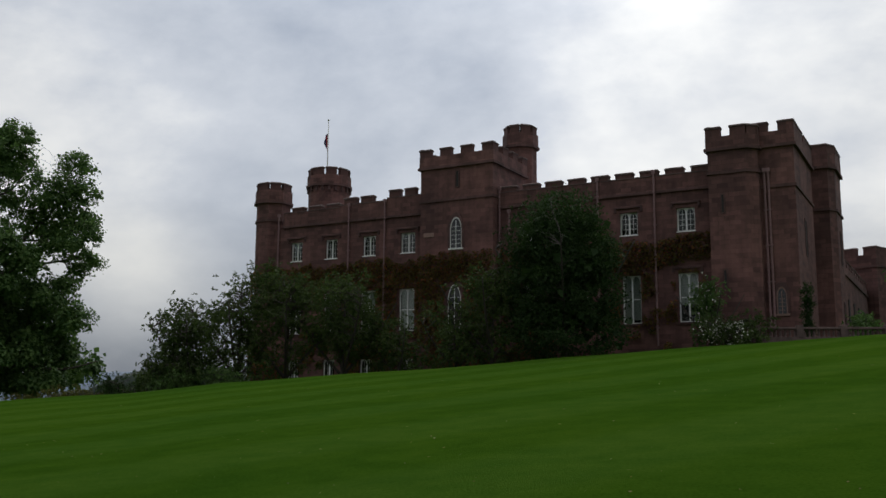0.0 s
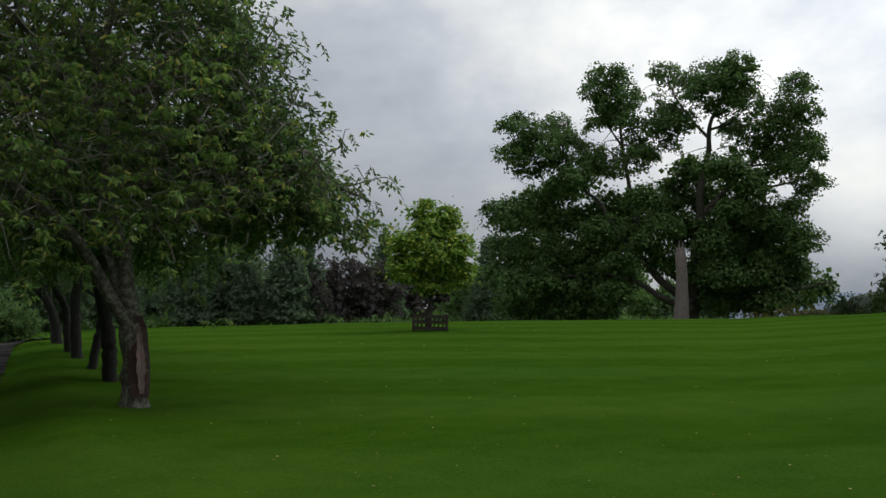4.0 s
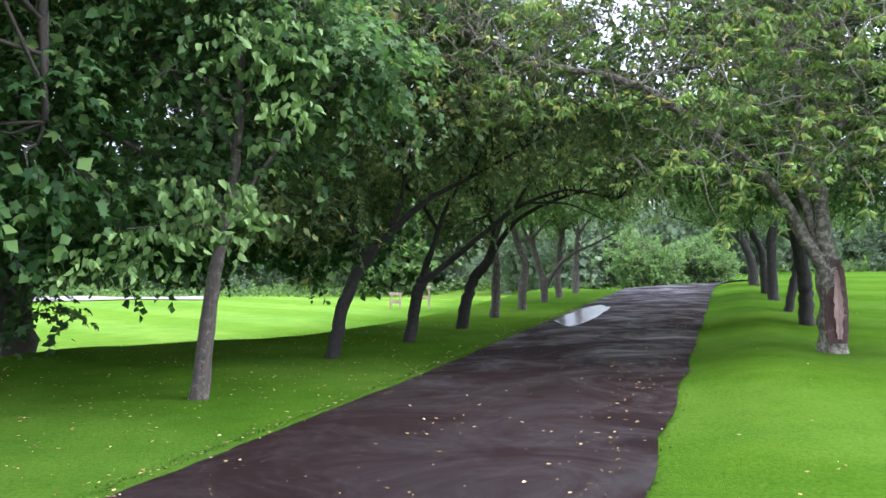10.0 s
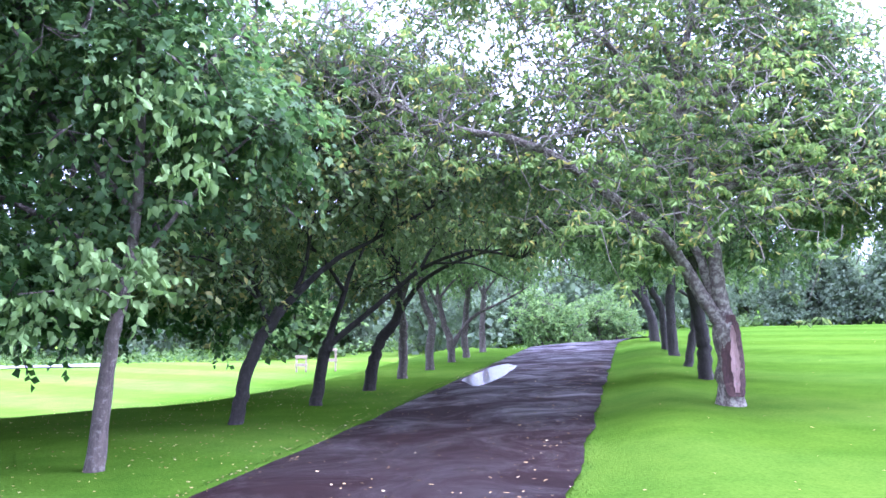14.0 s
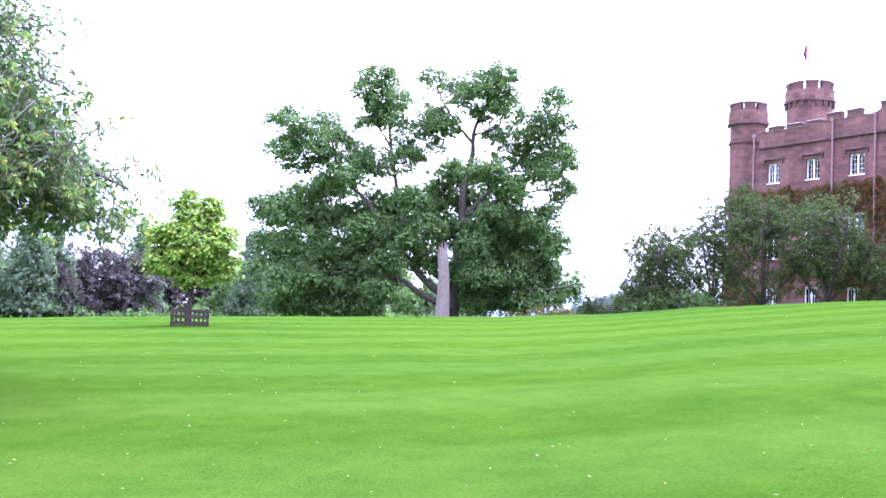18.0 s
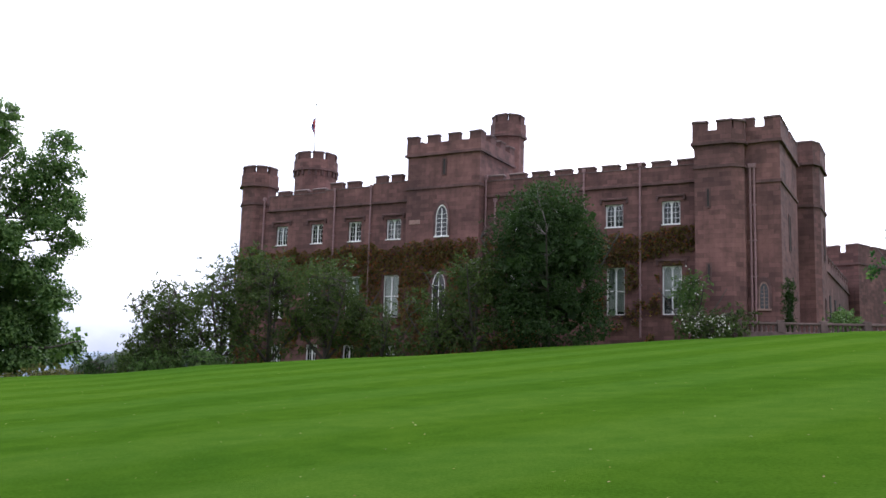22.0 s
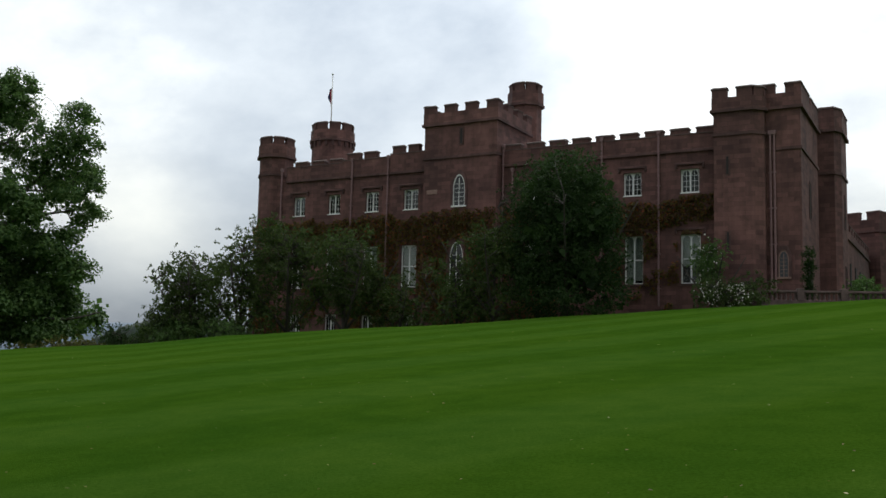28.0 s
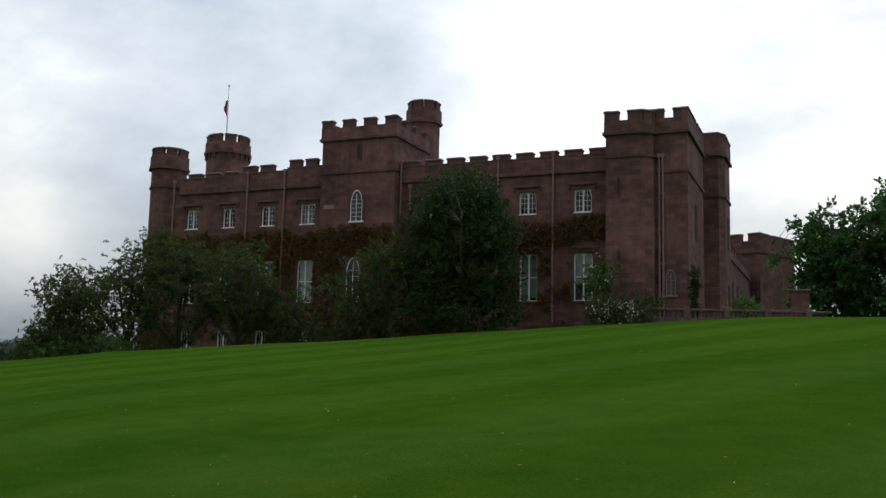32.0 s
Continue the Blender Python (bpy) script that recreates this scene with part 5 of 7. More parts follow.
avenue_tree("avenue tree with one limb arching low over the drive", 35.7, 1.0, 64.9, [([(0, 0, -0.2), (-0.14, 0, 0.79), (-0.42, 0, 1.43), (-0.6, 0, 2.0), (-0.6, 0.2, 3.6)], 0.19, 0.1), ([(-0.35, 0, 1.3), (-0.86, 0, 1.85), (-1.52, 0, 2.13), (-2.28, 0, 2.25), (-3.4, 0, 2.5)], 0.09, 0.02), ([(-0.6, 0.1, 2.6), (0.4, 0.3, 3.6), (1.0, 0.3, 4.6)], 0.07, 0.02)], bank_crown(0.8), 180, LEAF_WOOD, BLACK_BARK, 47, 99)
avenue_tree("avenue tree at the far end of the bank", 41.0, 1.0, 65.0, [([(0, 0, -0.2), (-0.1, 0, 0.8), (-0.3, 0, 1.7), (-0.4, 0, 2.6)], 0.16, 0.1), ([(-0.4, 0, 2.3), (-1.4, 0, 3.1), (-2.6, 0, 3.5)], 0.07, 0.02), ([(-0.4, 0, 2.4), (0, 0.2, 3.7), (0, 0.2, 5.2)], 0.07, 0.02)], bank_crown(0.3), 160, LEAF_WOOD, BLACK_BARK, 48, 88)

# the row on the low side of the drive
LOW_CROWN = [(1.1, 0, 3.9, 1.9, 1.8, 1.0), (-0.9, 0.2, 3.5, 1.7, 1.8, 1.1), (2.7, 0, 3.7, 1.4, 1.6, 0.7), (0.6, 0.2, 5.1, 2.1, 2.0, 1.1), (-0.6, -0.6, 2.3, 1.2, 0.9, 0.5), (-1.6, 0.3, 2.3, 1.2, 1.2, 0.6), (3.7, 0, 4.5, 1.5, 1.7, 0.7)]
avenue_tree("avenue tree with a leaning near-black trunk", 13.32, -5.86, 90.2, [([(0, 0, -0.2), (0.1, 0, 0.43), (0.23, 0, 0.96), (0.38, 0, 1.31), (0.68, 0, 1.75)], 0.115, 0.085), ([(0.62, 0, 1.68), (1.11, 0, 2.19), (1.54, 0, 2.55), (2.1, 0, 2.85), (3.2, 0, 3.5)], 0.075, 0.02), ([(0.45, 0, 1.42), (0.85, 0.1, 1.95), (1.1, 0.2, 2.8), (1.0, 0.3, 4.4)], 0.06, 0.02), ([(0.5, 0, 1.5), (0.1, 0.1, 2.4), (-0.8, 0.2, 3.3)], 0.05, 0.015)], LOW_CROWN, 320, LEAF_CHERRY, BLACK_BARK, 22, 78)
avenue_tree("forked avenue tree bending far over the drive", 16.52, -5.67, 85.4, [([(0, 0, -0.2), (0.07, 0, 0.49), (0.17, 0, 0.97), (0.23, 0, 1.16)], 0.12, 0.1), ([(0.22, 0, 1.08), (0.28, 0, 1.4), (0.44, 0, 1.87), (0.64, 0.1, 2.51), (0.9, 0.2, 3.1), (1.0, 0.3, 4.6)], 0.085, 0.02), ([(0.24, 0, 1.1), (0.5, 0, 1.32), (0.92, 0, 1.67), (1.58, 0, 2.24), (1.97, 0, 2.54), (2.48, 0, 2.77), (3.0, 0, 2.9), (3.87, 0, 2.75)], 0.08, 0.02), ([(1.9, 0, 2.5), (2.3, 0.2, 3.1), (3.2, 0.3, 3.7)], 0.04, 0.012), ([(2.2, 0, 2.64), (2.9, -0.3, 2.62), (3.6, -0.5, 2.3)], 0.025, 0.008), ([(0.5, 0, 2.1), (0, 0.1, 2.8), (-0.8, 0.2, 3.5)], 0.045, 0.015)],
    [(0.9, 0.2, 4.0, 1.8, 1.8, 1.0), (-1.0, 0.2, 3.5, 1.6, 1.7, 1.0), (2.8, 0.1, 3.7, 1.3, 1.5, 0.6), (0.6, 0.2, 5.2, 2.1, 2.0, 1.1), (-0.7, 0.3, 2.5, 1.0, 1.0, 0.5), (3.9, 0, 3.5, 0.9, 1.1, 0.5), (3.9, 0, 4.4, 1.4, 1.6, 0.7)], 300, LEAF_CHERRY, BLACK_BARK, 23, 60)
avenue_tree("short leaning avenue tree with dark bark", 19.33, -5.45, 82.2, [([(0, 0, -0.2), (0.08, 0, 0.52), (0.25, 0, 1.08), (0.49, 0, 1.38), (0.7, 0, 1.8)], 0.14, 0.1), ([(0.65, 0, 1.7), (1.2, 0, 2.4), (2.2, 0, 2.9), (3.2, 0, 3.1)], 0.07, 0.02), ([(0.65, 0, 1.7), (0.6, 0.2, 3.0), (0.6, 0.3, 4.4)], 0.075, 0.02)],
    [(0.9, 0.2, 3.8, 1.7, 1.7, 1.0), (-0.9, 0.2, 3.2, 1.4, 1.6, 0.9), (2.6, 0.1, 3.5, 1.2, 1.4, 0.6), (0.6, 0.2, 4.9, 1.9, 1.9, 1.0), (0.0, 0, 2.2, 0.8, 0.9, 0.35)], 220, LEAF_CHERRY, BLACK_BARK, 28, 54)
for al, ac, tn, line, sd, extra in ((22.5, -5.47, 80.1, [(0, 0, -0.2), (-0.02, 0, 0.6), (0.01, 0, 1.17), (-0.07, 0, 1.8), (0.1, 0, 2.6)], 61, []), (25.5, -5.4, 78.4, [(0, 0, -0.2), (-0.05, 0, 0.6), (0.02, 0, 1.24), (-0.23, 0, 1.87), (-0.4, 0, 2.6)], 62, []),
                                    (29.0, -5.46, 77.1, [(0, 0, -0.2), (-0.06, 0, 0.45), (-0.12, 0, 0.8), (-0.29, 0, 1.25), (-0.5, 0, 2.1)], 63, [([(-0.02, 0, 0.4), (0.2, 0, 0.85), (0.69, 0, 1.45), (1.57, 0, 1.91), (2.36, 0, 2.37)], 0.1, 0.02)]), (31.2, -5.36, 76.2, [(0, 0, -0.2), (-0.1, 0, 0.73), (-0.05, 0, 1.49), (0.0, 0, 2.4)], 64, []), (35.0, -5.4, 75.5, [(0, 0, -0.2), (-0.05, 0, 0.8), (-0.02, 0, 1.6), (0.0, 0, 2.4)], 65, [])):
    top = line[-1]
    avenue_tree("slender avenue tree with grey bark and thin foliage", al, ac, tn, [(line, 0.13, 0.085), ([(top[0], 0, top[2] - 0.2), (top[0] + 0.7, 0, top[2] + 0.6), (top[0] + 1.8, 0, top[2] + 1.0)], 0.055, 0.015), ([(top[0], 0, top[2] - 0.3), (top[0] - 0.5, 0.2, top[2] + 0.7), (top[0] - 1.0, 0.2, top[2] + 1.3)], 0.055, 0.015), ([(top[0], 0, top[2] - 0.1), (top[0] + 0.1, 0.2, top[2] + 1.9)], 0.06, 0.015)] + extra,
        [(0.2, 0, 3.8, 1.7, 1.7, 1.0), (1.5, 0, 3.4, 1.3, 1.4, 0.7), (-1.0, 0, 3.1, 1.2, 1.4, 0.7), (0.2, 0, 4.9, 1.6, 1.6, 0.8)], 150, LEAF_WOOD, GREY_BARK, sd, 50)

# the first tree of the low row, with large leaves, and the old dark tree behind it
MAPLE_CROWN = [(0.2, 0.4, 4.6, 2.2, 1.9, 1.3), (-1.6, 0.2, 3.6, 1.5, 1.4, 1.1), (1.5, 0.3, 4.0, 1.3, 1.4, 1.0), (0.3, 0.4, 6.2, 2.0, 1.9, 1.2), (-1.8, 0.7, 5.4, 1.8, 1.8, 1.3), (0.3, 0.4, 7.8, 2.2, 2.2, 1.3), (0.3, 0.5, 2.9, 1.2, 0.9, 0.55), (-1.2, 0.3, 2.5, 1.2, 0.8, 0.6)]
maple = make_tree("drive_tree", "young maple with a slim grey-brown trunk and large leaves", "tree", drive_point(9.21, -5.68),
    [([(0, 0, -0.2), (0.07, 0, 0.4), (0.12, 0, 0.96), (0.2, 0, 1.53), (0.34, 0, 2.22), (0.42, 0, 3.4), (0.4, 0.1, 5.2), (0.4, 0.1, 7.0)], 0.118, 0.035),
     ([(0.27, 0, 1.85), (0.55, -0.5, 2.15), (0.5, -0.9, 2.35)], 0.022, 0.008),
     ([(0.25, 0, 1.75), (0.0, -0.6, 1.95), (-0.7, -1.1, 1.9)], 0.022, 0.006),
     ([(0.3, 0, 2.0), (0.9, -0.1, 2.9), (1.5, -0.2, 3.6), (2.2, -0.2, 4.2)], 0.032, 0.012),
     ([(0.3, 0, 2.1), (-0.5, 0.2, 2.7), (-1.5, 0.3, 3.1), (-2.4, 0.2, 3.2)], 0.05, 0.015),
     ([(0.4, 0, 3.2), (1.0, 0.5, 4.4), (1.8, 0.8, 5.4)], 0.05, 0.015),
     ([(0.38, 0, 2.8), (-0.6, 0.6, 4.0), (-1.6, 0.8, 5.0)], 0.05, 0.015)],
    MAPLE_CROWN, 260, 36, 0.12, LEAF_YOUNG, GREY_BARK, turn=98.1, oval=True, seed=31, spread=0.26, slim=0.4, shell=0.3, twig=0.011, sprig=0.32, droop=0.5, subs=90, group="trees along the drive")
spray_cloud(maple, MAPLE_CROWN, 420, 34, 0.125, LEAF_YOUNG, 34, (0.35, 0.7), 0.09, 0.3, 0.3, "palm", 0.5, 0.5)
add_sprays(maple, [(-0.85, -1.2, 1.62, 0.35, 0.25, 0.1), (-0.35, -1.2, 1.85, 0.4, 0.25, 0.12), (0.4, -1.1, 2.1, 0.35, 0.25, 0.13), (0.1, -1.1, 2.35, 0.35, 0.3, 0.13), (0.75, -1.2, 3.4, 0.4, 0.3, 0.35), (0.3, -1.2, 3.9, 0.4, 0.3, 0.3)], 92, 0.115, LEAF_FRESH, 39)

# the last two lobes are unseen boughs, added only to shade the grass
OLD_CROWN_AND_SHADE = [(0, 0.5, 7.8, 5.2, 4.5, 3.2), (3.6, 0, 6.2, 3.8, 3.6, 2.6), (6.0, 0.4, 4.6, 2.8, 2.8, 2.2), (-4, 0, 6.2, 4, 4, 3.2), (0, -4.2, 5.8, 3.8, 2.4, 2.6), (2.6, -3.2, 3.3, 2.4, 1.9, 1.3), (-2.2, -3.8, 3.2, 2.4, 2.0, 1.5), (4.4, 0.4, 2.9, 2.2, 2.4, 1.3), (6.6, 1.4, 2.6, 1.7, 2.0, 1.1), (3.0, 1.2, 2.2, 1.5, 1.5, 0.8), (-0.4, -2.6, 2.1, 1.3, 1.1, 0.9), (0.6, -2.4, 1.3, 0.7, 0.7, 0.6), (0.2, -2.5, 0.8, 0.5, 0.5, 0.4), (1.5, -1, 10.4, 3.6, 3.6, 2), (-2.5, -5.5, 8.6, 4.2, 3.6, 2.2), (-5.5, -5.0, 6.0, 3.6, 3.6, 2.4), (-0.5, -8.5, 9.0, 3.6, 2.6, 1.6), (-3, -7, 5.8, 3.4, 2.4, 2.2), (-1.2, -8.6, 6.4, 2.6, 2.0, 1.8), (-5, -9, 7.2, 4, 3, 2.2), (0.2, -8.2, 3.6, 1.1, 1.1, 1.5), (-1, -13, 9.0, 4, 3, 1.5), (-6, -12, 8.4, 4, 3, 1.6)]
old = make_tree("broad_tree", "massive old dark-leaved tree with low hanging branches", "tree", place(-109.2, 18.6),
    [([(0, 0, -0.3), (0.0, 0, 0.9), (-0.05, 0, 2.0), (-0.1, 0, 3.4), (0, 0, 5)], 0.72, 0.5),
     ([(0, 0, 2.0), (2, -0.2, 3.2), (4, 0.2, 3.5), (6.6, 1.0, 2.8)], 0.22, 0.03),
     ([(0, 0, 3.0), (1.8, -1.2, 4.2), (2.8, -2.8, 4.0), (3.0, -3.6, 3.3)], 0.2, 0.03),
     ([(0, 0, 2.6), (-0.4, -1.6, 3.2), (-0.2, -2.6, 2.4), (0.4, -2.6, 1.2)], 0.16, 0.02),
     ([(0, 0, 4.0), (-0.6, -3, 5.6), (-0.4, -6, 6.2), (0.2, -8.2, 5.2), (0.3, -8.6, 3.6)], 0.22, 0.03),
     ([(0, 0, 4.4), (1.8, 0.4, 6.8), (3.2, 0.6, 9)], 0.25, 0.04),
     ([(0, 0, 4.4), (-1.6, 0.4, 7), (-3, 0.2, 9)], 0.25, 0.04)],
    OLD_CROWN_AND_SHADE, 420, 27, 0.16, LEAF_BROAD, DARK_BARK, turn=110.2, seed=32, spread=0.34, slim=0.42, shell=0.35, sprig=0.5, droop=0.4, subs=120)
spray_cloud(old, OLD_CROWN_AND_SHADE, 1250, 30, 0.16, LEAF_BROAD, 33, (0.5, 1.1), 0.08, 0.3, 0.45, "palm", 0.5, 0.45)
# large leaves fill the high lobes, added to block light from above
add_crown(old, [b for b in OLD_CROWN_AND_SHADE if b[2] > 5.5 and (b[1] > -5.8 or b[2] > 8)], 900, 14, 0.34, LEAF_BROAD, 35, 0.5, shell=0.1)
LOW_BOUGHS = [(2.2, 1.0, 2.7, 1.8, 1.6, 1.2), (4.4, 0.4, 2.8, 2.2, 2.0, 1.3), (6.4, 1.2, 2.7, 1.8, 1.8, 1.2), (7.8, 1.8, 3.1, 1.4, 1.6, 1.2), (0.5, -1.5, 2.6, 1.6, 1.2, 1.3)]
spray_cloud(old, LOW_BOUGHS, 300, 30, 0.16, LEAF_BROAD, 36, (0.45, 0.9), 0.12, 0.35, 0.4, "palm", 0.5, 0.45)
add_crown(old, [(x, y + 0.4, z + 0.2, a * 0.85, b * 0.85, c * 0.75) for x, y, z, a, b, c in LOW_BOUGHS], 240, 16, 0.26, LEAF_BROAD, 37, 0.4, shell=0.1)


# the great sycamore with its dead pale stump
def crown_at(lobes, depth, seed, grow=1.0):
    """Lobes of the crown, drawn in its front view (x, height and half sizes in one unit), spread in depth."""
    rng = random.Random(seed)
    res = []
    for x, z, rx, rz in lobes:
        p = front(x, z)
        res.append((p[0], rng.uniform(-depth, depth), p[2], rx * U * grow, rx * U * 1.2, rz * U * grow))
    return res


U = 0.02886
TILT = radians(2.5)


def front(x, y, d=0.0):
    """A point of the sycamore's front view, from the foot of its trunk."""
    a, b = (x - 590) * U * (1.045 if x > 590 else 1.01), (722 - y) * U
    return (a * math.cos(TILT) - b * math.sin(TILT), d, a * math.sin(TILT) + b * math.cos(TILT) + 0.4)


UPPER_LOBES = ((150, 175, 52, 30), (245, 152, 36, 28), (105, 240, 42, 30), (190, 225, 60, 33), (272, 215, 46, 26), (165, 285, 55, 34), (322, 228, 28, 16), (250, 268, 50, 28),
               (400, 60, 62, 30), (365, 102, 42, 28), (452, 100, 42, 28), (410, 135, 55, 24), (345, 165, 36, 20), (450, 190, 42, 24), (395, 168, 40, 20), (345, 270, 46, 26), (330, 310, 50, 30), (385, 290, 40, 26), (470, 245, 36, 22), (455, 310, 40, 30))
UPPER_LOBES_EAST = ((545, 68, 42, 30), (602, 55, 42, 22), (540, 150, 42, 30), (570, 192, 52, 32), (515, 200, 40, 24), (545, 250, 36, 24), (500, 275, 26, 18), (652, 62, 36, 26), (722, 55, 52, 30), (700, 102, 52, 30), (745, 112, 40, 30), (682, 152, 42, 24), (720, 200, 42, 24),
                    (862, 125, 44, 28), (892, 180, 36, 36), (842, 170, 52, 30), (800, 212, 46, 28), (872, 240, 50, 36), (822, 272, 46, 24), (892, 300, 36, 30), (842, 330, 46, 26), (912, 360, 34, 24), (792, 322, 36, 20), (882, 390, 30, 20), (850, 430, 34, 20), (780, 252, 30, 16))
LOWER_LOBES = ((150, 370, 62, 40), (230, 345, 62, 38), (300, 345, 60, 42), (120, 430, 60, 45), (210, 430, 80, 50), (320, 430, 80, 50), (90, 510, 66, 45), (190, 520, 85, 55), (300, 530, 90, 55), (400, 500, 80, 50), (75, 590, 60, 45), (170, 610, 85, 50), (290, 620, 95, 52), (390, 600, 70, 50), (400, 400, 70, 45), (440, 430, 60, 45),
               (120, 670, 85, 45), (230, 680, 90, 40), (350, 680, 80, 36), (470, 480, 60, 50), (480, 400, 45, 40))
LOWER_LOBES_EAST = ((600, 300, 58, 42), (560, 350, 50, 40), (680, 330, 62, 38), (740, 370, 60, 40), (640, 390, 70, 50), (540, 420, 55, 50), (720, 440, 80, 55), (800, 460, 70, 50), (600, 480, 80, 50), (690, 520, 90, 55), (800, 530, 85, 55), (860, 520, 40, 42), (640, 590, 70, 50), (740, 600, 90, 52), (840, 600, 65, 48), (870, 660, 55, 30), (925, 635, 34, 24), (680, 670, 80, 42), (780, 670, 80, 40), (520, 560, 50, 45))
syc = make_tree("sycamore", "ancient broad sycamore with open upper crown on the lawn", "tree", (*place(-27.75, 75)[:2], 0.45),
    [([front(590, 745), front(600, 640), front(612, 540), front(625, 450)], 0.62, 0.46),
     ([front(622, 470), front(625, 370), front(648, 280), front(655, 200), front(690, 130), front(722, 60)], 0.36, 0.05),
     ([front(652, 240), front(612, 190), front(575, 130), front(550, 70)], 0.15, 0.04),
     ([front(655, 215), front(720, 190), front(760, 120)], 0.12, 0.03),
     ([front(595, 640), front(500, 560, -1), front(452, 440, -0.5), front(440, 360), front(425, 250), front(415, 150), front(400, 70)], 0.34, 0.05),
     ([front(420, 240), front(380, 180), front(345, 160)], 0.1, 0.03),
     ([front(590, 680, -1), front(520, 625, -2), front(468, 560, -2), front(400, 480, -1.5), front(365, 410, -1), front(280, 330), front(200, 250), front(130, 185)], 0.36, 0.05),
     ([front(285, 335), front(265, 260), front(245, 160)], 0.12, 0.03),
     ([front(590, 700, -1), front(520, 668, -2.5), front(450, 622, -2.5), front(350, 600, -2), front(220, 610, -1)], 0.34, 0.06),
     ([front(625, 450), front(690, 380), front(745, 325), front(800, 260), front(872, 170)], 0.24, 0.04),
     ([front(750, 320), front(800, 315), front(880, 290)], 0.1, 0.03),
     ([front(640, 440), front(740, 392), front(830, 372), front(910, 355)], 0.18, 0.04),
     ([front(600, 620), front(720, 640, -1), front(850, 650), front(930, 632)], 0.26, 0.04)],
    crown_at(UPPER_LOBES + UPPER_LOBES_EAST, 3.0, 1), 620, 10, 0.19, LEAF_SYCAMORE, GREY_BARK, turn=27.9, seed=41, spread=0.3, droop=0.3, slim=0.5, shell=0.5, twig=0.026, flat=0.5, subs=220)
for lobes, n, sd in ((UPPER_LOBES, 380, 46), (UPPER_LOBES_EAST, 640, 47)):
    spray_cloud(syc, crown_at(lobes, 3.0, 1, 1.2), n, 40, 0.2, LEAF_SYCAMORE, sd, (0.25, 0.55), 0.35, 0.6, 0.55, slope=0.3, loose=0.7)
spray_cloud(syc, crown_at(((200, 225, 140, 92), (405, 115, 88, 85), (548, 160, 66, 112), (700, 110, 86, 76), (858, 265, 82, 158), (800, 180, 70, 60), (620, 120, 60, 60), (360, 280, 90, 60), (470, 260, 60, 60), (740, 270, 80, 60)), 2.5, 7), 900, 30, 0.19, LEAF_SYCAMORE, 48, (0.2, 0.45), 0.4, 0.6, 0.3, slope=0.2, loose=0.8)
spray_cloud(syc, [(x, -4.6, z, a, 1.2, c) for x, y, z, a, b, c in crown_at(((480, 520, 60, 40), (430, 570, 60, 35), (540, 480, 50, 45), (640, 520, 70, 50), (660, 600, 60, 45), (400, 640, 60, 30), (690, 440, 60, 40), (380, 480, 70, 40)), 1.0, 9)], 260, 44, 0.22, LEAF_SYCAMORE, 49, (0.35, 0.7), 0.35, 0.6, 0.3, slope=0.3, loose=0.6)
for lobes, n, sd in ((LOWER_LOBES, 1150, 42), (LOWER_LOBES_EAST, 1050, 43)):
    spray_cloud(syc, crown_at(lobes, 4.5, 2, 1.2), n, 52, 0.23, LEAF_SYCAMORE, sd, (0.4, 0.8), 0.4, 0.6, 0.45, slope=0.25, loose=0.6)
    add_crown(syc, [(x, abs(y) * 0.5 + 1.5, z, a * 0.85, b, c * 0.8) for x, y, z, a, b, c in crown_at(lobes, 3.5, 4)], 260, 14, 0.5, LEAF_SYCAMORE, sd + 2, 0.5, shell=0.2)


def make_snag():
    s = new("dead_trunk")
    s.matrix_world = pose(*place(-28.25, 68.5)[:2], 0.35, 0, 0, 28)
    tagged(s, "pale broken dead tree trunk standing before the sycamore", "tree stump")
    prng = random.Random(8)
    v, f = tube_arrays([(0, 0, -0.3), (0, 0, 0.5), (0.0, 0, 2.0), (-0.05, 0, 3.6), (-0.12, 0, 5.0), (-0.2, 0, 5.5)], [0.68, 0.52, 0.44, 0.41, 0.36, 0.26], 16, 0.17, prng)
    me = tri_mesh("bole", np.array([tuple(q) for q in v]), f, DEAD_WOOD)
    part("bole", me, DEAD_WOOD, s)
    bm = bmesh.new()
    for i in range(7):
        a = 2 * math.pi * i / 7
        x, y = -0.2 + 0.26 * math.cos(a), 0.26 * math.sin(a)
        h = prng.uniform(0.2, 0.75)
        b = [bm.verts.new((x + 0.11 * math.cos(k * 2.1), y + 0.11 * math.sin(k * 2.1), 5.35)) for k in range(3)]
        t = bm.verts.new((x, y, 5.45 + h))
        for k in range(3):
            bm.faces.new((b[k], b[(k + 1) % 3], t))
    part("splinters", bm, DEAD_WOOD, s)


make_snag()

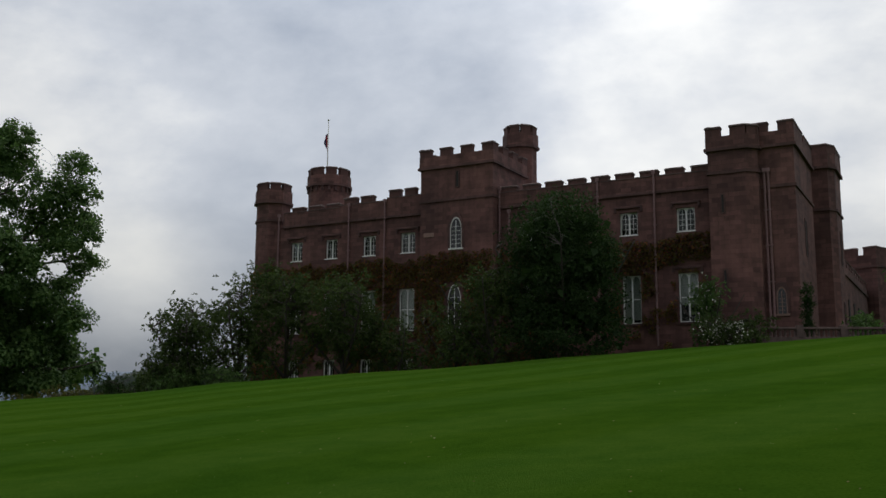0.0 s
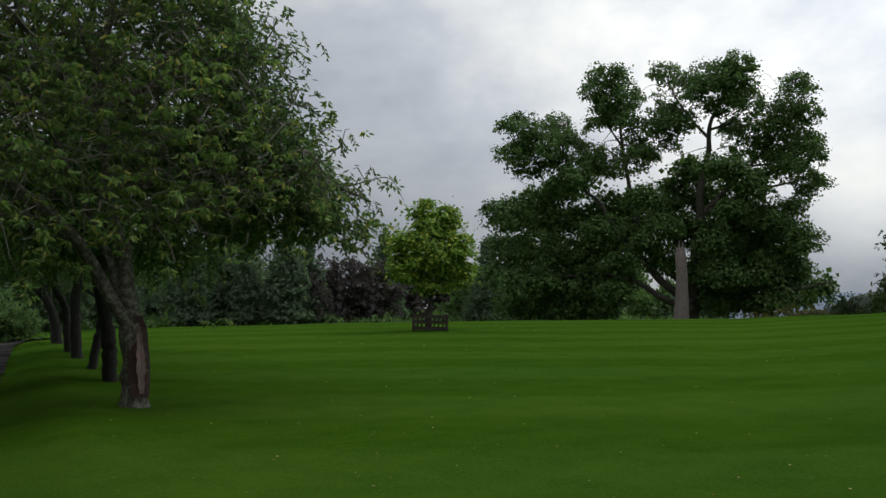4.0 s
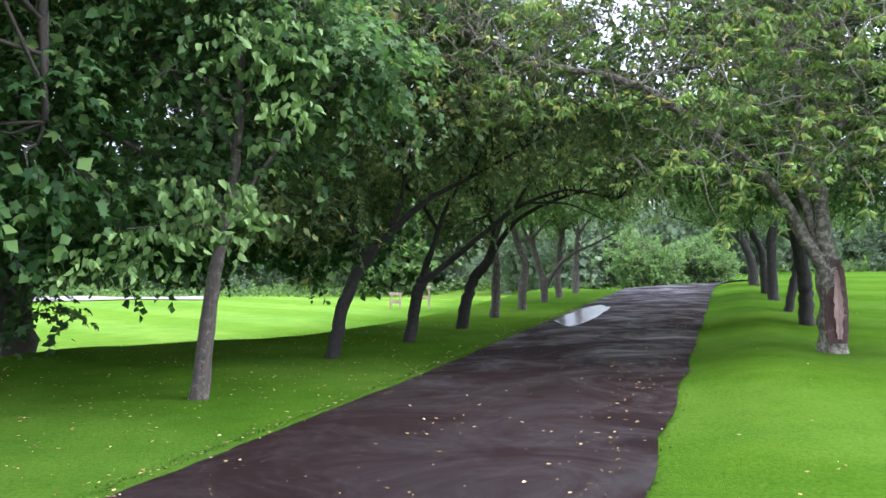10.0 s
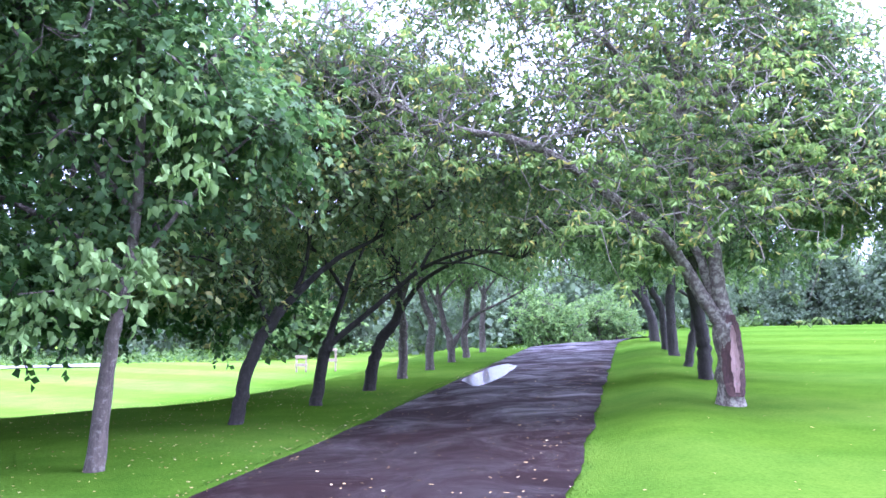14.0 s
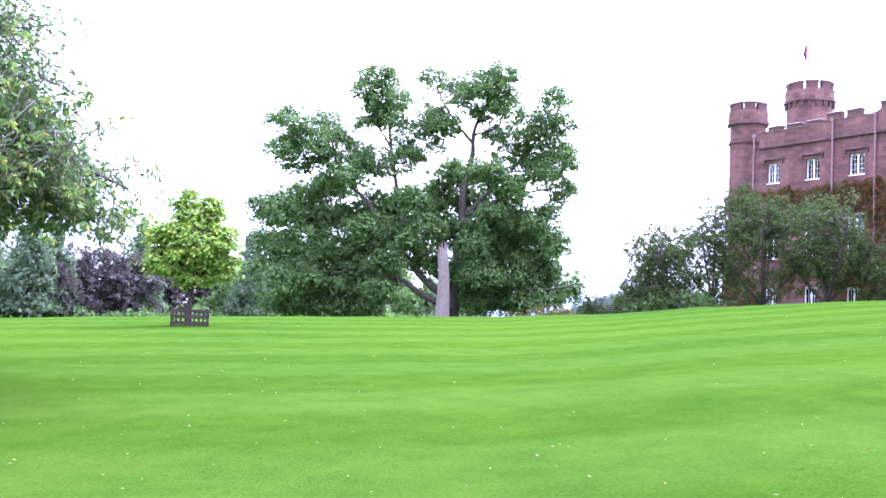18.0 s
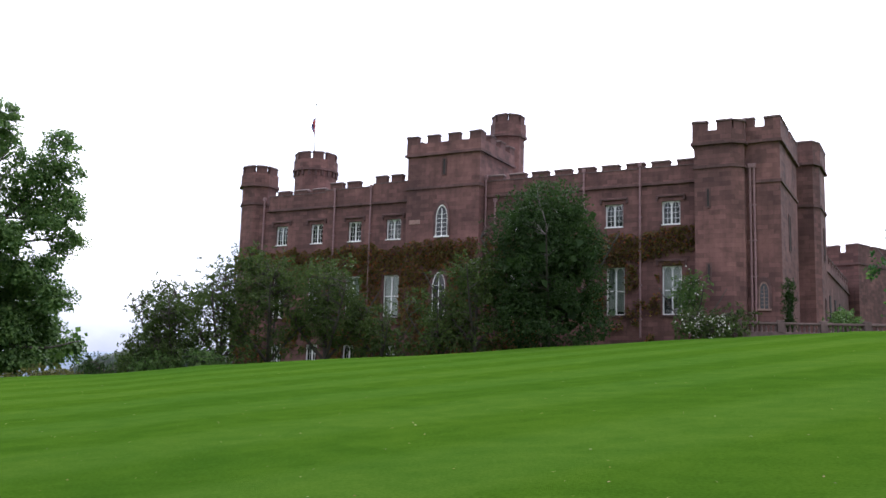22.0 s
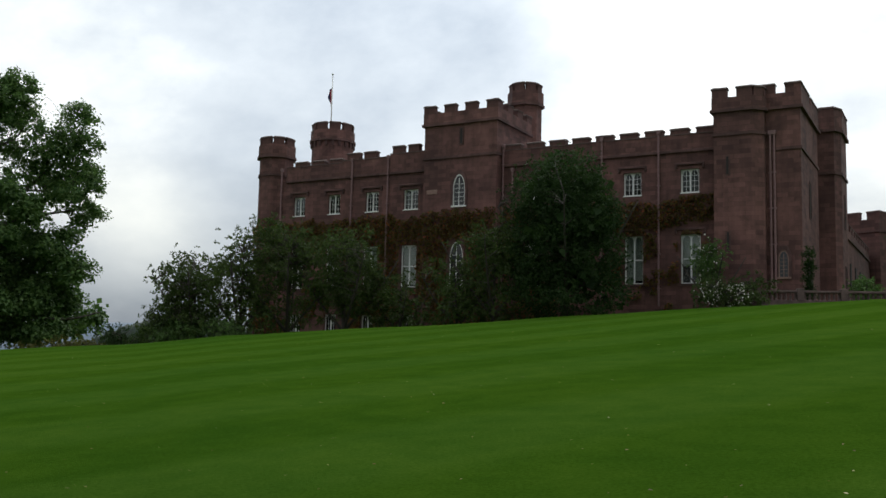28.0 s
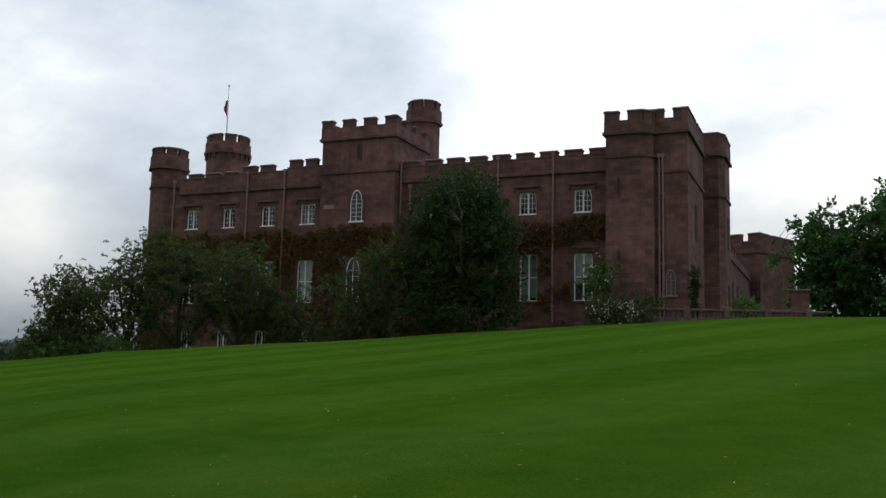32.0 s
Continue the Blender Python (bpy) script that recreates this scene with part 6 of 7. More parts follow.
# the golden young tree in its guard
GOLD_CROWN = [(0, 0, 3.5, 1.7, 1.6, 1.3), (-1.05, 0, 2.8, 0.95, 1.1, 0.8), (1.05, 0, 2.7, 0.9, 1.1, 0.8), (0.1, 0, 4.7, 1.15, 1.1, 0.75), (-1.2, -0.3, 3.9, 0.75, 0.8, 0.7), (1.3, -0.3, 3.8, 0.65, 0.8, 0.75), (-0.5, -0.4, 5.1, 0.5, 0.5, 0.45), (0.7, 0.1, 5.2, 0.5, 0.5, 0.4), (0, -0.3, 2.0, 0.7, 0.8, 0.45), (-0.3, 0, 5.55, 0.25, 0.3, 0.3)]
gold = make_tree("golden_tree", "small round-headed tree with yellow-green leaves", "tree", place(-43.4, 40.5),
    [([(0, 0, -0.2), (0, 0, 0.9), (0.05, 0, 1.8), (0, 0, 3.0), (0, 0, 4.6)], 0.13, 0.04),
     ([(0.02, 0, 1.5), (0.6, 0.1, 2.4), (1.2, 0.2, 3.4)], 0.06, 0.02), ([(0.02, 0, 1.4), (-0.6, -0.1, 2.3), (-1.2, 0, 3.2)], 0.06, 0.02),
     ([(0.02, 0, 1.9), (0.2, -0.6, 3.0), (0.4, -1.0, 4.0)], 0.05, 0.02)],
    GOLD_CROWN, 90, 20, 0.14, LEAF_YELLOW, DARK_BARK, turn=43.4, seed=51, spread=0.22, slim=0.45, shell=0.62, flat=0.5, subs=30)
spray_cloud(gold, GOLD_CROWN, 330, 46, 0.15, LEAF_YELLOW, 52, (0.25, 0.5), 0.14, 0.35, 0.6)


def make_guard():
    g = new("tree_guard")
    g.matrix_world = pose(*place(-43.35, 40.0), 0, 0, 43)
    tagged(g, "low square timber guard fence round the young tree", "tree guard")
    for x in (-0.7, 0.7):
        for y in (-0.7, 0.7):
            bm = bmesh.new()
            box(bm, x - 0.05, x + 0.05, y - 0.05, y + 0.05, -0.2, 0.72, 0.01)
            part("post", bm, WOOD, g)
    for q in range(-3, 4):
        for y in (-0.68, 0.68):
            bm = bmesh.new()
            box(bm, q * 0.18 - 0.03, q * 0.18 + 0.03, y - 0.012, y + 0.012, 0.02, 0.66)
            part("slat", bm, WOOD, g)
        for x in (-0.68, 0.68):
            bm = bmesh.new()
            box(bm, x - 0.012, x + 0.012, q * 0.18 - 0.03, q * 0.18 + 0.03, 0.02, 0.66)
            part("slat", bm, WOOD, g)
    for z in (0.12, 0.38, 0.62):
        for y in (-0.74, 0.74):
            bm = bmesh.new()
            box(bm, -0.72, 0.72, y - 0.02, y + 0.02, z - 0.05, z + 0.05)
            part("rail", bm, WOOD, g)
        for x in (-0.74, 0.74):
            bm = bmesh.new()
            box(bm, x - 0.02, x + 0.02, -0.72, 0.72, z - 0.05, z + 0.05)
            part("rail", bm, WOOD, g)


make_guard()


# shrubs and small trees before the palace
def stems(h, lean, r, seed, k=4):
    rng = random.Random(seed)
    res = [([(0, 0, -0.3), (0.05, 0, h * 0.2), (0.1, 0, h * 0.45), (0.1 + lean, 0, h * 0.75)], r, r * 0.3)]
    for i in range(k):
        a = 2 * math.pi * i / k + rng.uniform(-0.4, 0.4)
        res.append(([(0.03, 0, h * 0.1), (0.25 * h * math.cos(a), 0.25 * h * math.sin(a), h * 0.4), (0.42 * h * math.cos(a), 0.42 * h * math.sin(a), h * 0.68)], r * 0.7, r * 0.2))
    return res


def shrub(name, label, head, dist, width, height, mat, seed, clumps, size=0.2, lift=0.12, z=None, category="shrub", lumps=7, bark_mat=None, low=False):
    rng = random.Random(seed)
    x, y, gz = place(head, dist)
    blobs = []
    for i in range(lumps):
        a = rng.uniform(0, 2 * math.pi)
        q = rng.uniform(0.15, 0.6)
        zz = rng.uniform(0.35, 0.78)
        blobs.append((q * width * 0.5 * math.cos(a), q * width * 0.5 * math.sin(a), zz * height, width * rng.uniform(0.22, 0.34), width * rng.uniform(0.22, 0.34), height * rng.uniform(0.16, 0.24)))
    if low:
        blobs += [(0, 0, height * 0.2, width * 0.5, width * 0.5, height * 0.18), (0.2 * width, 0, height * 0.16, width * 0.42, width * 0.42, height * 0.16)]
    blobs.append((0, 0, height * 0.5, width * 0.36, width * 0.36, height * (0.5 - lift)))
    return make_tree(name, label, category, (x, y, gz if z is None else z), stems(height, 0, 0.05 + 0.012 * height, seed), blobs, clumps, 45, size, mat, bark_mat or DARK_BARK, turn=-head, seed=seed, spread=0.3, slim=0.36, shell=0.5, twig=0.018, sprig=max(0.4, size * 2.6), droop=0.12)


for hd, dist, w, h, mat, sd, n, lab in (
        (-14.9, 62, 6.0, 6.4, LEAF_GREY, 61, 210, "straggling grey-green small tree before the palace"), (-12.2, 63.5, 6.0, 8.3, LEAF_GREY, 62, 220, "bushy grey-green small tree before the palace"),
        (-9.4, 64, 7.5, 8.8, LEAF_GREY, 63, 300, "broad grey-green small tree before the palace"), (-6.0, 63, 6.8, 8.6, LEAF_GREY, 64, 300, "dense grey-green small tree before the palace"),
        (-2.6, 62.5, 5.0, 4.8, LEAF_GREY, 75, 80, "low grey-green shrub before the palace"), (0.9, 61.5, 5.6, 5.7, LEAF_GREY, 65, 100, "rounded grey-green shrub beside the evergreen tree"),
        (-16.0, 61, 4.2, 3.0, LEAF_GREY, 77, 120, "low grey-green thicket below the small trees"), (3.1, 60.5, 4.8, 8.4, LEAF_GREY, 76, 190, "tall loose green shrub at the foot of the evergreen")):
    shrub("hawthorn", lab, hd, dist, w, h, mat, sd, n + 40, 0.15, 0.06, low=hd not in (-9.4, -6.0), lumps=12)
dome = shrub("evergreen_tree", "tall dense domed dark evergreen tree before the palace", 7.6, 60.5, 8.0, 11.1, LEAF_DARK, 66, 300, 0.16, 0.02, lumps=12, category="tree")
add_crown(dome, [(0, 0, 2.0, 4.0, 3.6, 2.0), (0, 0, 4.6, 4.0, 3.6, 2.6), (0, 0, 7.2, 3.3, 3.2, 2.6), (0.2, 0, 9.4, 2.2, 2.2, 1.8), (-1.6, 0, 7.6, 1.8, 1.8, 1.6), (1.7, 0, 6.8, 1.9, 1.9, 1.7)], 760, 44, 0.16, LEAF_DARK, 67, 0.3, shell=0.75)
add_crown(dome, [(0, 0, 2.6, 2.8, 2.8, 2.2), (0, 0, 5.5, 3.0, 3.0, 3.0), (0, 0, 8.0, 2.3, 2.3, 2.2)], 90, 6, 0.7, LEAF_DARK, 68, 0.6, shell=0.2)
rose = shrub("rose_bush", "spreading bush covered in white blossom by the tower", 17.0, 59.8, 4.8, 2.1, LEAF_GREY, 67, 120, 0.14, low=True)
add_crown(rose, [(0, 0, 1.0, 2.0, 1.9, 0.9), (0.5, -0.6, 0.8, 1.4, 1.2, 0.7)], 75, 4, 0.11, PETAL, 6, 0.2, slim=0.5)
climber = shrub("climbing_rose", "tall narrow climbing rose with white flowers", 16.15, 62.3, 1.7, 5.2, LEAF_WOOD, 68, 70, 0.14)
add_crown(climber, [(0, 0, 3.2, 0.8, 0.8, 1.6)], 20, 4, 0.11, PETAL, 7, 0.2, slim=0.5)
shrub("golden_shrub", "small yellow-green shrub on the terrace", 24.5, 66, 2.0, 2.0, LEAF_FRESH, 69, 50, 0.16)
slim = make_tree("cypress", "slim dark upright conifer by the tower", "tree", place(21.5, 62.5), [([(0, 0, -0.2), (0, 0, 1.6), (0, 0, 3.6)], 0.06, 0.02)],
    [(0, 0, 0.8, 0.42, 0.42, 0.8), (0, 0, 1.9, 0.42, 0.42, 1.0), (0, 0, 3.0, 0.3, 0.3, 0.9)], 90, 30, 0.1, LEAF_DARK, DARK_BARK, seed=70, spread=0.1, droop=-0.6, shell=0.4)
for hd, w, h, sd in ((29.6, 9, 14.0, 71), (32.8, 11, 16.0, 72), (37, 13, 15, 73)):
    shrub("parkland_tree", "dark broadleaf parkland tree behind the palace wing", hd, 92, w, h, LEAF_BROAD, sd, 330, 0.42, 0.1, category="tree", lumps=14, low=True)

for hd, dist, w, h, mat, sd, n, lab in ((-21.6, 66, 3.6, 1.3, LEAF_OLIVE, 141, 60, "low olive-yellow bush at the lawn's end"), (-20.0, 67, 3.6, 1.35, LEAF_OLIVE, 142, 60, "low olive-yellow bush at the lawn's end"),
        (-18.7, 65, 2.6, 1.9, LEAF_DARK, 143, 60, "small dark round bush at the lawn's end"), (-17.4, 67, 3.4, 1.7, LEAF_GREY, 144, 70, "brownish green bush at the lawn's end"),
        (-16.2, 60.5, 2.8, 1.0, LEAF_FRESH, 145, 60, "pale green ground cover below the shrubs"), (-13.4, 60.0, 3.2, 0.9, LEAF_WOOD, 146, 60, "pale green ground cover below the shrubs"), (-23.4, 70, 4.5, 1.4, LEAF_OLIVE, 147, 70, "low olive-yellow bush at the lawn's end")):
    shrub("bush", lab, hd, dist, w, h, mat, sd, n, 0.13, 0.05, low=True, lumps=6)

for hd, dist, w, h, sd in ((-71.0, 58, 5.2, 4.6, 148), (-67.9, 60, 4.8, 4.2, 149)):
    shrub("broad_shrub", "light green rounded shrub at the bend of the drive", hd, dist, w, h, LEAF_WOOD, sd, 200, 0.2, 0.05, low=True, lumps=10)

# woodland edge round the lawn
def put_copies(first, poses, sizes):
    first.matrix_world = poses[0]
    first.scale = (sizes[0],) * 3
    for m, k in zip(poses[1:], sizes[1:]):
        c = copy_thing(first, m)
        c.scale = (k, k, k * 1.03)


WOODS = random.Random(77)
kinds = []
for i in range(5):
    mat = (LEAF_HAZED, LEAF_WOOD, LEAF_HAZED_COPPER, LEAF_HAZED, LEAF_FRESH)[i]
    lab = ("woodland tree beyond the lawn, its green greyed by haze", "mid-green woodland tree beyond the lawn", "dark purple copper beech beyond the lawn", "tall woodland tree beyond the lawn", "light green shrub at the woodland edge")[i]
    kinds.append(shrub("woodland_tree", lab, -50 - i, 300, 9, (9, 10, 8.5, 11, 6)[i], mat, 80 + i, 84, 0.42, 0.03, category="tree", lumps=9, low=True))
for i, k in enumerate(kinds):
    h = (9, 10, 8.5, 11, 6)[i]
    add_crown(k, [(0, 0, h * 0.22, 3.6, 3.6, h * 0.22), (0, 0, h * 0.5, 3.0, 3.0, h * 0.3)], 60, 6, 0.85, (LEAF_HAZED, LEAF_WOOD, LEAF_HAZED_COPPER, LEAF_HAZED, LEAF_FRESH)[i], 180 + i, 0.6, shell=0.1)
    k["group"] = "woodland beyond the lawn"
spruce = make_tree("conifer", "dark pointed conifer in the woodland", "tree", (0, 0, 0), [([(0, 0, -0.3), (0, 0, 4), (0, 0, 11.5)], 0.2, 0.03)],
    [(0, 0, 1.6 + 1.25 * q, 2.9 - 0.34 * q, 2.9 - 0.34 * q, 0.9) for q in range(8)], 230, 22, 0.46, LEAF_HAZED, DARK_BARK, seed=88, spread=0.34, droop=0.5, shell=0.5, group="woodland beyond the lawn")
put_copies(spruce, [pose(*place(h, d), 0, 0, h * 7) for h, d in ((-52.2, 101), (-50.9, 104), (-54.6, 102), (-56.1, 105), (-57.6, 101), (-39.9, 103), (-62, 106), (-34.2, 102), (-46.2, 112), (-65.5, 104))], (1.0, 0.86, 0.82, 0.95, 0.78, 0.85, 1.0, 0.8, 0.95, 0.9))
used = set()
head_now = -112.0
while head_now < -27:
    i = WOODS.choice((0, 0, 1, 1, 3))
    if -52 < head_now < -42:
        i = 2
    elif WOODS.random() < 0.12:
        i = 4
    dist = WOODS.uniform(104, 128)
    m = pose(*place(head_now, dist), 0, 0, WOODS.uniform(0, 360)) @ Matrix.Diagonal((1, 1, WOODS.uniform(0.75, 1.05), 1))
    if i in used:
        c = copy_thing(kinds[i], m)
        k = WOODS.uniform(0.75, 1.05) * (1.7 if head_now < -80 else 1.0)
        c.scale = (k if k > 1.2 else 1, k if k > 1.2 else 1, k)
    else:
        kinds[i].matrix_world = m
        used.add(i)
    head_now += WOODS.uniform(1.6, 2.6)


for h, d, k in ((-78.5, 96, 1.0), (-75.6, 92, 0.95), (-73.0, 97, 1.0), (-70.3, 94, 0.9), (-67.6, 97, 1.0), (-64.8, 100, 1.0)):
    c = copy_thing(kinds[0 if d < 96 else 3], pose(*place(h, d), 0, 0, 57 * h))
    c.scale = (k, k, k)


def make_undergrowth():
    """Brambles and saplings that close the foot of the woodland."""
    rng = np.random.default_rng(79)
    k = 13000
    c = []
    for i in range(k):
        h, d = rng.uniform(-114, -26), rng.uniform(100, 116)
        x, y, z = place(h, d)
        top = 1.1 + 0.9 * noise.noise((h * 0.55, 0, 3.0)) + 0.8 * noise.noise((h * 2.1, 0, 7.0))
        c.append((x, y, z - 0.2 + max(0.4, top) * rng.random() ** 0.7))
    v, f = leaf_arrays(rng, np.array(c), rng.uniform(0.3, 0.5, k), rng.normal(size=(k, 3)) * 0.9, 0.45)
    tagged(new("undergrowth", tri_mesh("undergrowth", v, f, LEAF_WOOD)), "rough green brambles along the woodland edge", "undergrowth", kind="stuff")


make_undergrowth()


def make_hills():
    for name, dist, mat, tops, label in (("hills", 2600, HAZED_HILLS, ((-40, 30), (-30, 45), (-22, 62), (-18, 66), (-12, 52), (-4, 40), (30, 60), (45, 80)), "distant hills tinted blue-grey by haze"),
                                         ("hill", 600, NEAR_HILL, ((-26, -8), (-22.5, -4), (-20.5, 4), (-18.6, 14), (-17.2, 19), (-15, 19), (-10, 10), (0, 4)), "wooded hillside in the valley")):
        verts, faces = [], []
        k = 220
        for i in range(k):
            h = tops[0][0] + (tops[-1][0] - tops[0][0]) * i / (k - 1)
            z = float(np.interp(h, [t[0] for t in tops], [t[1] for t in tops])) + dist * 0.002 * noise.noise((h * 0.5, dist, 0)) + (2.2 * noise.noise((h * 3.1, 5, 0)) + 1.4 * noise.noise((h * 9, 5, 0)) if dist < 1000 else 0)
            for d, zz in ((dist, -60), (dist * 1.05, z * 0.7), (dist * 1.2, z), (dist * 1.4, -60)):
                verts.append((d * math.sin(radians(h)), d * math.cos(radians(h)), zz))
        for i in range(k - 1):
            for j in range(3):
                a = i * 4 + j
                faces.append((a, a + 4, a + 5, a + 1))
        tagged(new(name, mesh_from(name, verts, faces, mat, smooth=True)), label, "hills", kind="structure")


make_hills()


# ---- creeper on the palace front ----
def make_creeper():
    rng = np.random.default_rng(90)
    root = new("creeper")
    root.matrix_world = PALACE.matrix_world.copy()
    tagged(root, "red and green creeper covering the palace wall between storeys", "climbing plant")
    pts = []
    holes = [(a - 0.1, b + 0.1, 12.7, 14.6) for a, b in UPPER] + [(a - 0.12, b + 0.12, 6.5, 10.05) for a, b in LOWER] + [(a, b, 2.1, 4.4) for a, b in BASE] + [(15.3, 16.9, 6.4, 10.2), (15.6, 16.8, 12.6, 15.3)]
    while len(pts) < 38000:
        x, z = rng.uniform(-5.0, 35.5), rng.uniform(2.5, 13.4)
        top = 12.35 + 0.7 * noise.noise((x * 0.5, 3.1, 0)) + 0.4 * noise.noise((x * 1.7, 8.1, 0)) + (0.5 if 33 < x else 0)
        if z > top:
            continue
        f = noise.noise((x * 0.42, z * 0.42, 1.7)) + 0.5 * noise.noise((x * 1.3, z * 1.3, 4.0))
        need = -0.9 if z > top - 1.9 else (-0.6 if 5 < x < 20 else (0.55 if x > 24 and z < 6.5 else 0.05))
        if f < need or any(h[0] < x < h[1] and h[2] < z < h[3] for h in holes):
            continue
        y = -1.06 if 13.0 < x < 19.35 else 0.0
        if x < -2.0:
            y = 1.0 - math.sqrt(max(0.0, 1.6 ** 2 - (x + 3.55) ** 2)) if abs(x + 3.55) < 1.6 else 0.4
        pts.append((x, y - 0.04 - abs(rng.normal()) * (0.1 + 0.14 * max(0, f)), z))
    P = np.array(pts)
    for x0, x1 in ((-6, 2), (2, 13), (13, 19.4), (19.4, 28), (28, 36)):
        Q = P[(P[:, 0] >= x0) & (P[:, 0] < x1)]
        v, f = leaf_arrays(rng, Q, 0.17 * rng.uniform(0.6, 1.3, len(Q)), np.array([0, -0.9, -0.9]), 0.48)
        tagged(part("leaf_cover", tri_mesh("leaf_cover", v, f, LEAF_IVY), LEAF_IVY, root), kind="stuff")


make_creeper()


# ---- flag on the round tower ----
def make_flag():
    f = new("flagpole")
    f.matrix_world = PALACE.matrix_world @ pose(-3.75, 9.2, 21.5)
    tagged(f, "white flagpole with a limp red and blue flag", "flagpole")
    v, t = tube_arrays([(0, 0, 0), (0, 0, 3.4), (0, 0, 6.9)], [0.07, 0.06, 0.045], 8)
    part("pole", tri_mesh("pole", np.array([tuple(q) for q in v]), t, WHITE), WHITE, f)
    bm = bmesh.new()
    bmesh.ops.create_uvsphere(bm, u_segments=8, v_segments=6, radius=0.11, matrix=Matrix.Translation((0, 0, 6.95)))
    part("finial", bm, WHITE, f)
    for name, mat, x0, x1 in (("red_cloth", FLAG_RED, 0.05, 0.3), ("blue_cloth", FLAG_BLUE, 0.3, 0.52)):
        bm = bmesh.new()
        rows = []
        for j in range(13):
            z = 5.6 - j * 0.19
            w = 0.25 + 0.75 * math.sin(math.pi * min(1, j / 9)) * (1 - 0.3 * j / 12)
            row = []
            for i in range(5):
                x = (x0 + (x1 - x0) * i / 4) * w
                row.append(bm.verts.new((-x, 0.09 * math.sin(x * 16 + j * 0.5), z)))
            rows.append(row)
        for j in range(12):
            for i in range(4):
                bm.faces.new((rows[j][i], rows[j][i + 1], rows[j + 1][i + 1], rows[j + 1][i]))
        part(name, bm, mat, f)


FLAG_RED, FLAG_BLUE = plain("red_cloth", (0.35, 0.03, 0.04), 0.8), plain("blue_cloth", (0.06, 0.06, 0.16), 0.8)
make_flag()


# ---- terrace balustrade ----
def make_balustrade():
    b = new("balustrade")
    tagged(b, "low dark stone balustrade along the terrace edge", "balustrade")
    p0, p1 = Vector(place(18.4, 59.8)), Vector(place(29.0, 63.0))
    b.matrix_world = Matrix.Translation(p0) @ pose(0, 0, 0, 0, 0, math.degrees(math.atan2((p1 - p0).y, (p1 - p0).x)))
    L = (p1 - p0).length
    base = 5.02 - p0.z
    bm = bmesh.new()
    box(bm, 0, L, -0.18, 0.18, base - 1.0, base + 0.12, 0.015)
    part("plinth", bm, COPING, b)
    bm = bmesh.new()
    box(bm, 0, L, -0.16, 0.16, base + 0.58, base + 0.72, 0.02)
    part("rail", bm, COPING, b)
    prof = ((0.0, 0.09), (0.06, 0.09), (0.1, 0.05), (0.2, 0.1), (0.3, 0.055), (0.4, 0.05), (0.42, 0.08), (0.46, 0.08))
    v, t = tube_arrays([(0, 0, z) for z, r in prof], [r for z, r in prof], 8)
    me = tri_mesh("baluster", np.array([tuple(q) for q in v]), t, COPING)
    x = 0.3
    i = 0
    while x < L - 0.2:
        if i % 9 == 0:
            bm = bmesh.new()
            box(bm, x - 0.2, x + 0.2, -0.22, 0.22, base + 0.1, base + 0.84, 0.02)
            part("pier", bm, COPING, b)
        else:
            ob = part("baluster", me, COPING, b)
            ob.location = (x, 0, base + 0.12)
        x += 0.28
        i += 1


make_balustrade()


# ---- fallen leaves, blossom and grass ----
def make_litter():
    rng = np.random.default_rng(95)
    pts = []
    for i in range(1200):
        al, ac = rng.uniform(1.5, 24), rng.uniform(-4.2, -0.4)
        if rng.random() < 0.45:
            ac = -4.0 + abs(rng.normal()) * 0.35 if rng.random() < 0.5 else -0.6 - abs(rng.normal()) * 0.35
        x, y, z = drive_point(al, ac)
        pts.append((x, y, z + 0.085 if -3.9 < ac < -0.65 else z + 0.05))
    for i in range(1500):
        al, ac = rng.uniform(0, 20), rng.uniform(-10, -3.9)
        x, y, z = drive_point(al, ac)
        pts.append((x, y, z + 0.04))
    for i in range(700):
        h, d = rng.uniform(-75, 32), 4 + 40 * rng.random() ** 1.6
        x, y, z = place(h, d)
        pts.append((x, y, z + 0.05))
    P = np.array(pts)
    v, f = leaf_arrays(rng, P, rng.uniform(0.022, 0.052, len(P)), np.array([0, 0, 0.0]), 0.36, 0.1)
    v = v.reshape(-1, 4, 3)
    v[:, :, 2] = P[:, None, 2] + (v[:, :, 2] - P[:, None, 2]) * 0.25
    tagged(new("fallen_leaves", tri_mesh("fallen_leaves", v.reshape(-1, 3), f, FALLEN)), "pale yellow fallen leaves scattered on drive and lawn", "leaves", kind="stuff")


make_litter()


def make_grass():
    rng = np.random.default_rng(96)
    k = 7000
    al = 1.0 + 26 * rng.random(k) ** 1.5
    ac = np.where(rng.random(k) < 0.5, -0.5 + np.abs(rng.normal(size=k)) * 0.06, -4.0 - np.abs(rng.normal(size=k)) * 0.06)
    x, y = -0.917 * al + 0.399 * ac, 0.399 * al + 0.917 * ac
    z = np.array([ground_z(a, b) + 0.035 * noise.noise((a * 0.25, b * 0.25, 0)) for a, b in zip(x, y)])
    base = np.stack([x, y, z - 0.005], 1)
    a = rng.uniform(0, 2 * np.pi, k)
    wv = np.stack([np.cos(a), np.sin(a), np.zeros(k)], 1) * 0.007
    tip = base + np.stack([rng.normal(size=k) * 0.05, rng.normal(size=k) * 0.05, rng.uniform(0.01, 0.03, k)], 1)
    v = np.stack([base - wv, base + wv, tip], 1).reshape(-1, 3)
    f = np.arange(k * 3).reshape(-1, 3)
    me = tri_mesh("grass", v, f, GRASS)
    tagged(new("grass", me), "uncut grass fringe along the drive edges", "grass", kind="stuff")


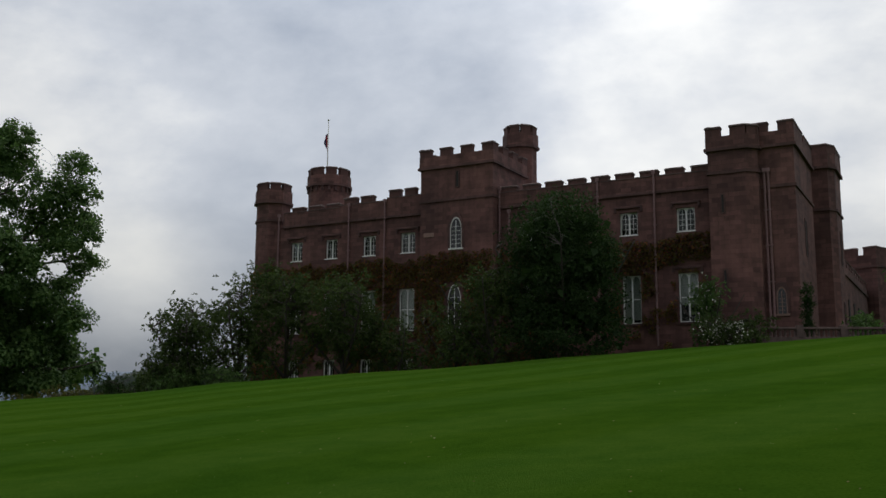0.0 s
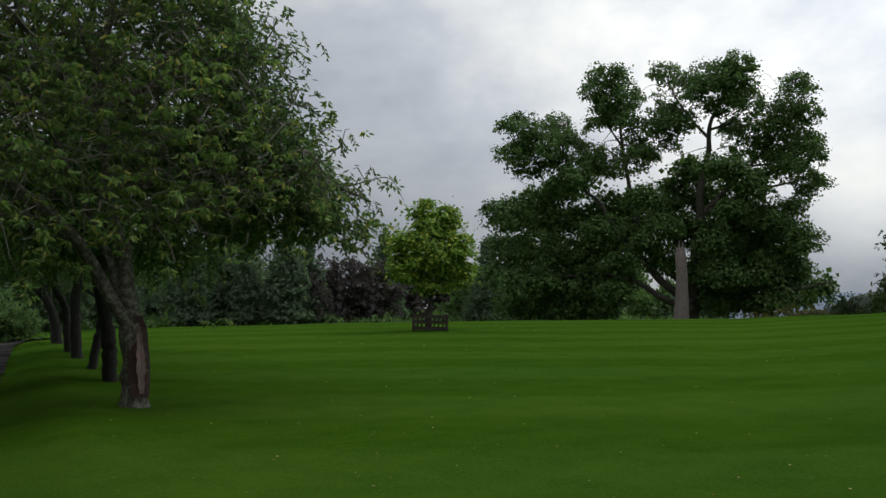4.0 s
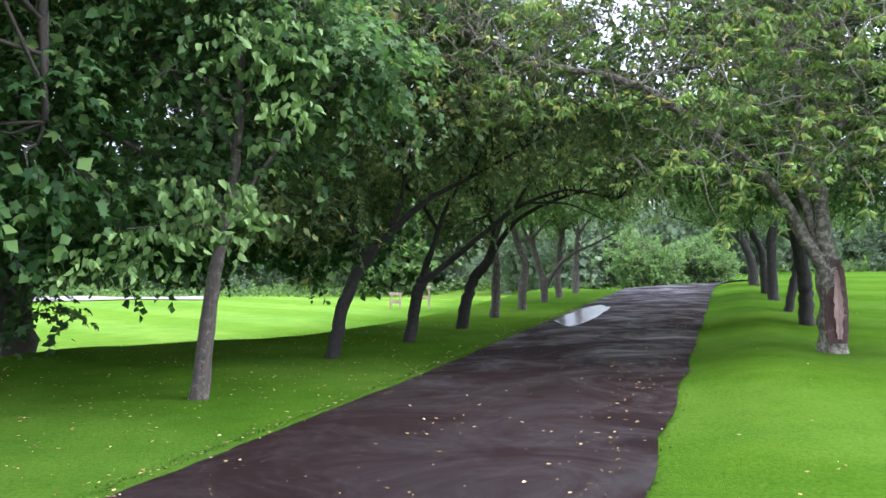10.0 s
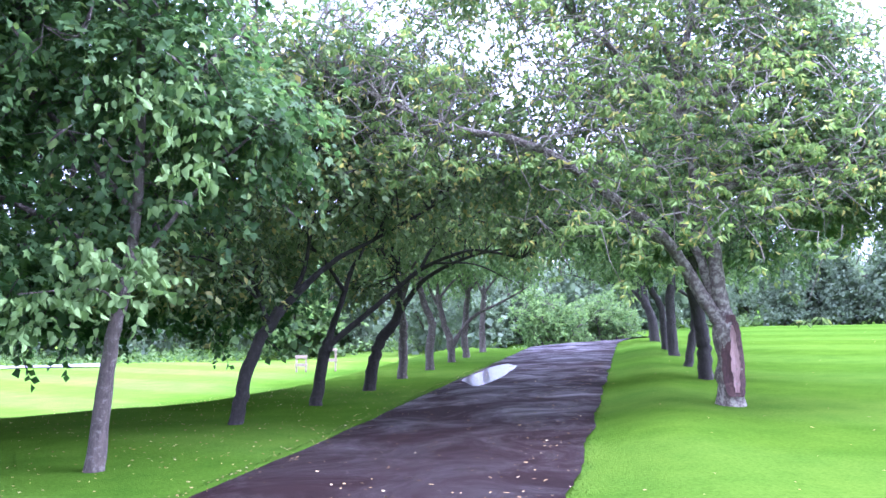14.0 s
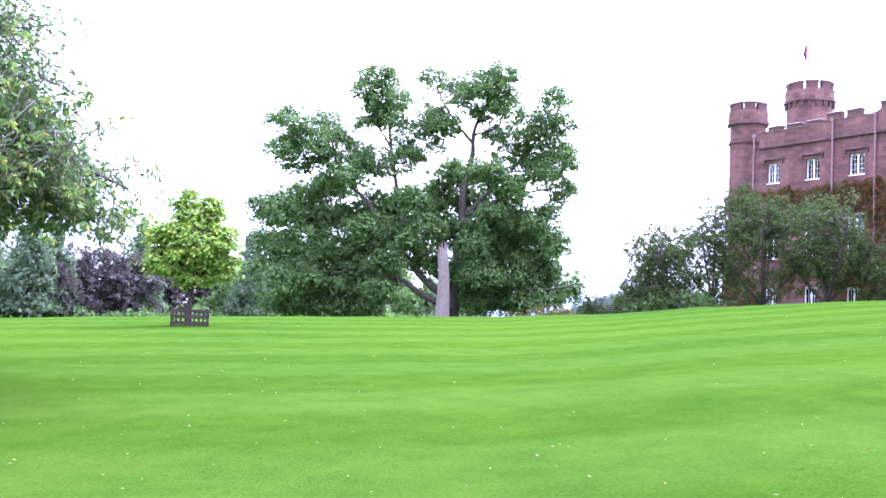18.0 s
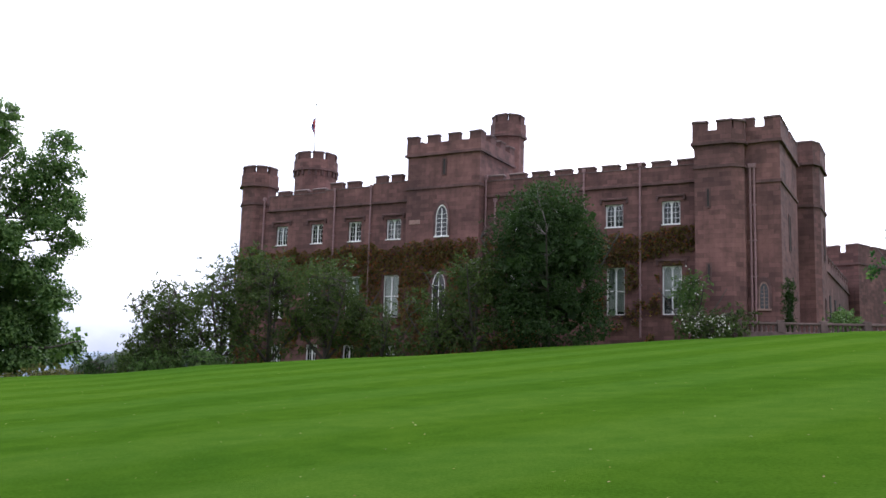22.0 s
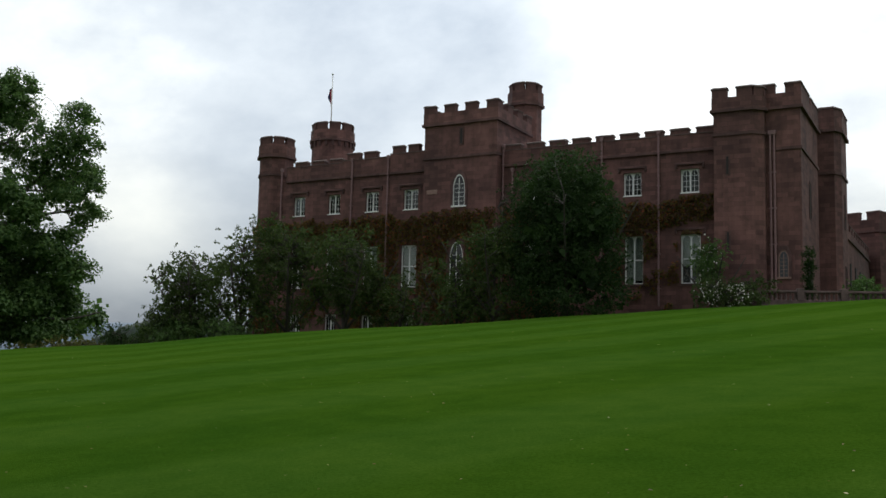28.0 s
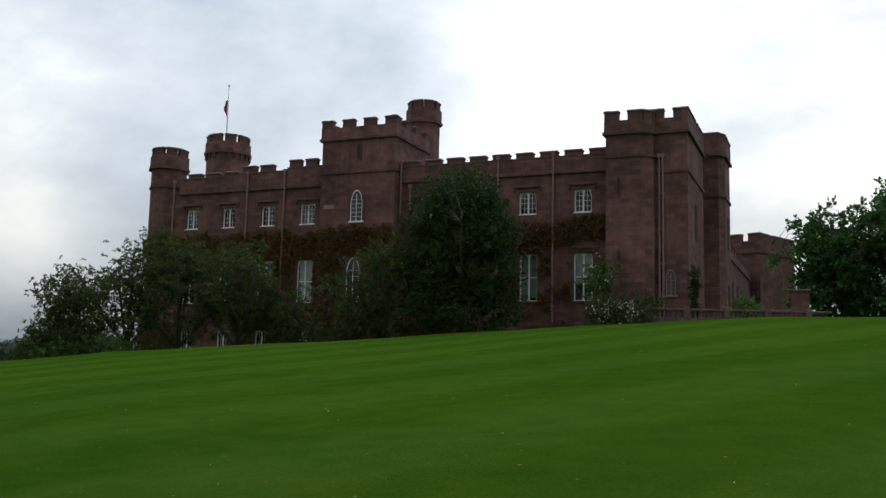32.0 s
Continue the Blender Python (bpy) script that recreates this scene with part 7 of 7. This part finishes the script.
GRASS = leaf("grass_blades", (0.022, 0.058, 0.004), (0.040, 0.095, 0.008), (0.06, 0.105, 0.012), gloss=0.9, glow=0.45)
make_grass()


# ---- the bare scar of the near tree ----
def make_scar():
    prng = random.Random(4)
    for name, mat, spread, proud, label in (("scar", SCAR, 1.05, 0.012, "dark torn wood where the bark is gone"), ("bare_wood", BARE_WOOD, 0.3, 0.02, "pale bare heartwood strip")):
        verts, faces = [], []
        rows, cols = 18, 9
        for j in range(rows + 1):
            t = j / rows
            z = 0.14 + (1.16 if name == "scar" else 0.95) * t + (0 if name == "scar" else 0.06)
            half = spread * (0.3 + 0.75 * math.sin(math.pi * (0.08 + 0.9 * t))) * (0.86 + 0.28 * prng.random()) if name == "scar" else spread * (0.18 + 0.85 * math.sin(math.pi * min(1, 0.06 + 0.92 * t)) ** 0.7) * (0.7 + 0.5 * prng.random())
            cx = -0.05 * max(0, (z - 0.6) / 0.75)
            r = (0.197 - 0.035 * max(0, z - 0.3)) * (1.0 + 0.3 * max(0, 1 - z / 0.4)) + proud
            for i in range(cols):
                a = -math.pi / 2 + 0.42 - 0.1 * t + half * (2 * i / (cols - 1) - 1)
                rr = r - 0.03 * math.sin(math.pi * i / (cols - 1)) + prng.uniform(-0.004, 0.004)
                verts.append((cx + rr * math.cos(a), rr * math.sin(a), z))
        for j in range(rows):
            for i in range(cols - 1):
                a = j * cols + i
                faces.append((a, a + 1, a + 1 + cols, a + cols))
        part(name, mesh_from(name, verts, faces, mat, smooth=True), mat, near, label)


make_scar()


# ---- pale timber tree guard on the lower lawn ----
def make_pale_guard():
    g = new("tree_guard")
    x, y, z = place(-85.4, 40.3)
    g.matrix_world = pose(x, y, z, 0, 0, 85.4)
    tagged(g, "pale timber rail guard standing on the lower lawn", "tree guard")
    for px in (-0.85, -0.45, 0.4, 0.8):
        for py in (-0.3, 0.3):
            bm = bmesh.new()
            box(bm, px - 0.035, px + 0.035, py - 0.035, py + 0.035, -0.2, 0.98 if px > 0 else 0.66, 0.006)
            part("post", bm, PALE_WOOD, g)
    for x0, x1, h in ((-0.85, -0.45, 0.64), (0.4, 0.8, 0.95), (0.4, 0.8, 0.5), (-0.85, -0.45, 0.3)):
        for py in (-0.34, 0.34):
            bm = bmesh.new()
            box(bm, x0 - 0.06, x1 + 0.06, py - 0.015, py + 0.015, h - 0.05, h + 0.03)
            part("rail", bm, PALE_WOOD, g)


make_pale_guard()


# ---- gravel at the far edge of the lower lawn ----
def make_gravel():
    verts, faces = [], []
    k = 24
    for i in range(k + 1):
        h = -122 + 24.5 * i / k
        for d in (50.5, 53, 56, 59):
            x, y, z = place(h, d + 0.8 * math.sin(i * 0.7))
            verts.append((x, y, z + 0.05))
    for i in range(k):
        for j in range(3):
            a = i * 4 + j
            faces.append((a, a + 4, a + 5, a + 1))
    tagged(new("pavement", mesh_from("pavement", verts, faces, GRAVEL, smooth=True)), "pale grey gravel road beyond the lower lawn", "road", kind="structure")


make_gravel()


def make_garden_wall():
    w = new("garden_wall")
    x, y, z = place(26.6, 74)
    w.matrix_world = pose(x, y, 4.6, 0, 0, -27)
    tagged(w, "low red stone garden wall ending in a pier", "wall")
    bm = bmesh.new()
    box(bm, -2.6, 1.0, -0.25, 0.25, -1, 2.0, 0.02)
    part("wall", bm, SANDSTONE, w)
    bm = bmesh.new()
    box(bm, 0.4, 1.7, -0.4, 0.4, -1, 3.3, 0.03)
    part("pier", bm, SANDSTONE, w)
    bm = bmesh.new()
    box(bm, 0.3, 1.8, -0.5, 0.5, 3.3, 3.5, 0.04)
    part("cap", bm, COPING, w)


make_garden_wall()
